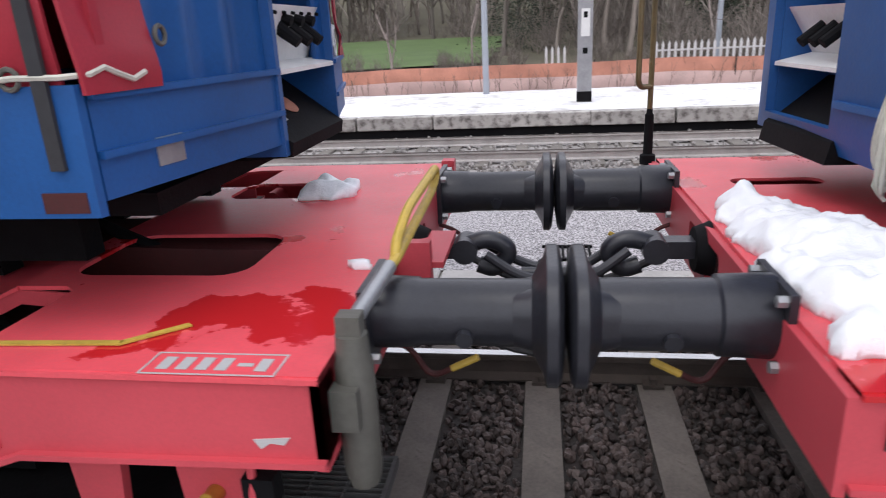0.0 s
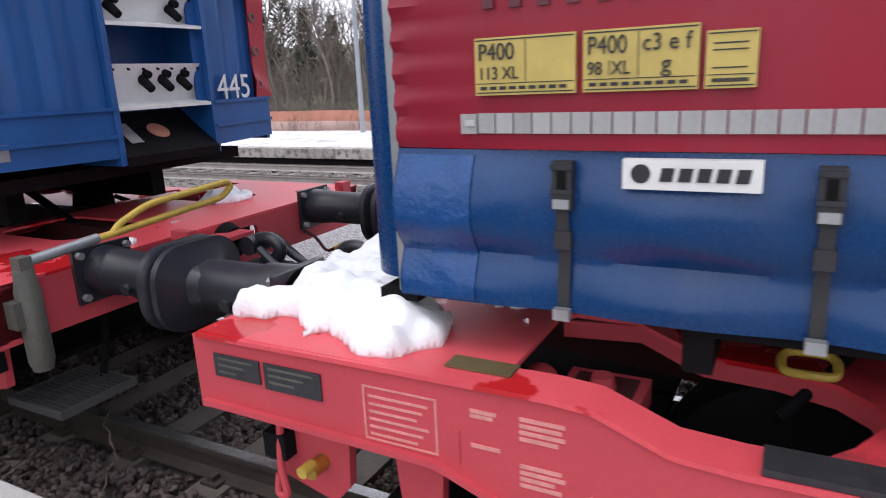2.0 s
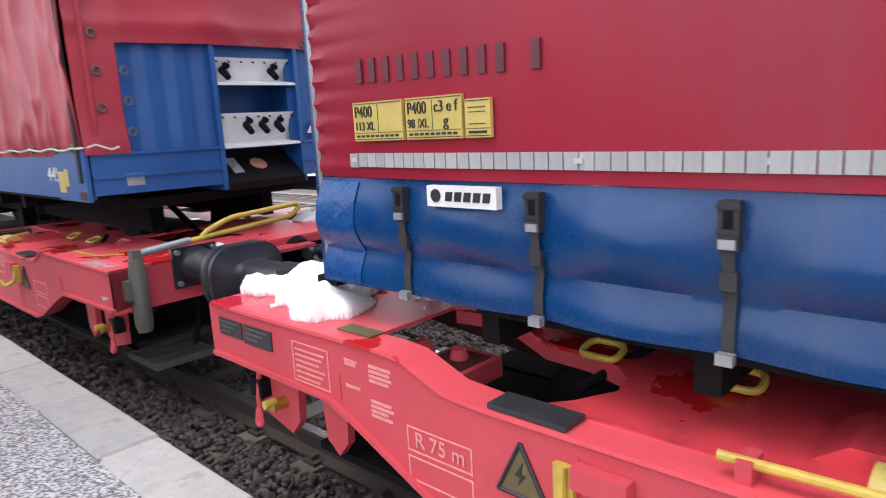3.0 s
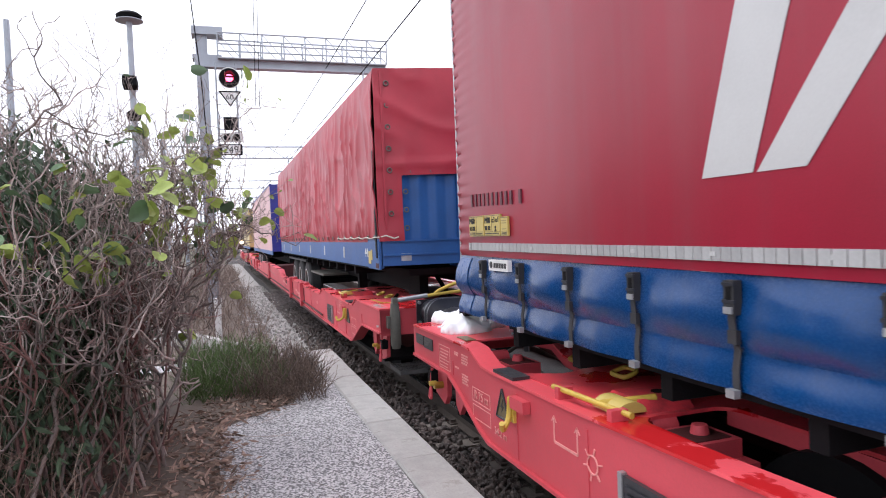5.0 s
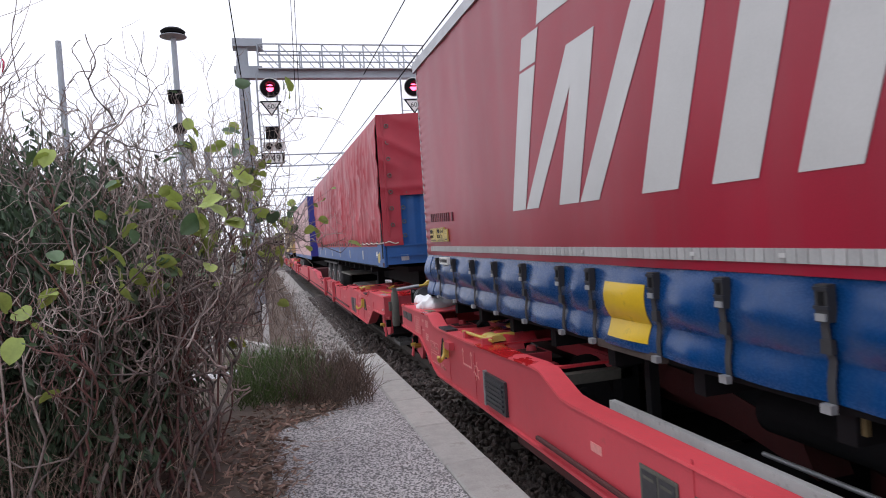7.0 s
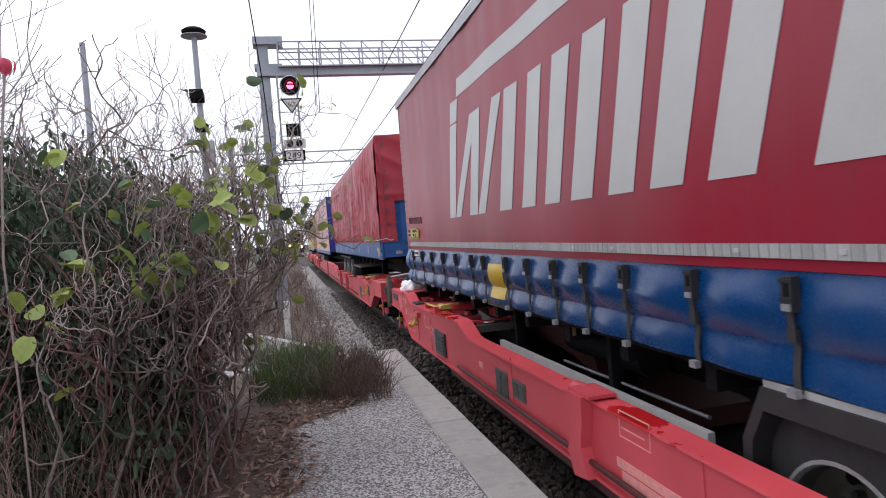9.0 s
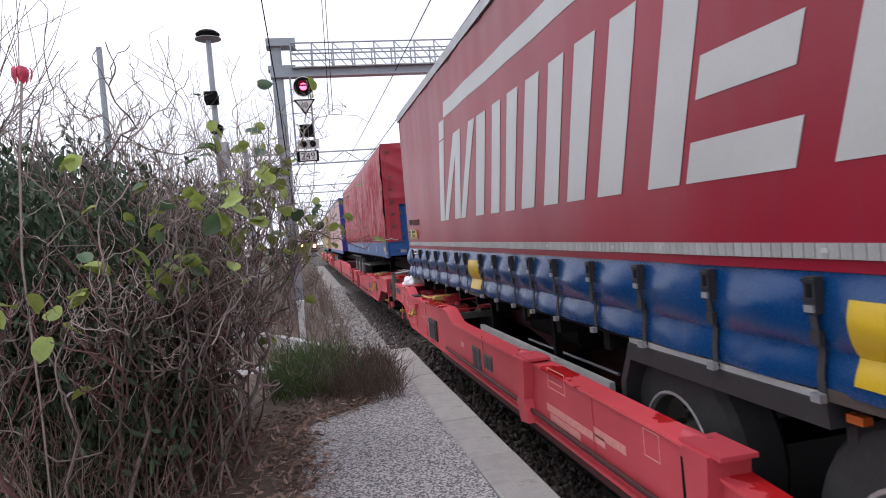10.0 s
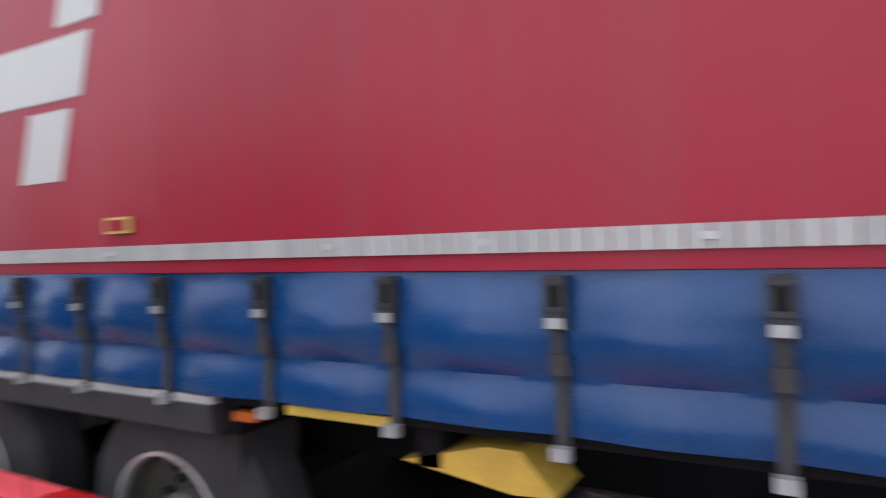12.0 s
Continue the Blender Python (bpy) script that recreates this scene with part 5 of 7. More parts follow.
    rng = random.Random(4)
    hc = Vector((fx - 0.068, -0.38, 1.75))
    for k in range(11):
        w, dz, g = 0.05 + 0.009 * k + rng.uniform(-0.01, 0.01), 0.36 + 0.012 * k + rng.uniform(-0.02, 0.02), radians(-50 + 10 * k)
        tube(bm, [hc + Vector((w * math.sin(a) * (0.15 + 0.85 * (1 - math.cos(a)) / 2) * math.cos(g) * 0.8, w * math.sin(a) * (0.15 + 0.85 * (1 - math.cos(a)) / 2) * math.sin(g) - 0.012 * math.cos(k), -dz * (1 - math.cos(a)) / 2)) for a in (2 * math.pi * i / 26 for i in range(26))], 0.008, 6, closed=True)
    for k in range(9):
        w, dz, g = 0.10 + 0.004 * k, 0.29 + 0.005 * k + rng.uniform(-0.012, 0.012), radians(38 + 3 * k)
        tube(bm, [hc + Vector((w * math.sin(a) * (0.1 + 0.9 * (1 - math.cos(a)) / 2) * math.cos(g) + 0.006 * math.sin(k), w * math.sin(a) * (0.1 + 0.9 * (1 - math.cos(a)) / 2) * math.sin(g), dz * (1 - math.cos(a)) / 2 - 0.04)) for a in (2 * math.pi * i / 22 for i in range(22))], 0.008, 6, closed=True)
    tube(bm, [hc + Vector((0.03 * math.sin(i), 0.02, -0.3 - 0.03 * i)) for i in range(8)], 0.008, 6)
    coil = part("air_hose", bm, HOSE, t, "coil of milky plastic air hose", smooth=True)
    part("hose_tie", turned(bmesh.new(), tuple(hc + Vector((0, 0, -0.06))), (0, 0, 1), [(0, 0.03), (0.02, 0.036), (0.04, 0.031), (0.06, 0.037), (0.09, 0.03)], 14), HOSE, coil)
    letters("fleet_number", "45", 0.235, pose(1.148, -0.58, 1.675, 90, 0, -95.2) @ Matrix.Diagonal((1.7, 1, 1, 1)), WHITE, t, 0.003)
    for ob in set(t.children) - before:
        if ob.name.split(".")[0] not in ("corner_column", "corner_seam", "corner_end", "fleet_number"):
            for q in [ob] + list(ob.children):
                for v in q.data.vertices:
                    v.co.x -= 0.03 + 0.075 * (v.co.y + 0.96) - 0.3 * max(0.0, v.co.y - 0.94)
    sheet("patch", 1.372, 1.62, 1.243, 1.672, lambda x, z: skirt_y(x, z) - 0.006 - 0.004 * max(0.0, noise.noise((x * 16, z * 26, 5.0))), PATCH, t, "bright blue mending patch, torn and wrinkled", 30, 44, 0.004, hang=True)
    # straps with buckles and hooks
    bm = loft(bmesh.new(), [[(-0.017, skirt_y(1.89, z) - 0.008 - k, z), (0.017, skirt_y(1.89, z) - 0.008 - k, z), (0.017, skirt_y(1.89, z) - 0.003 - k, z), (-0.017, skirt_y(1.89, z) - 0.003 - k, z)] for z, k in ((1.655, 0.012), (1.60, 0.016), (1.52, 0.015), (1.46, 0.01), (1.40, 0.006), (1.32, 0.010), (1.27, 0.004), (1.235, 0.0))])
    st = part("strap", bm, STRAP, t, "charcoal webbing strap with buckle")
    bm = box(bmesh.new(), -0.027, 0.027, -1.300, -1.262, 1.535, 1.665)
    bk = part("buckle", bm, PLASTIC, st, bevel=0.008)
    part("clasp", box(bmesh.new(), -0.022, 0.022, -1.308, -1.296, 1.540, 1.565), GALV, bk, bevel=0.004)
    part("slot", box(bmesh.new(), -0.012, 0.012, -1.303, -1.298, 1.59, 1.64), BLACK, bk)
    for z in (1.580, 1.645):
        part("buckle_bar", box(bmesh.new(), -0.03, 0.03, -1.306, -1.296, z, z + 0.012), BUFFER, bk, bevel=0.003)
    part("strap_keeper", box(bmesh.new(), -0.023, 0.023, -1.290, -1.268, 1.425, 1.475), PLASTIC, st, bevel=0.005)
    part("strap_hook", box(bmesh.new(), -0.023, 0.023, -1.306, -1.278, 1.222, 1.254), GALV, st, "bright steel hook", bevel=0.006)
    st.location = (STRAPS[0], 0, 0)
    for x in STRAPS[1:]:
        c = copy_thing(st, pose(x, 0, -0.0030 * (x - 1.9)))
        c.parent = t
    # silver reflective tape in segments
    bm = box(bmesh.new(), -0.0245, 0.0245, -1.2675, -1.257, 1.735, 1.79)
    seg = part("tape_segment", bm, REFLECT, t)
    seg.location = (1.61, 0, 0)
    for k in range(1, 245):
        link("tape_segment", seg.data, REFLECT, t).location = (1.61 + 0.054 * k, curtain_y(1.61 + 0.054 * k, 1.76) + 1.256 - 0.001, sag(1.61 + 0.054 * k, 1.76) - 1.76)
    for k in range(0, 126, 5):
        part("tape_mark", box(bmesh.new(), 1.60 + 0.105 * k, 1.63 + 0.105 * k, -1.272, -1.262, 1.755, 1.772), WHITE_PRINT, t).location = (0, 0, sag(1.6 + 0.105 * k, 1.76) - 1.76)
    # yellow lift marks on the skirt
    for a, b in ((5.56, 5.95), (10.64, 11.03)):
        sheet("lift_mark", a, b, 1.285, 1.60, lambda x, z: skirt_y(x, z) - 0.006, MARK_YELLOW, t, "yellow lifting mark on the skirt", 20, 22, 0.004, hang=True)
        part("side_sill", box(bmesh.new(), a - 0.15, b + 0.1, -1.27, -1.22, 1.20, 1.245), RAIL, t)
    # code plates
    def board(a, b, z0, z1, lines):
        pl = part("code_plate", box(bmesh.new(), a, b, -1.278, -1.262, z0, z1), SIGN_YELLOW, t, "ochre code plate with black print")
        bm = bmesh.new()
        for q in ((a + 0.004, b - 0.004, z1 - 0.008, z1 - 0.005), (a + 0.004, b - 0.004, z0 + 0.005, z0 + 0.008), (a + 0.004, b - 0.004, z0 + 0.03, z0 + 0.032)):
            box(bm, q[0], q[1], -1.2795, -1.277, q[2], q[3])
        for k in range(9):
            u = a + 0.015 + k * (b - a - 0.03) / 9
            box(bm, u, u + (b - a) / 14, -1.2795, -1.277, z0 + 0.014, z0 + 0.023)
        for q in lines:
            box(bm, q[0], q[1], -1.2795, -1.277, q[2], q[3])
        part("plate_print", bm, PAINT_INK, pl)
        return pl
    pl = board(1.64, 1.92, 1.84, 1.99, ((1.785, 1.787, 1.872, 1.98), (1.70, 1.702, 1.88, 1.915)))
    side_text("plate_text", "P400", 0.062, 1.650, 1.932, -1.280, PAINT_INK, pl, 0.85)
    side_text("plate_text", "113 XL", 0.046, 1.650, 1.882, -1.280, PAINT_INK, pl, 0.85)
    pl = board(1.94, 2.215, 1.84, 1.99, ((2.075, 2.077, 1.872, 1.98), (2.005, 2.007, 1.88, 1.915)))
    side_text("plate_text", "P400", 0.062, 1.950, 1.932, -1.280, PAINT_INK, pl, 0.8)
    side_text("plate_text", "98  XL", 0.046, 1.950, 1.882, -1.280, PAINT_INK, pl, 0.85)
    side_text("plate_text", "c3 e f", 0.056, 2.085, 1.935, -1.280, PAINT_INK, pl, 0.9)
    side_text("plate_text", "g", 0.056, 2.13, 1.885, -1.280, PAINT_INK, pl)
    board(2.23, 2.34, 1.84, 1.97, ((2.245, 2.32, 1.94, 1.943), (2.245, 2.32, 1.925, 1.928), (2.245, 2.32, 1.885, 1.888)))
    st2 = part("small_plate", box(bmesh.new(), 12.10, 12.24, -1.272, -1.258, 1.795, 1.855), SIGN_YELLOW, t)
    part("plate_window", box(bmesh.new(), 12.115, 12.225, -1.275, -1.271, 1.805, 1.845), CURTAIN, st2)
    # unit code as plain bars
    for k in range(11):
        x = 1.66 + k * 0.078 + (0.06 if k == 10 else 0)
        part("code_bar", box(bmesh.new(), x, x + 0.032, -1.2665, -1.255, 2.065 - 0.002 * k, 2.155 - 0.002 * k), INK_FADED, t)
    # maker's plate, plain shapes only
    mk = part("maker_plate", box(bmesh.new(), 2.05, 2.37, -1.302, -1.27, 1.60, 1.675), WHITE, t, "white maker plate", bevel=0.004)
    bm = bmesh.new()
    rod(bm, (2.095, -1.303, 1.640), (2.095, -1.3055, 1.640), 0.024, n=16)
    for k in range(5):
        x = 2.14 + k * 0.043
        prism(bm, [(x, 1.622), (x + 0.030, 1.622), (x + 0.036, 1.655), (x + 0.006, 1.655)], -1.3055, -1.302)
    part("maker_mark", bm, PAINT_INK, mk)
    # the operator's name as plain slanted shapes in its pale grey
    shapes = [(4.18, 4.45, 2.06, 3.02), (4.47, 4.68, 2.06, 3.02, 0.78), (5.00, 5.26, 2.06, 3.02), (5.28, 5.51, 2.06, 3.02, 0.72), (5.96, 6.25, 2.06, 3.02),
              (6.48, 6.75, 2.06, 3.02), (6.95, 7.22, 2.06, 3.02), (7.40, 7.69, 2.06, 3.02), (7.89, 8.17, 2.06, 3.02), (8.34, 8.62, 2.06, 3.02), (8.80, 9.09, 2.06, 3.02),
              (9.38, 9.68, 2.06, 3.02), (9.74, 10.42, 2.06, 2.24), (9.74, 10.34, 2.42, 2.60), (9.74, 10.44, 2.85, 3.02),
              (10.60, 10.90, 2.06, 3.44), (10.96, 11.86, 2.38, 2.62), (11.52, 11.80, 2.06, 2.34), (11.62, 11.90, 2.66, 3.2), (4.42, 10.45, 3.27, 3.44), (4.18, 4.45, 3.04, 3.25), (10.96, 11.86, 3.24, 3.44)]
    for a, b, z0, z1, *lean in shapes:
        lean = lean[0] if lean else 0.33
        nx, nz = max(2, int((b - a) / 0.1)), max(2, int((z1 - z0) / 0.05))
        verts, faces = [], []
        for k in range(2):
            for j in range(nz + 1):
                for i in range(nx + 1):
                    z = z0 + (z1 - z0) * j / nz
                    x = a + (b - a) * i / nx + (z - 2.06) * lean
                    verts.append((x, curtain_y(x, z) - 0.0035 + k * 0.003, sag(x, z)))
        w, n = nx + 1, (nx + 1) * (nz + 1)
        for j in range(nz):
            for i in range(nx):
                q = (j * w + i, j * w + i + 1, (j + 1) * w + i + 1, (j + 1) * w + i)
                faces += [q, tuple(v + n for v in q[::-1])]
        raw("printed_shape", verts, faces, WHITE_PRINT, t, "pale grey printed shape", True)
    # under the floor
    running_gear(t, (9.32, 10.77, 12.22), 2.2, 14.8, 1.20, 0.65)
    for a, b in ((9.06, 10.50), (11.05, 12.62)):
        g = part("mudguard_bar", prism(bmesh.new(), [(a, 1.195), (b, 1.195), (b + 0.01, 1.10), (a - 0.04, 1.10)], -1.27, -1.16), PLASTIC, t, "grey-black mudguard edge", bevel=0.006)
        part("guard_strip", box(bmesh.new(), a, b, -1.262, -1.15, 1.196, 1.225), ALU, g)
        part("mud_flap", box(bmesh.new(), b - 0.05, b, -1.15, -0.85, 0.55, 1.1), RUBBER, g)
    part("front_flap", prism(bmesh.new(), [(9.03, 1.19), (9.09, 1.19), (8.96, 0.95), (8.93, 0.5), (8.89, 0.5), (8.90, 0.95)], -1.25, -0.85), PLASTIC, t, bevel=0.008)
    part("side_lamp", box(bmesh.new(), 10.55, 10.62, -1.24, -1.2, 1.135, 1.165), ORANGE, t)
    part("side_lamp", box(bmesh.new(), 12.72, 12.82, -1.26, -1.22, 1.155, 1.185), ORANGE, t)
    part("side_guard", box(bmesh.new(), 5.25, 8.48, -1.13, -1.09, 0.45, 0.825), PALE_ALU, t, "stained aluminium side guard", bevel=0.008)
    for x in (5.6, 7.4):
        part("guard_leg", box(bmesh.new(), x, x + 0.05, -1.09, -1.03, 0.5, 1.2), BLACK, t)
    part("landing_leg", box(bmesh.new(), 4.80, 4.92, -0.85, -0.72, 0.45, 1.2), BLACK, t, bevel=0.01)
    part("air_tank", rod(bmesh.new(), (6.2, -0.75, 0.95), (7.4, -0.75, 0.95), 0.12, n=18), BLACK, t)
    part("tank_pipe", rod(bmesh.new(), (6.3, -0.92, 0.78), (8.2, -0.92, 0.80), 0.012), GALV, t)
    part("under_plate", box(bmesh.new(), 7.0, 7.10, -1.18, -1.16, 1.12, 1.19), OLIVE, t)
    # yellow lashing plate near the tail
    part("wheel_chock", prism(bmesh.new(), [(13.35, 1.09), (13.62, 1.16), (13.72, 1.16), (13.82, 1.05), (13.7, 1.04)], -1.2, -1.02), YELLOW, t, "yellow wheel chock")
    part("tail_sill", box(bmesh.new(), 12.95, 13.35, -1.25, -1.20, 1.195, 1.225), YELLOW, t)
    return t


def tarp_trailer():
    t = ride(thing("tarpaulin_trailer", "old semi-trailer under a creased red tarpaulin with blue steel front", "semi-trailer", "semi-trailers"))
    fx, bx = -1.25, -14.8
    def set_back(x, y):
        """The front wall is bevelled back towards both corners."""
        return 0.02 - 0.235 * max(0.0, y - 0.47) - 0.195 * max(0.0, -0.32 - y) if x > fx - 0.45 else 0.0

    def ty(x, z):
        d = 1.0 if z > 1.95 else max(0.0, (z - 1.8) / 0.15)
        drape = noise.noise((x * 1.1, z * 0.35, 3.0))
        pleat = 1 - abs(noise.noise((x * 2.6 + 0.5 * noise.noise((x, z * 1.4, 9.0)), z * 0.45, 6.0))) * 2.2
        crease = 1 - abs(noise.noise((x * 1.5 + z * 0.9, z * 1.3 - x * 0.5, 12.0))) * 2.5
        fold = 0.05 * max(0.0, drape) + 0.035 * max(0.0, pleat) ** 2 + 0.022 * max(0.0, crease) ** 3
        return -1.262 - fold * d * min(1.0, (3.86 - z) * 2.2 + 0.12)
    sheet("tarpaulin_side", bx, fx - 0.185, 1.79, 3.86, ty, TARP, t, "creased shiny red tarpaulin", 420, 44)
    part("tarpaulin_roof", box(bmesh.new(), bx, fx, -1.25, 1.25, 3.84, 3.88), TARP, t, bevel=0.015)
    part("far_side", box(bmesh.new(), bx, fx - 0.02, 1.24, 1.27, 1.8, 3.85), TARP, t)
    part("side_board", box(bmesh.new(), bx, fx - 0.02, -1.262, -1.22, 1.47, 1.80), BLUE_STEEL, t, "blue steel side rail", bevel=0.008)
    part("side_board", box(bmesh.new(), bx, fx - 0.02, 1.22, 1.262, 1.47, 1.80), BLUE_STEEL, t, bevel=0.008)
    part("rear_wall", box(bmesh.new(), bx - 0.04, bx, -1.25, 1.25, 1.5, 3.86), BLUE_STEEL, t)
    # front: tarpaulin frame round the steel wall
    ny, nz = 60, 50
    spot = lambda j, i: (-1.275 + 2.55 * i / ny, 1.80 + 2.07 * j / nz)
    keep = [(j, i) for j in range(nz) for i in range(ny) if not (spot(j + 0.5, i + 0.5)[1] < 2.60 and -0.98 < spot(j, i + 0.5)[0] < 1.06)]
    used = sorted({q for j, i in keep for q in ((j, i), (j, i + 1), (j + 1, i + 1), (j + 1, i))})
    index = {q: k for k, q in enumerate(used)}
    n, verts = len(used), []
    for back in (0.0, 0.012):
        for j, i in used:
            y, z = spot(j, i)
            ruck = 0.03 * max(0.0, 1 - 2.4 * abs(noise.noise((y * 1.3 + z * 0.8, z * 1.6, 4.0)))) ** 2 + 0.022 * noise.noise((y * 1.5, z * 1.3, 2.0)) + 0.018 * math.exp(-((z - 2.72) / 0.05) ** 2)
            verts.append((fx + 0.022 + ruck - back, y, z))
    faces = []
    for j, i in keep:
        q = tuple(index[c] for c in ((j, i), (j, i + 1), (j + 1, i + 1), (j + 1, i)))
        faces += [q, tuple(k + n for k in q[::-1])]
    edge = {(a, b) for q in faces if q[0] < n for a, b in zip(q, q[1:] + q[:1])}
    faces += [(b, a, a + n, b + n) for a, b in edge if (b, a) not in edge]
    raw("tarpaulin_front", verts, faces, TARP, t, "red tarpaulin flap laced to the front", True)
    part("front_hem", box(bmesh.new(), fx + 0.03, fx + 0.045, -1.20, -1.17, 1.82, 3.84), TARP, t, bevel=0.005)
    bm = bmesh.new()
    prof = []
    for k in range(41):
        y = -1.0 + 2.08 * k / 40
        prof.append((fx - 0.03 + (0.018 if k % 4 < 2 else -0.012), y))
    for seg in ((0, 14), (27, 41)):
        ys = prof[seg[0]:seg[1]]
        bm = loft(bmesh.new(), [[(x, y, 1.80), (x, y, 2.66), (x - 0.02, y, 2.66), (x - 0.02, y, 1.80)] for x, y in ys])
        part("front_wall", bm, BLUE_STEEL, t, "blue corrugated steel front wall")
    part("wall_top", box(bmesh.new(), fx - 0.06, fx - 0.035, -0.32, 0.47, 2.5, 2.66), BLUE_STEEL, t)
    for a, b in ((-1.24, -0.30), (0.48, 1.24)):
        bmx = box(bmesh.new(), fx - 0.05, fx + 0.02, a, b, 1.50, 1.80)
        fr = part("front_beam", bmx, BLUE_STEEL, t, bevel=0.008)
        for z in (1.62, 1.785):
            part("beam_rib", box(bmesh.new(), fx + 0.018, fx + 0.04, a, b, z, z + 0.022), BLUE_STEEL, fr)
    part("corner_board", box(bmesh.new(), fx - 0.75, fx + 0.03, -1.285, -1.258, 1.46, 1.83), BLUE_STEEL, t, "bright blue corner board", bevel=0.008)
    part("board_slot", box(bmesh.new(), fx - 0.14, fx + 0.0, -1.288, -1.284, 1.475, 1.535), RED_DARK, t)
    part("board_sticker", box(bmesh.new(), fx - 0.72, fx - 0.58, -1.288, -1.284, 1.52, 1.68), SIGN_YELLOW, t)
    part("grey_label", box(bmesh.new(), fx + 0.02, fx + 0.024, -1.02, -0.90, 1.555, 1.645), GALV, t)
    # recess with white service panels
    for y in (-0.30, 0.475):
        part("recess_cheek", box(bmesh.new(), fx - 0.36, fx + 0.03, y - 0.02, y + 0.02, 1.45, 2.62), BLUE_STEEL, t, bevel=0.006)
    part("recess_back", box(bmesh.new(), fx - 0.38, fx - 0.36, -0.3, 0.475, 1.45, 2.62), BLUE_STEEL, t)
    for z0, z1, n in ((2.28, 2.50, 2), (1.78, 2.06, 3)):
        p = part("service_panel", prism(bmesh.new(), [(fx - 0.02, z1), (fx - 0.10, z0 + 0.045), (fx + 0.03, z0 + 0.02), (fx + 0.03, z0), (fx - 0.14, z0 + 0.02), (fx - 0.06, z1)], -0.275, 0.45), WHITE, t, "dirty white service panel")
        for k in range(n):
            y = -0.02 + 0.15 * k if n == 3 else -0.18 + 0.45 * k
            part("air_coupling", rod(bmesh.new(), (fx - 0.06, y, z1 - 0.09), (fx + 0.03, y, z1 - 0.16), 0.032, 0.026, n=10), BLACK, p)
            part("coupling_cap", rod(bmesh.new(), (fx - 0.06, y + 0.02, z1 - 0.05), (fx + 0.0, y + 0.02, z1 - 0.07), 0.024, n=10), BLACK, p)
        for k in range(7):
            part("rivet", rod(bmesh.new(), (fx - 0.03, -0.24 + k * 0.11, z1 - 0.03), (fx - 0.015, -0.24 + k * 0.11, z1 - 0.035), 0.008, n=6), BLACK, p)
    tray = part("recess_tray", prism(bmesh.new(), [(fx + 0.04, 1.44), (fx + 0.05, 1.50), (fx - 0.30, 1.76), (fx - 0.36, 1.76), (fx - 0.36, 1.42)], -0.28, 0.46), BLACK, t, "black sloping rubber tray", bevel=0.02)
    m = pose(fx - 0.12, 0.10, 1.632, 0, 36, 0)
    bm = turned(bmesh.new(), (0, 0, 0), (0, 0, 1), [(0, 0.075), (0.004, 0.075)], 20)
    bmesh.ops.transform(bm, matrix=m, verts=bm.verts)
    part("orange_sticker", bm, MESH_ORANGE, tray)
    bm = box(bmesh.new(), -0.10, 0.10, -0.045, 0.045, 0, 0.004)
    bmesh.ops.transform(bm, matrix=pose(fx - 0.12, -0.13, 1.632, 0, 36, 0), verts=bm.verts)
    part("grey_sticker", bm, ALU, tray)
    letters("fleet_number", "445", 0.25, pose(fx + 0.012, 0.56, 1.81, 90, 0, 103.2) @ Matrix.Diagonal((1.2, 1, 1, 1)), WHITE, t, 0.003)
    sd = side_text("fleet_number", "445", 0.16, fx - 1.05, 1.60, -1.264, WHITE, t, 1.2)
    part("side_sticker", box(bmesh.new(), fx - 0.5, fx - 0.4, -1.29, -1.262, 1.57, 1.70), SIGN_YELLOW, t)
    for k in range(6):
        part("side_plate", box(bmesh.new(), bx + 0.9 + 2.0 * k, bx + 1.0 + 2.0 * k, -1.268, -1.258, 1.55, 1.72), WHITE_PRINT, t)
    # lacing rings and cord
    bm = tube(bmesh.new(), [(0, 0.028 * math.cos(a), 0.028 * math.sin(a)) for a in (2 * math.pi * i / 12 for i in range(12))], 0.008, 6, closed=True)
    ring = part("lacing_ring", bm, GREY_PAINT, t)
    ring.location = (fx + 0.036, -1.12, 1.87)
    spots = [(-1.12, 1.87 + 0.26 * k) for k in range(1, 8)] + [(-0.98 + 0.04, 1.95 + 0.22 * k) for k in range(3)] + [(-0.85 + 0.24 * k, 2.63) for k in range(8)] + [(1.10, 1.9 + 0.25 * k) for k in range(8)]
    for y, z in spots:
        link("lacing_ring", ring.data, GREY_PAINT, t).location = (fx + 0.036, y, z)
    for k in range(24):
        r = link("lacing_ring", ring.data, GREY_PAINT, t)
        r.matrix_local = pose(fx - 0.15 - 0.55 * k, -1.29, 1.85, 0, 0, 90)
    cord = [(fx - 3.0 + 2.83 * i / 20, -1.295, 1.845 + 0.01 * math.sin(i * 1.7)) for i in range(21)] + [(fx + 0.055 + set_back(fx, y), y, 1.85 + 0.02 * math.sin(y * 30)) for y in (-1.25, -1.2, -1.15, -1.1, -1.05)]
    part("lacing_cord", tube(bmesh.new(), cord, 0.009, 6), HOSE, t)
    for x in (fx - 0.23,):
        part("tarp_strap", box(bmesh.new(), x - 0.022, x + 0.022, -1.30, -1.284, 1.60, 2.9), STRAP, t, "greyish tarpaulin strap")
    for ob in t.children_recursive:
        kind = ob.name.split(".")[0]
        if kind == "lacing_ring":
            ob.location.x += set_back(ob.location.x, ob.location.y)
        elif kind not in ("fleet_number", "tarpaulin_side", "tarp_strap", "lacing_cord"):
            for v in ob.data.vertices:
                v.co.x += set_back(v.co.x, v.co.y)
    running_gear(t, (-9.5, -10.81, -12.12), -14.6, -2.0, 1.44)
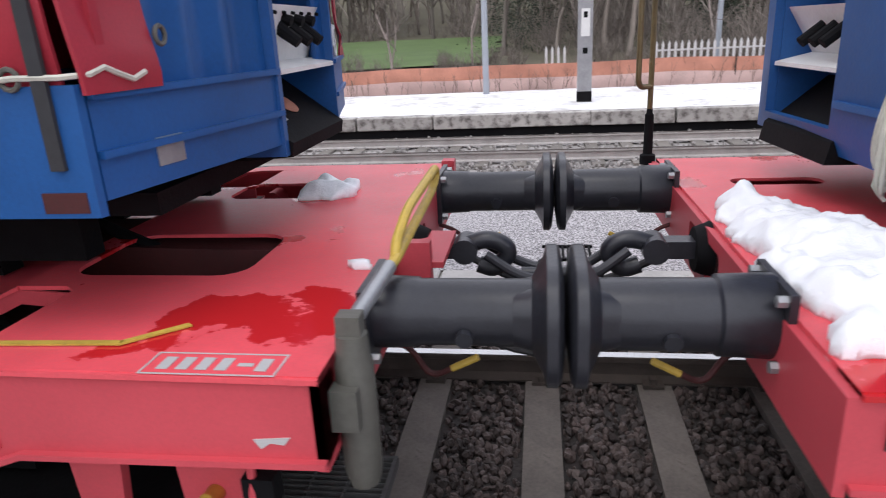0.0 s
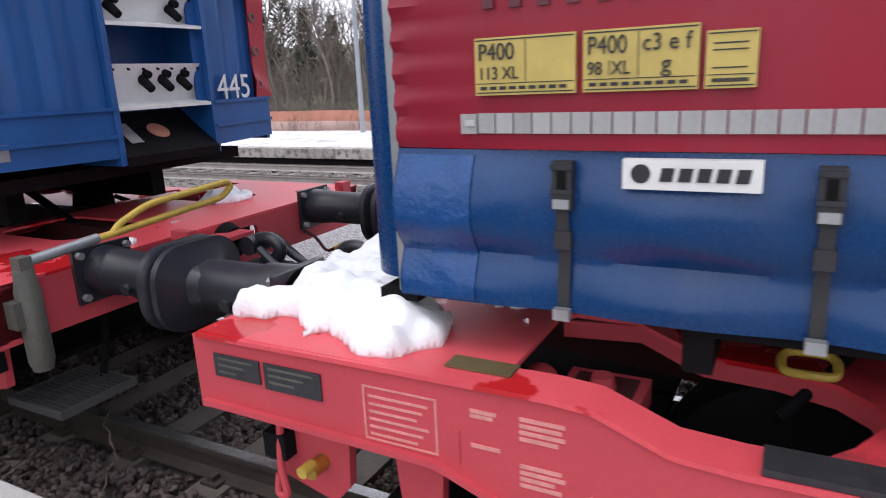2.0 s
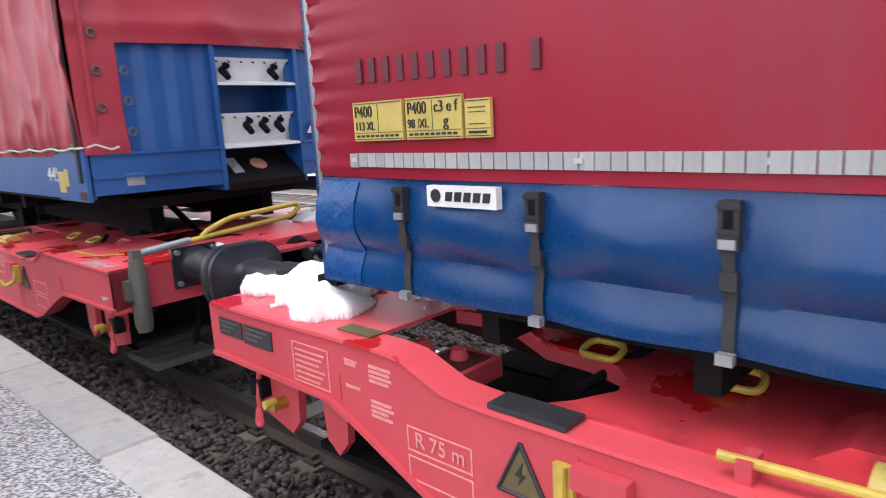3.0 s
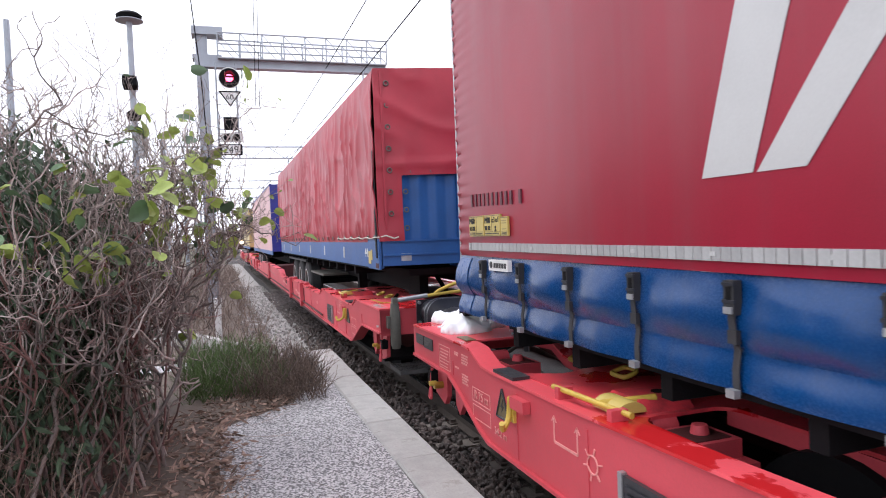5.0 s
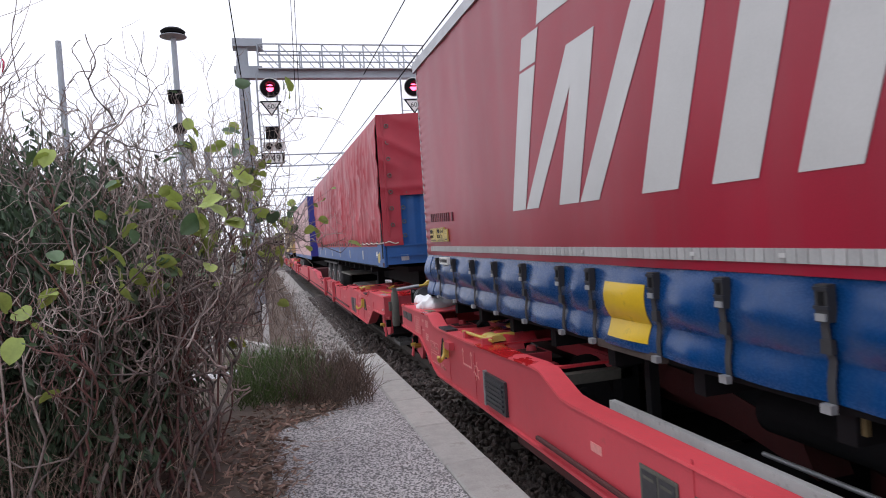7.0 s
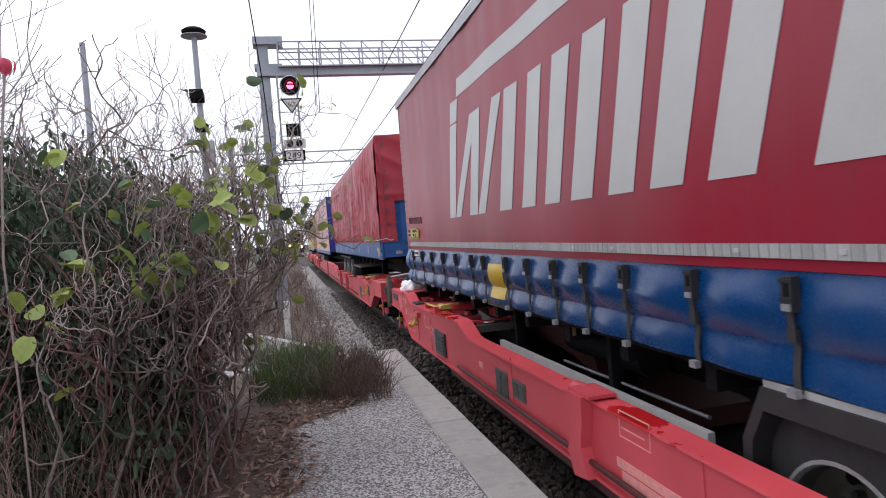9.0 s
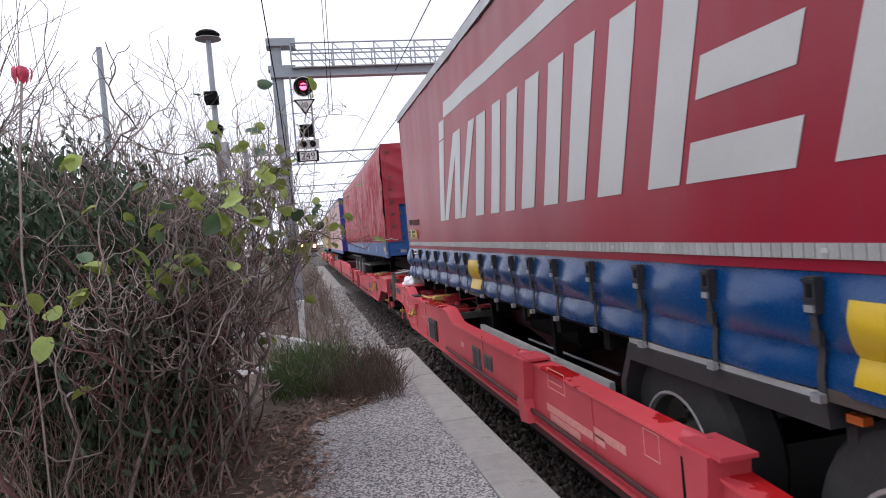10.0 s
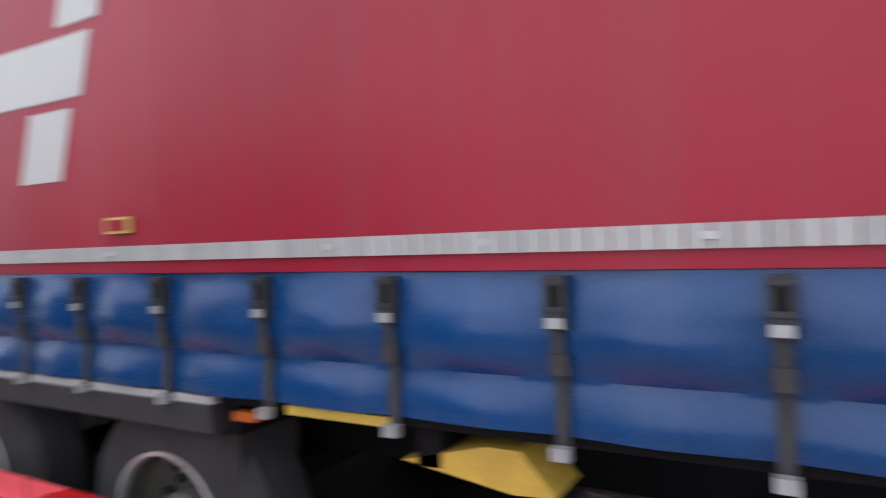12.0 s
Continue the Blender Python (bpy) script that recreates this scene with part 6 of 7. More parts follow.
    part("kingpin_plate", box(bmesh.new(), -3.6, -1.45, -0.9, 0.9, 1.36, 1.44), BLACK, t)
    part("mudguard", box(bmesh.new(), -12.8, -9.0, -1.24, -0.9, 1.33, 1.37), PLASTIC, t, bevel=0.01)
    part("landing_leg", box(bmesh.new(), -5.2, -5.05, -0.8, -0.66, 0.95, 1.4), BLACK, t)
    part("spare_rack", box(bmesh.new(), -8.4, -6.6, -1.2, -0.7, 1.12, 1.16), GREY_PAINT, t, bevel=0.01)
    # trestle that carries the kingpin
    s = ride(thing("kingpin_trestle", "black steel trestle holding the trailer on the wagon deck", "trestle"))
    for y in (-0.45, 0.45):
        part("trestle_leg", prism(bmesh.new(), [(-2.9, 0.985), (-2.5, 0.985), (-2.55, 1.36), (-2.8, 1.36)], y - 0.06, y + 0.06), BLACK, s, bevel=0.01)
    part("trestle_beam", box(bmesh.new(), -2.85, -2.5, -0.6, 0.6, 1.26, 1.36), BLACK, s, bevel=0.015)
    part("trestle_brace", rod(bmesh.new(), (-1.9, -0.2, 0.985), (-2.6, -0.2, 1.3), 0.03), BLACK, s)
    return t


def box_trailer(x0, x1, front, side, label):
    t = ride(thing("box_trailer", label, "semi-trailer", "semi-trailers"))
    part("body_side", box(bmesh.new(), x1, x0 - 0.06, -1.26, 1.26, 1.45, 3.86), side, t, bevel=0.02)
    part("front_wall", box(bmesh.new(), x0 - 0.06, x0, -1.265, 1.265, 1.42, 3.9), front, t, bevel=0.02)
    part("front_emblem", prism(bmesh.new(), [(-0.0 + x0 - 0.3, 2.9), (x0 - 0.08, 2.9), (x0 - 0.08, 3.3)], -1.268, -1.258), WHITE_PRINT, t)
    part("roof_edge", box(bmesh.new(), x1, x0, -1.275, -1.2, 3.86, 3.92), PURPLE, t)
    part("side_rail", box(bmesh.new(), x1, x0, -1.268, -1.24, 1.30, 1.45), BLUE_STEEL, t)
    running_gear(t, (x0 - 8.2, x0 - 9.5, x0 - 10.8), x1, x0 - 0.5, 1.30)
    return t


curtain_trailer()
tarp_trailer()
box_trailer(-18.6, -32.2, PURPLE, PINK, "pale pink semi-trailer with violet front on the wagon ahead")
box_trailer(-38.0, -51.4, OCHRE, OCHRE, "ochre semi-trailer far down the train")


# ---- vegetation ----
class Twigs:
    """Collects thin tapered branches as three-sided tubes."""

    def __init__(self):
        self.v, self.f = [], []

    def limb(self, pts, r0, r1, n=3):
        o = len(self.v)
        for i, p in enumerate(pts):
            a, b = pts[max(0, i - 1)], pts[min(len(pts) - 1, i + 1)]
            d = (b - a).normalized()
            u = d.orthogonal().normalized()
            w = d.cross(u)
            r = r0 + (r1 - r0) * i / (len(pts) - 1)
            for k in range(n):
                g = 2 * math.pi * k / n
                self.v.append(p + r * (math.cos(g) * u + math.sin(g) * w))
        for i in range(len(pts) - 1):
            for k in range(n):
                q = (k + 1) % n
                self.f.append((o + i * n + k, o + i * n + q, o + (i + 1) * n + q, o + (i + 1) * n + k))

    def grow(self, rng, p, d, length, r, depth, bend=0.35, spread=0.8, steps=4, up=0.1, fork=(2, 4), shrink=(0.5, 0.75), tips=None, n=3):
        pts = [p.copy()]
        for _ in range(steps):
            d = (d + Vector((rng.gauss(0, bend), rng.gauss(0, bend), rng.gauss(0, bend) + up)) * 0.5).normalized()
            pts.append(pts[-1] + d * (length / steps))
        self.limb(pts, r, r * 0.62, n)
        if depth == 0:
            if tips is not None:
                tips.append((pts[-1], d))
            return
        for _ in range(rng.randint(*fork)):
            i = rng.randint(max(1, steps // 2), steps)
            e = (d + Vector((rng.gauss(0, spread), rng.gauss(0, spread), rng.gauss(0, spread * 0.7) + up))).normalized()
            self.grow(rng, pts[i], e, length * rng.uniform(*shrink), r * 0.62, depth - 1, bend, spread, max(2, steps - 1), up, fork, shrink, tips, n)

    def arrays(self):
        return np.array([tuple(v) for v in self.v]), np.array(self.f)


def quads_mesh(name, v, f, material, parent=None, label=""):
    me = bpy.data.meshes.new(name)
    me.vertices.add(len(v))
    me.vertices.foreach_set("co", np.asarray(v, dtype=np.float32).ravel())
    me.loops.add(f.size)
    me.loops.foreach_set("vertex_index", f.astype(np.int32).ravel())
    me.polygons.add(len(f))
    me.polygons.foreach_set("loop_start", np.arange(0, f.size, f.shape[1], dtype=np.int32))
    me.update(calc_edges=True)
    me.validate()
    return link(name, me, material, parent, label)


def scatter(protos, spots):
    """Joins moved copies of (verts, faces) arrays."""
    vs, fs, o = [], [], 0
    for k, (x, y, z, s, rz, sz) in spots:
        v, f = protos[k]
        c, q = math.cos(rz), math.sin(rz)
        w = np.stack([(v[:, 0] * c - v[:, 1] * q) * s + x, (v[:, 0] * q + v[:, 1] * c) * s + y, v[:, 2] * s * sz + z], 1)
        vs.append(w)
        fs.append(f + o)
        o += len(v)
    return np.concatenate(vs), np.concatenate(fs)


def leaf_quads(rng, p, d, length, width):
    """One folded leaf of four quads: vertices and faces."""
    d = d.normalized()
    side = d.cross(Vector((rng.gauss(0, 1), rng.gauss(0, 1), rng.gauss(0, 1)))).normalized()
    nrm = side.cross(d)
    rows = []
    for s, w in ((0.0, 0.12), (0.35, 0.95), (0.72, 0.7), (1.0, 0.05)):
        c = p + d * (length * s) - nrm * (0.12 * length * s * s)
        rows.append([c - side * width * w * 0.5 + nrm * 0.12 * width, c, c + side * width * w * 0.5 + nrm * 0.12 * width])
    v = [q for r in rows for q in r]
    f = [(3 * i + j, 3 * i + j + 1, 3 * i + j + 4, 3 * i + j + 3) for i in range(3) for j in range(2)]
    return v, f


def build_woods():
    rng = random.Random(21)
    protos = []
    for k in range(7):
        t = Twigs()
        t.grow(rng, Vector((0, 0, 0)), Vector((rng.gauss(0, 0.08), rng.gauss(0, 0.08), 1)), 2.6, 0.11, 4, 0.22, 0.55, 4, 0.25, (3, 4), (0.55, 0.8))
        protos.append(t.arrays())
    scrub = []
    for k in range(5):
        t = Twigs()
        for _ in range(7):
            t.grow(rng, Vector((rng.gauss(0, 0.3), rng.gauss(0, 0.3), 0)), Vector((rng.gauss(0, 0.4), rng.gauss(0, 0.4), 1)), 1.0, 0.022, 2, 0.3, 0.6, 3, 0.2, (3, 5), (0.5, 0.8))
        scrub.append(t.arrays())
    spots = []
    for _ in range(700):
        x, y = rng.uniform(-100, 24), rng.uniform(32, 72)
        if -26 < x < 0 and y < 53 and rng.random() < 0.85:
            continue
        z = ground_height(x, y)
        spots.append((rng.randrange(7), (x, y, z - 0.1, rng.uniform(1.0, 1.8) if x > -33 else rng.uniform(0.4, 0.8), rng.uniform(0, 6.28), rng.uniform(0.9, 1.2))))
    v, f = scatter(protos, spots)
    tagged(quads_mesh("woods", v, f, TWIG), "bare grey-brown winter woods on the slope", "woods", kind="stuff")
    spots = []
    for _ in range(950):
        x, y = rng.uniform(-75, 20), rng.choice((rng.uniform(17, 30), rng.uniform(28, 60)))
        if -26 < x < -2 and 33 < y < 52:
            continue
        s = rng.uniform(0.3, 0.7) if -32 < x < 6 and y < 33 else rng.uniform(0.6, 1.5)
        spots.append((rng.randrange(5), (x, y, ground_height(x, y) - 0.05, s, rng.uniform(0, 6.28), 1.0)))
    v, f = scatter(scrub, spots)
    tagged(quads_mesh("scrub", v, f, TWIG), "brown leafless scrub behind the far platform", "scrub", kind="stuff")
    # a few single bare trees and dark conifers
    for x, y, s in ((-6.5, 27, 1.0), (1.8, 26, 1.15), (-3.2, 30, 0.9), (-10.5, 29, 1.0), (-14.0, 33, 1.2), (7.5, 28, 1.1)):
        tree = thing("bare_tree", "slender leafless tree behind the far platform", "tree", "bare trees")
        tw = Twigs()
        tw.grow(rng, Vector((0, 0, 0)), Vector((0.03, 0, 1)), 2.2, 0.07, 1, 0.12, 0.5, 5, 0.3, (2, 3), (0.6, 0.8), n=5)
        v, f = tw.arrays()
        quads_mesh("trunk", v, f, BARK, tree)
        tw = Twigs()
        for _ in range(9):
            tw.grow(rng, Vector((rng.gauss(0.1, 0.1), rng.gauss(0, 0.1), rng.uniform(1.0, 2.6))), Vector((rng.gauss(0, 0.6), rng.gauss(0, 0.6), 0.8)), 1.2, 0.025, 2, 0.25, 0.5, 3, 0.2, (3, 4), (0.5, 0.8))
        v, f = tw.arrays()
        quads_mesh("crown", v, f, TWIG, tree)
        tree.matrix_world = pose(x, y, ground_height(x, y) - 0.05, 0, 0, rng.uniform(0, 360)) @ Matrix.Scale(s, 4)
    for x, y, h in ((-58, 52, 8.5), (-55.5, 50, 7.5), (-51, 53, 10.5), (-49.4, 51, 9.0), (-47, 52, 11.5), (-45, 53, 8.0), (-61, 55, 8.0), (-43.0, 55, 7.0)):
        tree = thing("cypress", "tall dark conifer above the bare woods", "tree", "conifers")
        part("trunk", rod(bmesh.new(), (0, 0, 0), (0, 0, h), 0.14, 0.02, 8), BARK, tree)
        vs, fs = [], []
        for _ in range(1500):
            q = rng.random() ** 0.8
            z = 0.8 + q * (h - 0.8)
            rad = (0.16 * h * (1 - q) ** 0.8 + 0.05) * rng.uniform(0.3, 1.1)
            a = rng.uniform(0, 6.28)
            v, f = leaf_quads(rng, Vector((rad * math.cos(a), rad * math.sin(a), z)), Vector((math.cos(a), math.sin(a), 0.9)), 0.5, 0.12)
            o = len(vs)
            vs += v
            fs += [tuple(i + o for i in g) for g in f]
        raw("crown", vs, fs, NEEDLE, tree)
        tree.location = (x, y, ground_height(x, y) - 0.1)
    for x, y, s in ((-1.0, 41, 2.6), (10.0, 38, 1.6), (-22, 40, 1.6)):
        ivy = thing("ivy_thicket", "dark evergreen thicket among bare trees", "shrub", "evergreen thickets")
        vs, fs = [], []
        for _ in range(3600):
            d = Vector((rng.gauss(0, 1), rng.gauss(0, 1), rng.gauss(0, 1)))
            p = Vector((d.x * 0.45 * s, d.y * 0.4 * s, s * (0.9 + 0.55 * d.z)))
            if p.z < 0:
                continue
            v, f = leaf_quads(rng, p, d, 0.14, 0.07)
            o = len(vs)
            vs += v
            fs += [tuple(i + o for i in g) for g in f]
        raw("foliage", vs, fs, NEEDLE, ivy)
        ivy.location = (x, y, ground_height(x, y))


def bed_edge(x):
    """Where the planting bed meets the asphalt."""
    q = min(1.0, max(0.0, (-6.05 - x) / 0.75))
    return -3.10 + 0.78 * q * q * (3 - 2 * q) - 0.12 * max(0.0, x + 4.3) + 0.10 * noise.noise((x * 2, 0, 4)) + 0.04 * noise.noise((x * 7, 0, 8))


def bush_front(x):
    """How far the shrub reaches towards the track at its foot."""
    return -3.42 - 0.42 * max(0.0, x + 4.9)


def clear_of_path(v, f):
    """Which twig faces stay over the bed: the trodden platform is kept clear of low growth."""
    c = v[f].mean(axis=1)
    foot = -3.30 - 0.42 * np.maximum(0, c[:, 0] + 4.9)
    reach = np.clip((c[:, 2] - 0.9) * 0.5, 0.0, 0.62)
    return (c[:, 2] > 0.26) & (c[:, 1] < foot + reach) & (c[:, 0] < -2.75)


def leaf_shapes(material, length, width):
    """Three broad cupped leaf blades to share."""
    shapes = []
    for k in range(3):
        verts, faces = [], []
        ln, wd = length * (1 + 0.12 * k), width * (1 + 0.10 * k)
        for i in range(8):
            s = i / 7
            w = wd * (math.sin(math.pi * min(1.0, 0.10 + s * 0.90)) ** 0.6) * 0.5
            for q in (-1, -0.5, 0, 0.5, 1):
                verts.append((s * ln, q * w, abs(q) * w * 0.30 - 0.22 * ln * s * s + 0.006 * noise.noise((s * 6, q * 3, k))))
        for i in range(7):
            for j in range(4):
                faces.append((i * 5 + j, i * 5 + j + 1, (i + 1) * 5 + j + 1, (i + 1) * 5 + j))
        me = bpy.data.meshes.new("leaf")
        me.from_pydata(verts, [], faces)
        me.materials.append(material)
        me.shade_smooth()
        shapes.append(me)
    return shapes


def build_hedge():
    """Dark evergreen foliage standing behind the bare shrub."""
    rng = random.Random(71)
    hedge = thing("evergreen_hedge", "dark drooping evergreen shrub behind the bare stems", "shrub")
    tw = Twigs()
    for k in range(70):
        x, y = rng.uniform(-7.4, -4.2), rng.uniform(-6.3, -4.2)
        tw.grow(rng, Vector((x, y, 0.24)), Vector((rng.gauss(0, 0.15), rng.gauss(0, 0.15), 1)), rng.uniform(1.3, 1.9), 0.016, 2, 0.3, 0.6, 6, 0.2, (3, 4), (0.35, 0.55), None, 4)
    v, f = tw.arrays()
    quads_mesh("branch_frame", v, f, BARK, hedge)
    vs, fs = [], []
    for c in range(1250):
        x, y = rng.uniform(-7.4, -3.9), rng.uniform(-6.4, -3.85)
        if y > bush_front(x) - 0.1 or (y > bush_front(x) - 0.45 and rng.random() < 0.35):
            continue
        top = 2.38 + 0.35 * noise.noise((x * 1.1, y * 1.1, 6.0)) + (0.22 if y < -4.7 else 0.0)
        z = 0.35 + (top - 0.35) * rng.random() ** 0.75
        if noise.noise((x * 1.5, y * 1.5, z * 1.4)) < -0.22:
            continue
        for _ in range(56):
            p = Vector((rng.gauss(x, 0.12), rng.gauss(y, 0.12), rng.gauss(z, 0.15)))
            if p.z < 0.3:
                continue
            v, f = leaf_quads(rng, p, Vector((rng.gauss(0, 0.5), rng.gauss(0.1, 0.5), -0.75)), rng.uniform(0.06, 0.11), rng.uniform(0.02, 0.035))
            o = len(vs)
            vs += v
            fs += [tuple(i + o for i in g) for g in f]
    tagged(raw("evergreen_foliage", vs, fs, LEAF_DARK, hedge), "dark drooping evergreen leaves", kind="stuff")


def build_bush():
    """The big tangled shrub that overhangs the platform, a rose and dry stalks at its foot."""
    rng = random.Random(33)
    bush = thing("tangled_shrub", "tall tangled shrub with bare stems and few yellowing leaves", "shrub")
    tips = []
    # crooked grey-brown stems that fork again and again
    tw = Twigs()
    for k in range(54):
        x = rng.uniform(-6.1, -3.45)
        y = bush_front(x) - 0.10 - abs(rng.gauss(0, 0.42))
        thick = rng.uniform(0.014, 0.019) if k % 6 == 0 else rng.uniform(0.0085, 0.0125)
        tw.grow(rng, Vector((x, y, 0.24)), Vector((rng.gauss(0, 0.2), rng.gauss(0.0, 0.2), 1.0)), rng.uniform(1.6, 2.25), thick, 3, 0.66, 1.15, 15, 0.28, (3, 6), (0.34, 0.56), tips, 4)
    v, f = tw.arrays()
    quads_mesh("stem_tangle", v, f[clear_of_path(v, f)], BARK, bush, "grey-brown crooked stems")
    # reddish canes between them
    tw = Twigs()
    for k in range(30):
        x = rng.uniform(-5.8, -3.2)
        y = bush_front(x) - 0.1 - abs(rng.gauss(0, 0.4))
        tw.grow(rng, Vector((x, y, 0.24)), Vector((rng.gauss(0, 0.2), rng.gauss(0, 0.2), 1.0)), rng.uniform(1.5, 2.1), rng.uniform(0.007, 0.012), 2, 0.5, 0.9, 14, 0.2, (4, 8), (0.16, 0.34), tips, 4)
    v, f = tw.arrays()
    quads_mesh("cane_growth", v, f[clear_of_path(v, f)], CANE, bush, "reddish thorny canes")
    # thin kinked sprays that stand out of the crown
    high = [(p, d) for p, d in tips if p.z > 2.0 and p.x < -2.95 and p.y < bush_front(p.x) + 0.25]
    rng.shuffle(high)
    tw = Twigs()
    for p, d in high[:120]:
        tw.grow(rng, p, Vector((rng.gauss(0, 0.35), rng.gauss(0.05, 0.35), 1.0)), rng.uniform(0.22, 0.62), 0.0042, 2, 0.5, 0.8, 6, 0.3, (1, 3), (0.3, 0.6), tips, 4)
    v, f = tw.arrays()
    quads_mesh("crown_spray", v, f[clear_of_path(v, f)], BARK, bush, "thin kinked twigs above the crown")
    # two long branches that hang out over the platform's edge
    over = []
    tw = Twigs()
    for pts, r in (([(-5.3, -3.5, 1.2), (-5.35, -3.38, 1.9), (-5.45, -3.18, 2.45), (-5.5, -3.0, 2.72), (-5.5, -2.78, 2.98), (-5.55, -2.62, 2.95)], 0.009),
                   ([(-4.7, -3.5, 1.1), (-4.75, -3.35, 1.6), (-4.8, -3.15, 1.9), (-4.85, -2.95, 2.0), (-4.9, -2.72, 1.90), (-4.9, -2.60, 1.80)], 0.009),
                   ([(-5.0, -3.45, 1.2), (-5.1, -3.28, 1.55), (-5.2, -3.05, 1.75), (-5.3, -2.86, 1.98), (-5.3, -2.78, 2.2)], 0.008)):
        line = [p + Vector((rng.gauss(0, 0.015), rng.gauss(0, 0.015), rng.gauss(0, 0.015))) for p in rounded(pts, 0.2, 4)]
        tw.limb(line, r, 0.003, 5)
        for i in range(6, len(line)):
            for _ in range(2):
                tw.grow(rng, line[i], Vector((rng.gauss(-0.2, 0.5), rng.gauss(0.15, 0.5), rng.gauss(0.25, 0.5))), rng.uniform(0.12, 0.34), 0.003, 1, 0.5, 0.8, 4, 0.05, (1, 2), (0.4, 0.7), over, 4)
    v, f = tw.arrays()
    quads_mesh("overhanging_branch", v, f, BARK, bush, "thin crooked branches reaching out over the platform")
    # fine straight dead shoots in a thicket at the front
    tw = Twigs()
    for k in range(80):
        x = rng.uniform(-4.4, -3.3)
        y = bush_front(x) - rng.uniform(0.1, 0.9)
        tw.grow(rng, Vector((x, y, 0.25)), Vector((rng.gauss(0, 0.35), rng.gauss(0.0, 0.35), 1.0)), rng.uniform(0.45, 0.85), 0.0042, 2, 0.28, 0.55, 4, 0.12, (2, 4), (0.35, 0.6))
    v, f = tw.arrays()
    quads_mesh("dead_growth", v, f[clear_of_path(v, f)], DEADWOOD, bush, "fine brown dead shoots")
    # single broad leaves on the outer tips, yellow-green and dull green
    blades = leaf_shapes(LEAF, 0.085, 0.070), leaf_shapes(LEAF_DULL, 0.080, 0.062)
    small = leaf_shapes(LEAF, 0.05, 0.04)

    def put(p, d, shapes, s):
        o = new("leaf", rng.choice(shapes))
        o.parent = bush
        o.matrix_local = Matrix.Translation(p) @ d.to_track_quat("X", "Z").to_matrix().to_4x4() @ pose(0, 0, 0, rng.uniform(-70, 70), rng.uniform(-30, 60), rng.uniform(-60, 60)) @ Matrix.Scale(s, 4)

    outer = [(p, d) for p, d in tips if 1.0 < p.z < 3.15 and bush_front(p.x) - 0.6 < p.y < bush_front(p.x) + 0.12 + min(0.5, 0.5 * max(0.0, p.z - 0.9)) and -5.9 < p.x < -2.9]
    outer = [q for q in outer if q[0].y > bush_front(q[0].x) - 0.2]
    rng.shuffle(outer)
    for p, d in outer[:150]:
        if p.z < 1.6 and rng.random() < 0.75:
            continue
        for _ in range(rng.choice((1, 1, 2, 3))):
            put(p + Vector((rng.gauss(0, 0.02), rng.gauss(0, 0.02), rng.gauss(0, 0.02))), d, blades[rng.random() < 0.3], rng.uniform(0.7, 1.3))
    for p, d in over:
        if rng.random() < 0.25:
            put(p, d, small if p.z > 2.2 else blades[0], rng.uniform(0.7, 1.15))
    # rose
    r = thing("rose", "single pink rose on a bare cane", "flower")
    bm = bmesh.new()
    for k in range(9):
        a, q = k * 2.4, 0.012 + 0.0028 * k
        c = Vector((q * math.cos(a), q * math.sin(a), 0.0))
        loft(bm, [[c + Vector((math.cos(a + g) * w * 0.8, math.sin(a + g) * w * 0.8, h)) for g in (-0.9, -0.3, 0.3, 0.9)] for h, w in ((-0.03, 0.008), (0.0, 0.024), (0.025, 0.026), (0.038, 0.018))], caps=False)
    part("petals", bm, ROSE, r, smooth=True)
    part("cane", tube(bmesh.new(), [(0, 0, -0.03), (0.04, -0.03, -0.4), (0.0, -0.08, -0.9), (-0.1, -0.1, -1.6), (-0.12, -0.1, -2.55)], 0.006, 6), BARK, r)
    r.location = (-3.5, -4.26, 2.83)
    # leafless tree whose branches reach in at the top
    t = thing("bare_tree", "thin bare branches of a tree beside the shrub", "tree", "bare trees")
    tw = Twigs()
    for k in range(4):
        tw.grow(rng, Vector((0, 0, 0)), Vector((rng.uniform(-0.3, 0.3), rng.uniform(-0.1, 0.16), 1)), 2.0, 0.013, 3, 0.16, 0.42, 5, 0.15, (3, 4), (0.55, 0.8), None, 4)
    v, f = tw.arrays()
    quads_mesh("branch_crown", v, f, BARK, t)
    t.location = (-5.6, -6.1, 0.25)
    # litter of dead leaves
    vs, fs = [], []
    for k in range(15000):
        x, y = rng.uniform(-8.6, -1.9), rng.uniform(-5.6, -2.5)
        if y > bed_edge(x) + abs(rng.gauss(0, 0.09)) or (x < -6.6 and y < -3.3):
            continue
        v, f = leaf_quads(rng, Vector((x, y, 0.262 + rng.random() * 0.035)), Vector((rng.gauss(0, 1), rng.gauss(0, 1), rng.gauss(0, 0.25))), rng.uniform(0.04, 0.11), rng.uniform(0.012, 0.034))
        o = len(vs)
        vs += v
        fs += [tuple(i + o for i in g) for g in f]
    tagged(raw("leaf_litter", vs, fs, LITTER), "brown dead leaves under the shrub", "leaf litter", kind="stuff")
    # broken twigs lying on the litter and the asphalt
    for x, y, a, ln in ((-5.6, -2.98, 62, 0.42), (-5.9, -2.92, 100, 0.35), (-4.7, -3.16, 40, 0.4), (-5.2, -3.25, 150, 0.45), (-4.2, -3.3, 20, 0.4), (-6.3, -2.85, 15, 0.3), (-4.9, -3.5, 100, 0.5)):
        tw = Twigs()
        tw.grow(rng, Vector((0, 0, 0.008)), Vector((1, 0, 0)), ln, 0.006, 1, 0.3, 0.45, 6, 0.0, (2, 4), (0.3, 0.5), None, 5)
        v, f = tw.arrays()
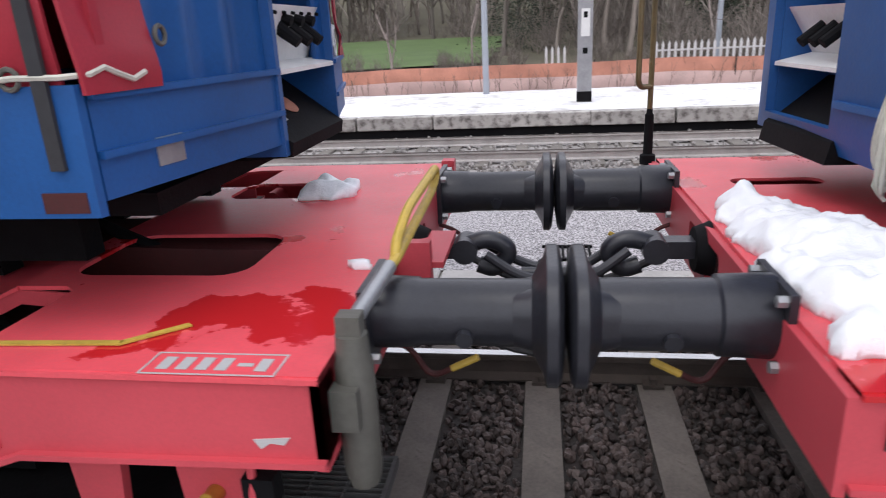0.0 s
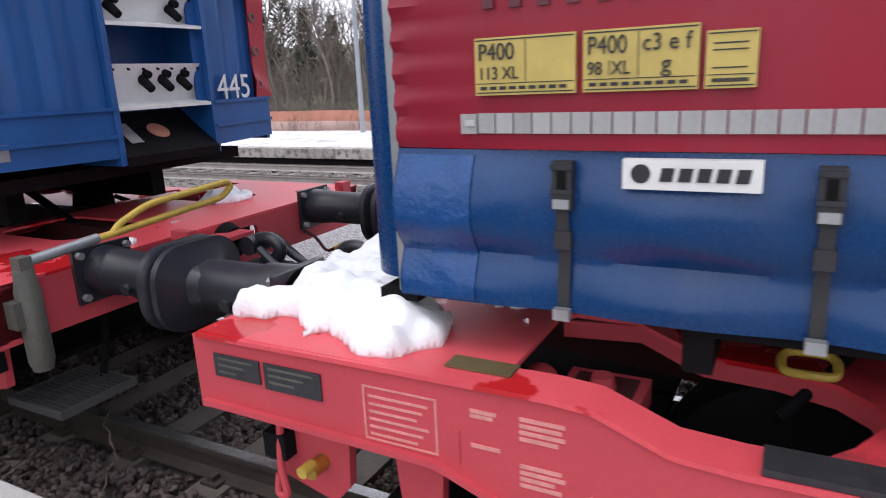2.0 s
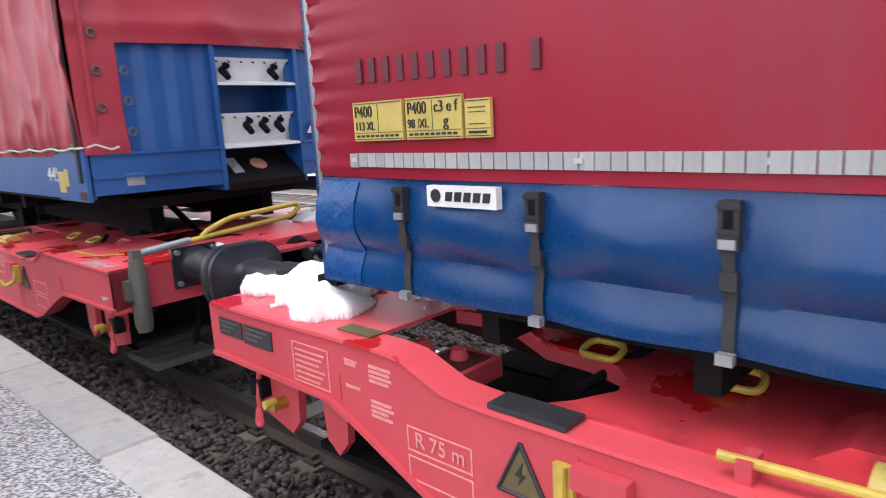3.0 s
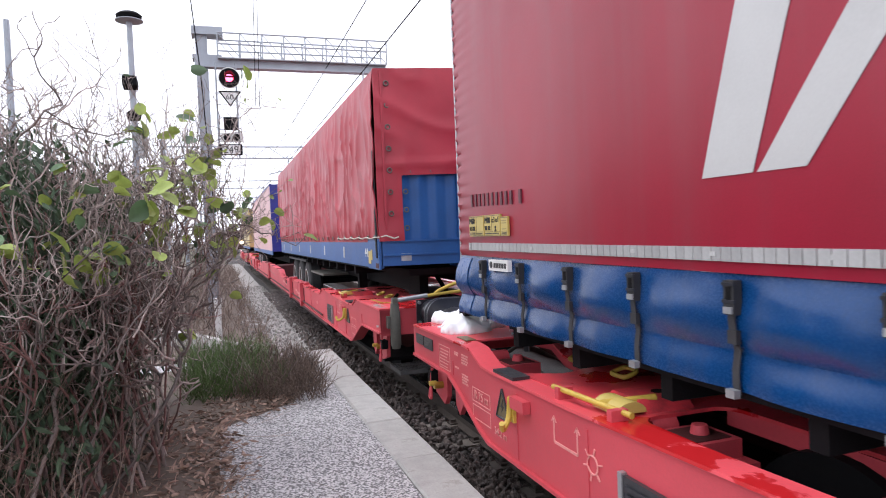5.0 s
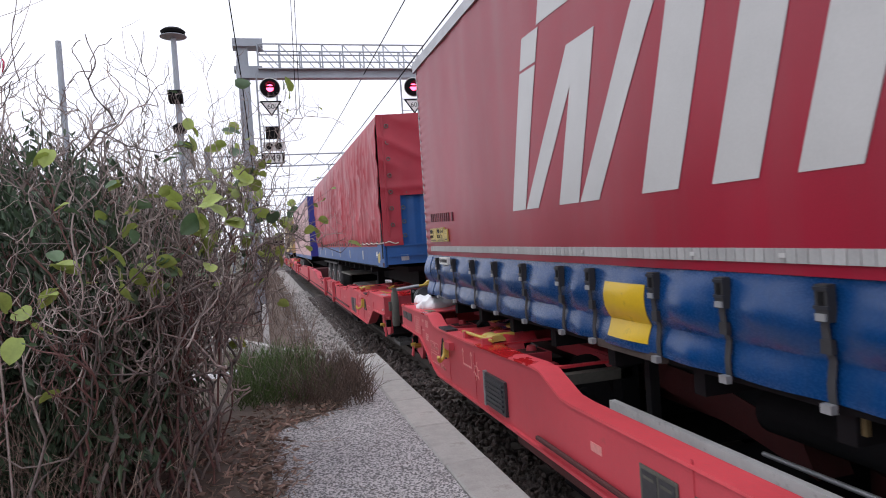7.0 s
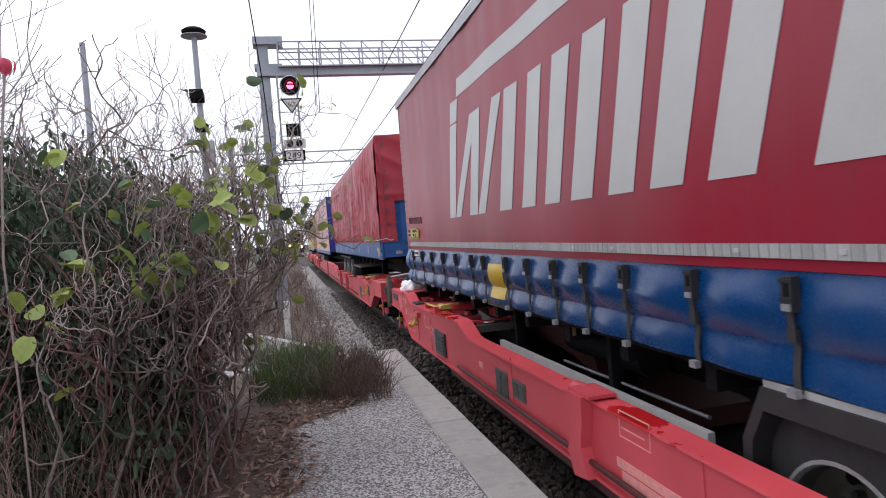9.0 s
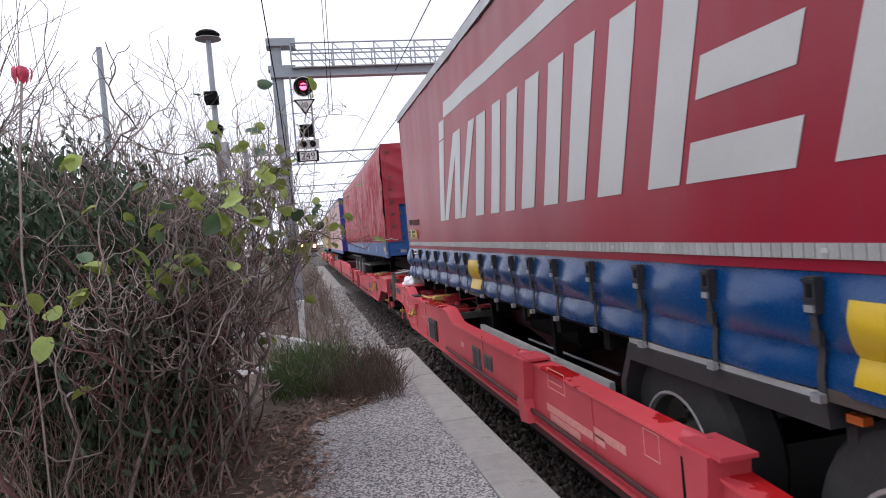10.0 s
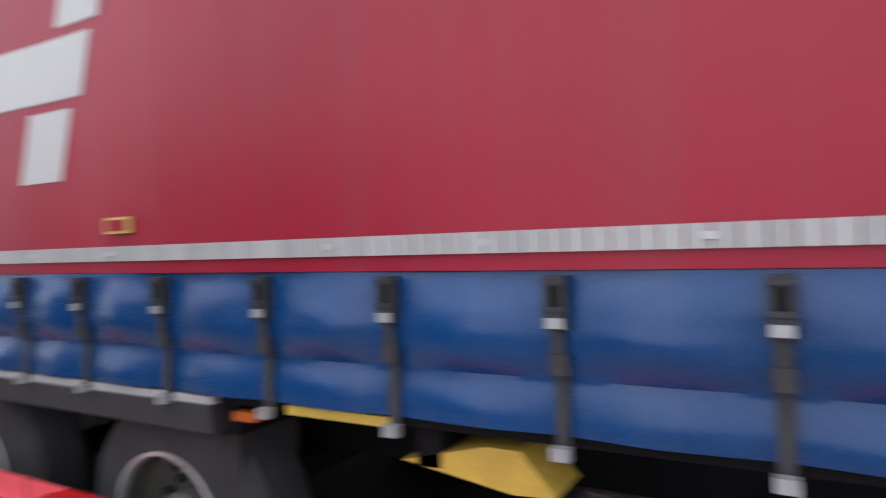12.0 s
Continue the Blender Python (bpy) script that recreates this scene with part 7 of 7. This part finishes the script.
        v[:, 2] = 0.008 + np.abs(v[:, 2] - 0.008) * 0.35
        stick = tagged(quads_mesh("fallen_twig", v, f, BARK), "broken twig lying at the edge of the bed", "twig", "fallen twigs")
        stick.matrix_world = pose(x, y, 0.268, 0, 0, a)
    verts, faces = [], []
    for j in range(21):
        for i in range(41):
            x = -8.8 + 8.6 * i / 40
            y = -8.5 + (bed_edge(x) - 0.03 + 8.5) * j / 20
            verts.append((x, y, 0.252 + (0.03 if j < 20 else -0.004) + 0.02 * noise.noise((x * 3, y * 3, 2)) * (j < 20)))
    faces = [(j * 41 + i, j * 41 + i + 1, (j + 1) * 41 + i + 1, (j + 1) * 41 + i) for j in range(20) for i in range(40)]
    tagged(raw("planting_bed", verts, faces, SOIL, smooth=True), "dark soil bed strewn with dead leaves", "soil", kind="structure")
    # heath-like low shrub by the platform edge
    low = thing("low_shrub", "low green heath shrub with brown dry shoots", "shrub")
    for name, m, n, xr, yr, hh in (("green_growth", HEATH, 900, (-9.3, -6.9), (-3.5, -2.6), 0.5), ("dry_growth", STRAW, 620, (-8.3, -6.6), (-2.95, -2.12), 0.5), ("dry_fringe", BARK, 160, (-9.4, -6.9), (-3.5, -2.25), 0.55)):
        tw = Twigs()
        for k in range(n):
            x, y = rng.uniform(*xr), rng.uniform(*yr)
            tw.grow(rng, Vector((x, y, 0.25)), Vector((rng.gauss(0, 0.5), rng.gauss(0, 0.5), 0.9)), rng.uniform(0.5, 1.0) * hh * 0.6, 0.004, 1, 0.25, 0.5, 3, 0.1, (3, 5), (0.5, 0.9))
        v, f = tw.arrays()
        quads_mesh(name, v, f, m, low)
    # weeds along the verge past the platform's end
    tw = Twigs()
    for k in range(900):
        x = rng.uniform(-40, -10)
        y = rng.uniform(-4.6, -2.4) + 0.02 * (x + 10) * -0.2
        if rng.random() < 0.3:
            y = rng.uniform(-8, -4)
        tw.grow(rng, Vector((x, y, -0.12)), Vector((rng.gauss(0, 0.25), rng.gauss(0, 0.25), 1)), rng.uniform(0.25, 0.6), 0.006, 1, 0.2, 0.5, 3, 0.1, (3, 5), (0.5, 0.9))
    v, f = tw.arrays()
    tagged(quads_mesh("weeds", v, f, STRAW), "dry brown weeds along the verge", "weeds", kind="stuff")


build_woods()
build_hedge()
build_bush()


# ---- railway fixtures and distance ----
def signal(parent, x, y, z, facing_label):
    s = part("signal_head", turned(bmesh.new(), (x, y, z), (1, 0, 0), [(0, 0.05), (0.02, 0.275), (0.05, 0.285), (0.06, 0.285), (0.061, 0.275)], 32), WHITE, parent, facing_label)
    part("backboard", turned(bmesh.new(), (x + 0.058, y, z), (1, 0, 0), [(0, 0.262), (0.012, 0.262)], 32), BLACK, s)
    part("hood", loft(bmesh.new(), [[(x + d, y + 0.13 * math.cos(a), z + 0.13 * math.sin(a)) for a in (math.pi * i / 14 for i in range(15))] for d in (0.07, 0.32)], caps=False), BLACK, s)
    part("lens", turned(bmesh.new(), (x + 0.07, y, z), (1, 0, 0), [(0, 0.10), (0.02, 0.095), (0.04, 0.05)], 24), LAMP_RED, s, "glowing red lens")
    return s


def build_gantry():
    gx = -19.0
    g = thing("signal_gantry", "pale grey steel cantilever gantry carrying railway signals", "signal gantry")
    bm = box(bmesh.new(), gx - 0.13, gx + 0.13, -3.44, -3.18, -0.3, 7.65)
    mast = part("mast", bm, STEEL_GREY, g, bevel=0.01)
    for y in (-3.45, -3.17):
        part("mast_flange", box(bmesh.new(), gx - 0.16, gx + 0.16, y - 0.012, y + 0.012, -0.3, 7.65), STEEL_GREY, mast)
    part("mast_cap", box(bmesh.new(), gx - 0.25, gx + 0.25, -3.55, -2.75, 7.45, 7.66), STEEL_GREY, mast, bevel=0.01)
    part("main_beam", box(bmesh.new(), gx - 0.2, gx + 0.2, -3.5, 1.75, 6.62, 6.80), STEEL_GREY, g, bevel=0.01)
    part("beam_lip", box(bmesh.new(), gx + 0.2, gx + 0.24, -3.5, 1.75, 6.58, 6.64), STEEL_GREY, g)
    part("collar", box(bmesh.new(), gx - 0.2, gx + 0.2, -3.55, -2.8, 6.80, 6.92), STEEL_GREY, g)
    for x in (gx - 0.35, gx + 0.35):
        for z in (7.18, 7.48):
            part("rail_bar", rod(bmesh.new(), (x, -2.9, z), (x, 1.75, z), 0.022, n=8), STEEL_GREY, g)
        for k in range(9):
            y = -2.9 + 4.65 * k / 8
            part("rail_post", rod(bmesh.new(), (x, y, 6.80), (x, y, 7.49), 0.02, n=8), STEEL_GREY, g)
            if k < 8:
                part("rail_brace", rod(bmesh.new(), (x, y, 7.48), (x, y + 4.65 / 8, 6.82), 0.014, n=6), STEEL_GREY, g)
    part("walkway", box(bmesh.new(), gx - 0.36, gx + 0.36, -2.9, 1.75, 6.80, 6.83), GALV, g)
    # signal ladder with heads and boards
    for y, z0 in ((-2.72, 4.15), (1.32, 5.2)):
        for dy in (-0.26, 0.26):
            part("hanger", rod(bmesh.new(), (gx + 0.22, y + dy, z0), (gx + 0.22, y + dy, 6.7), 0.025, n=8), STEEL_GREY, g)
        for k in range(int((6.5 - z0) / 0.33)):
            part("rung", rod(bmesh.new(), (gx + 0.22, y - 0.26, z0 + 0.1 + k * 0.33), (gx + 0.22, y + 0.26, z0 + 0.1 + k * 0.33), 0.012, n=6), STEEL_GREY, g)
        signal(g, gx + 0.3, y + 0.08, 6.27, "round white-rimmed signal head showing red")
        part("speed_board", prism_x([(y - 0.22, 5.93), (y + 0.38, 5.93), (y + 0.08, 5.50)], gx + 0.30, gx + 0.32), BLACK, g, "white triangular speed board")
        part("speed_face", prism_x([(y - 0.15, 5.89), (y + 0.31, 5.89), (y + 0.08, 5.56)], gx + 0.322, gx + 0.326), WHITE, g)
        letters("speed_text", "60", 0.2, pose(gx + 0.328, y - 0.03, 5.70, 90, 0, 90), PAINT_INK, g)
        part("indicator_box", box(bmesh.new(), gx + 0.25, gx + 0.45, y - 0.12, y + 0.24, 4.88, 5.2), BLACK, g, bevel=0.02)
        part("indicator_board", box(bmesh.new(), gx + 0.27, gx + 0.30, y - 0.22, y + 0.38, 4.55, 4.80), WHITE, g)
        for dy in (-0.05, 0.2):
            part("indicator_lamp", rod(bmesh.new(), (gx + 0.30, y + dy, 4.68), (gx + 0.36, y + dy, 4.68), 0.09, n=18), BLACK, g)
    part("number_board", box(bmesh.new(), gx + 0.27, gx + 0.30, -2.98, -2.38, 4.20, 4.50), BLACK, g)
    part("number_face", box(bmesh.new(), gx + 0.302, gx + 0.306, -2.90, -2.44, 4.23, 4.47), WHITE, g)
    letters("number_text", "249", 0.27, pose(gx + 0.308, -2.88, 4.26, 90, 0, 90), PAINT_INK, g)


def prism_x(pts, x0, x1):
    """A (y, z) outline drawn out in x."""
    bm = bmesh.new()
    a, b = [bm.verts.new((x0, y, z)) for y, z in pts], [bm.verts.new((x1, y, z)) for y, z in pts]
    bm.faces.new(a)
    bm.faces.new(b[::-1])
    for i in range(len(pts)):
        bm.faces.new((a[i], a[i - 1], b[i - 1], b[i]))
    return bm


def build_lines():
    # portals of the overhead line down the track
    for k, x in enumerate((-42.0, -66.0, -92.0, -122.0)):
        p = thing("line_portal", "grey lattice portal of the overhead line", "portal", "overhead line portals")
        for y in (-6.0, 11.0):
            part("portal_mast", box(bmesh.new(), x - 0.15, x + 0.15, y - 0.15, y + 0.15, -0.3, 8.0), STEEL_GREY, p)
        for z in (6.9, 7.6):
            part("portal_chord", rod(bmesh.new(), (x, -6, z), (x, 11, z), 0.05, n=6), STEEL_GREY, p)
        for j in range(17):
            part("portal_brace", rod(bmesh.new(), (x, -6 + j, 6.9 if j % 2 else 7.6), (x, -5 + j, 7.6 if j % 2 else 6.9), 0.025, n=5), STEEL_GREY, p)
        for y in (0.0, 8.3):
            part("insulator", rod(bmesh.new(), (x, y + 1.2, 6.2), (x, y, 5.9), 0.04, n=6), STEEL_GREY, p)
            part("drop_tube", rod(bmesh.new(), (x, y + 1.2, 6.9), (x, y + 1.2, 5.8), 0.04, n=6), STEEL_GREY, p)
    for y, z, label in ((0.0, 5.6, "contact wire over the near track"), (0.0, 6.9, "carrier wire over the near track"), (8.3, 5.6, "contact wire over the second track"), (8.3, 6.9, "carrier wire over the second track")):
        pts = [(-150 + i * 10, y, z - 0.25 * math.sin(math.pi * ((i * 10) % 50) / 50)) for i in range(20)]
        tagged(part("overhead_wire", tube(bmesh.new(), pts, 0.012, 5), BLACK), label, "wire", "overhead wires")
    pts = [(-17.6, -3.62, 9.5), (-18.0, -3.35, 6.2), (-18.2, -3.2, 3.0)]
    tagged(part("guy_wire", tube(bmesh.new(), pts, 0.016, 5), BLACK), "dark guy wire beside the gantry", "wire")
    for y in (-1.93, -2.02):
        pts = [(-17.0, y + 0.05, 10.5), (-17.0, y, 8.0), (-17.0, y - 0.06, 5.2)]
        tagged(part("drop_wire", tube(bmesh.new(), pts, 0.009, 5), BLACK), "thin wire hanging before the gantry", "wire", "hanging wires")
    # lamp posts beside the station path
    def lamp_post(x, y, h, head, label):
        lp = thing("lamp_post", label, "lamp post", "lamp posts")
        part("pole", rod(bmesh.new(), (0, 0, -0.3), (0, 0, h), 0.085, 0.06, 14), STEEL_GREY, lp)
        if head:
            part("lamp_head", turned(bmesh.new(), (0, 0, h), (0, 0, 1), [(0, 0.08), (0.03, 0.25), (0.09, 0.27), (0.15, 0.19), (0.19, 0.04)], 24), BLACK, lp, "dark mushroom lamp head")
            part("head_ring", turned(bmesh.new(), (0, 0, h - 0.05), (0, 0, 1), [(0, 0.1), (0.02, 0.29), (0.035, 0.29), (0.04, 0.1)], 24), STEEL_GREY, lp)
            part("speaker", prism(bmesh.new(), [(0, h - 1.38), (0.34, h - 1.30), (0.36, h - 1.50), (0.05, h - 1.56)], -0.17, 0.12), BLACK, lp, bevel=0.02)
            part("camera_dome", turned(bmesh.new(), (0, 0.0, h - 2.25), (0, 0, 1), [(0, 0.03), (0.05, 0.14), (0.2, 0.16), (0.28, 0.05)], 16), BLACK, lp)
            part("cable_box", box(bmesh.new(), 0.08, 0.22, 0.06, 0.26, h - 3.05, h - 2.45), GALV, lp, bevel=0.02)
        lp.location = (x, y, 0)
        return lp
    lamp_post(-16.0, -4.75, 6.85, True, "grey lamp post with dark mushroom head and loudspeaker")
    lamp_post(-16.0, -7.1, 6.7, False, "bare grey pole behind the shrub")
    lamp_post(-1.35, 14.4, 6.5, False, "thin grey lamp pole at the back of the far platform")
    lamp_post(5.4, 19.0, 6.5, False, "thin grey pole beyond the far platform")
    lamp_post(-12.0, 14.4, 6.5, False, "thin grey lamp pole on the far platform")
    lamp_post(-19.5, 15.5, 6.0, False, "thin grey lamp pole far along the far platform")
    # notice column on the far platform
    c = thing("notice_column", "flat pale grey column with small notices on the far platform", "column")
    part("column", box(bmesh.new(), -0.15, 0.15, -0.1, 0.1, 0.0, 4.2), GALV, c, bevel=0.01)
    part("foot", box(bmesh.new(), -0.155, 0.155, -0.105, 0.105, 0.0, 0.22), BLACK, c)
    part("notice", box(bmesh.new(), -0.09, 0.09, -0.106, -0.1, 1.35, 1.9), WHITE, c)
    part("notice_mark", box(bmesh.new(), -0.05, 0.05, -0.109, -0.105, 1.0, 1.12), BLACK, c)
    part("notice_mark", box(bmesh.new(), -0.04, 0.04, -0.109, -0.105, 1.72, 1.84), BLACK, c)
    c.location = (0.96, 11.9, 0.31)
    # orange mesh fence behind the far platform
    f = thing("mesh_fence", "sagging orange plastic mesh fence on stakes", "fence")
    rng = random.Random(8)
    for k in range(34):
        x = -40 + k * 1.8
        part("stake", rod(bmesh.new(), (x, 15.42, 0.1), (x + rng.gauss(0, 0.04), 15.42 + rng.gauss(0, 0.04), 1.0), 0.018, n=6), RAIL, f)
    for name, z0, z1, m, y in (("upper_mesh", 0.58, 0.95, MESH_ORANGE, 15.40), ("lower_mesh", 0.28, 0.60, MESH_PALE, 15.38)):
        def my(x, z, y=y):
            return y + 0.06 * noise.noise((x * 0.9, z * 2, 1.0)) + 0.02 * math.sin(x * 3.5)
        nx, nz = 220, 6
        verts, faces = [], []
        for k in range(2):
            for j in range(nz + 1):
                for i in range(nx + 1):
                    x = -40 + 60 * i / nx
                    s = 0.07 * noise.noise((x * 0.45, 2.0, 0)) * (j / nz)
                    verts.append((x, my(x, z0 + (z1 - z0) * j / nz) + 0.012 * k, z0 + (z1 - z0) * j / nz + s))
        w, n = nx + 1, (nx + 1) * (nz + 1)
        for j in range(nz):
            for i in range(nx):
                q = (j * w + i, j * w + i + 1, (j + 1) * w + i + 1, (j + 1) * w + i)
                faces += [q, tuple(v + n for v in q[::-1])]
        raw(name, verts, faces, m, f, smooth=True)
    tw = Twigs()
    for k in range(700):
        x, y = rng.uniform(-35, 15), rng.uniform(15.0, 15.9)
        tw.grow(rng, Vector((x, y, 0.28)), Vector((rng.gauss(0, 0.2), rng.gauss(0, 0.2), 1)), rng.uniform(0.2, 0.6), 0.007, 1, 0.2, 0.4, 3, 0.1, (2, 4), (0.5, 0.9))
    v, fc = tw.arrays()
    tagged(quads_mesh("weeds", v, fc, STRAW), "dry weeds growing along the mesh fence", "weeds", kind="stuff")
    # white palisade
    p = thing("palisade_fence", "white pointed palisade fence beyond the mesh", "fence")
    me = None
    for k in range(46):
        x = 3.2 + 0.17 * k if k < 42 else 0.2 + 0.17 * (k - 42)
        if me is None:
            o = part("picket", prism(bmesh.new(), [(-0.035, 0.25), (0.035, 0.25), (0.035, 1.26), (0, 1.36), (-0.035, 1.26)], -0.015, 0.015), PALE_ALU, p)
            me = o.data
        else:
            o = link("picket", me, PALE_ALU, p)
        o.location = (x, 16.6, 0)
    for z in (0.55, 1.08):
        part("fence_rail", box(bmesh.new(), 3.1, 10.2, 16.63, 16.66, z, z + 0.05), PALE_ALU, p)
    # marker post, kerb and number board past the platform's end
    m = thing("marker_post", "short white marker post in the weeds", "marker post")
    part("post", box(bmesh.new(), -0.06, 0.06, -0.06, 0.06, -0.2, 0.62), WHITE, m, bevel=0.01)
    part("cap", box(bmesh.new(), -0.075, 0.075, -0.075, 0.075, 0.62, 0.72), WHITE, m, bevel=0.01)
    m.location = (-13.0, -3.18, 0.1)
    k = thing("stone_kerb", "curved pale stone kerb at the end of the platform", "kerb", kind="structure")
    for i in range(9):
        a = i / 8
        x, y = -14.4 + 4.0 * a, -4.3 + 1.9 * a ** 0.8
        o = part("kerb_stone", box(bmesh.new(), -0.27, 0.27, -0.07, 0.07, -0.3, 0.14), COPING, k, bevel=0.015)
        o.matrix_local = pose(x, y, 0.0, 0, 0, 28 - 8 * a)
    nb = thing("number_plate_post", "small white board on a post behind the shrub", "sign")
    part("post", rod(bmesh.new(), (0, 0, -0.3), (0, 0, 1.6), 0.03, n=8), GALV, nb)
    part("board", box(bmesh.new(), 0.03, 0.05, -0.25, 0.25, 1.3, 1.62), WHITE, nb)
    part("print", box(bmesh.new(), 0.05, 0.053, -0.17, 0.17, 1.38, 1.54), PAINT_INK, nb)
    nb.location = (-22, -4.75, 0.1)
    bed("verge_soil", -60, -9.5, -9.0, -2.2, -0.14, SOIL, "dark weedy soil beside the track", 0.4, 0.06, 3.0)
    bed("gravel_strip", -60, -9.55, -2.6, -1.5, -0.15, PALE_BALLAST, "pale gravel path along the ballast", 0.25, 0.03, 5.0)
    stones("gravel", 2600, -30, -9.6, -2.7, -1.4, -0.14, 0.03, PALE_BALLAST, "loose pale gravel beside the track", 19)


def build_locomotive():
    """A distant locomotive that comes on with its headlights lit."""
    lo = thing("locomotive", "distant red locomotive with lit headlights coming nearer", "locomotive")
    part("body", box(bmesh.new(), -12, 0, -1.35, 1.35, 0.5, 3.6), RED_DARK, lo, bevel=0.15)
    part("windscreen", box(bmesh.new(), 0, 0.03, -1.1, 1.1, 2.3, 3.1), BLACK, lo)
    part("stripe", box(bmesh.new(), 0, 0.02, -1.3, 1.3, 1.9, 2.1), YELLOW, lo)
    for y in (-0.9, 0.9):
        part("headlight", turned(bmesh.new(), (0.01, y, 1.55), (1, 0, 0), [(0, 0.26), (0.05, 0.24), (0.06, 0.1)], 20), LAMP_WARM, lo, "lit warm headlight")
    part("buffer_beam", box(bmesh.new(), -0.1, 0.05, -1.3, 1.3, 0.6, 1.1), RED_DARK, lo)
    return lo


build_gantry()
build_lines()
LOCO = build_locomotive()


# ---- what moves ----
def motions():
    times = [0.5 * k for k in range(25)]
    for ob, (x, y, z) in RIDERS:
        walk(ob, [(t, pose(x + train_x(t), y, z)) for t in times])
    for ws, x in WHEELSETS:
        rows = []
        for k in range(61):
            t = 0.2 * k
            rows.append((t, pose(x, 0, 0.46, 0, math.degrees(train_x(t) / 0.46), 0)))
        walk(ws, rows)
    walk(LOCO, [(0.0, pose(-122, 0.2, 0)), (4.5, pose(-115, -0.4, 0)), (5.5, pose(-113, -0.7, 0)), (7.0, pose(-111, -1.2, 0)), (9.0, pose(-108, -2.1, 0)), (11.0, pose(-105, -3.2, 0)), (12.0, pose(-103, -5.0, 0))])


motions()
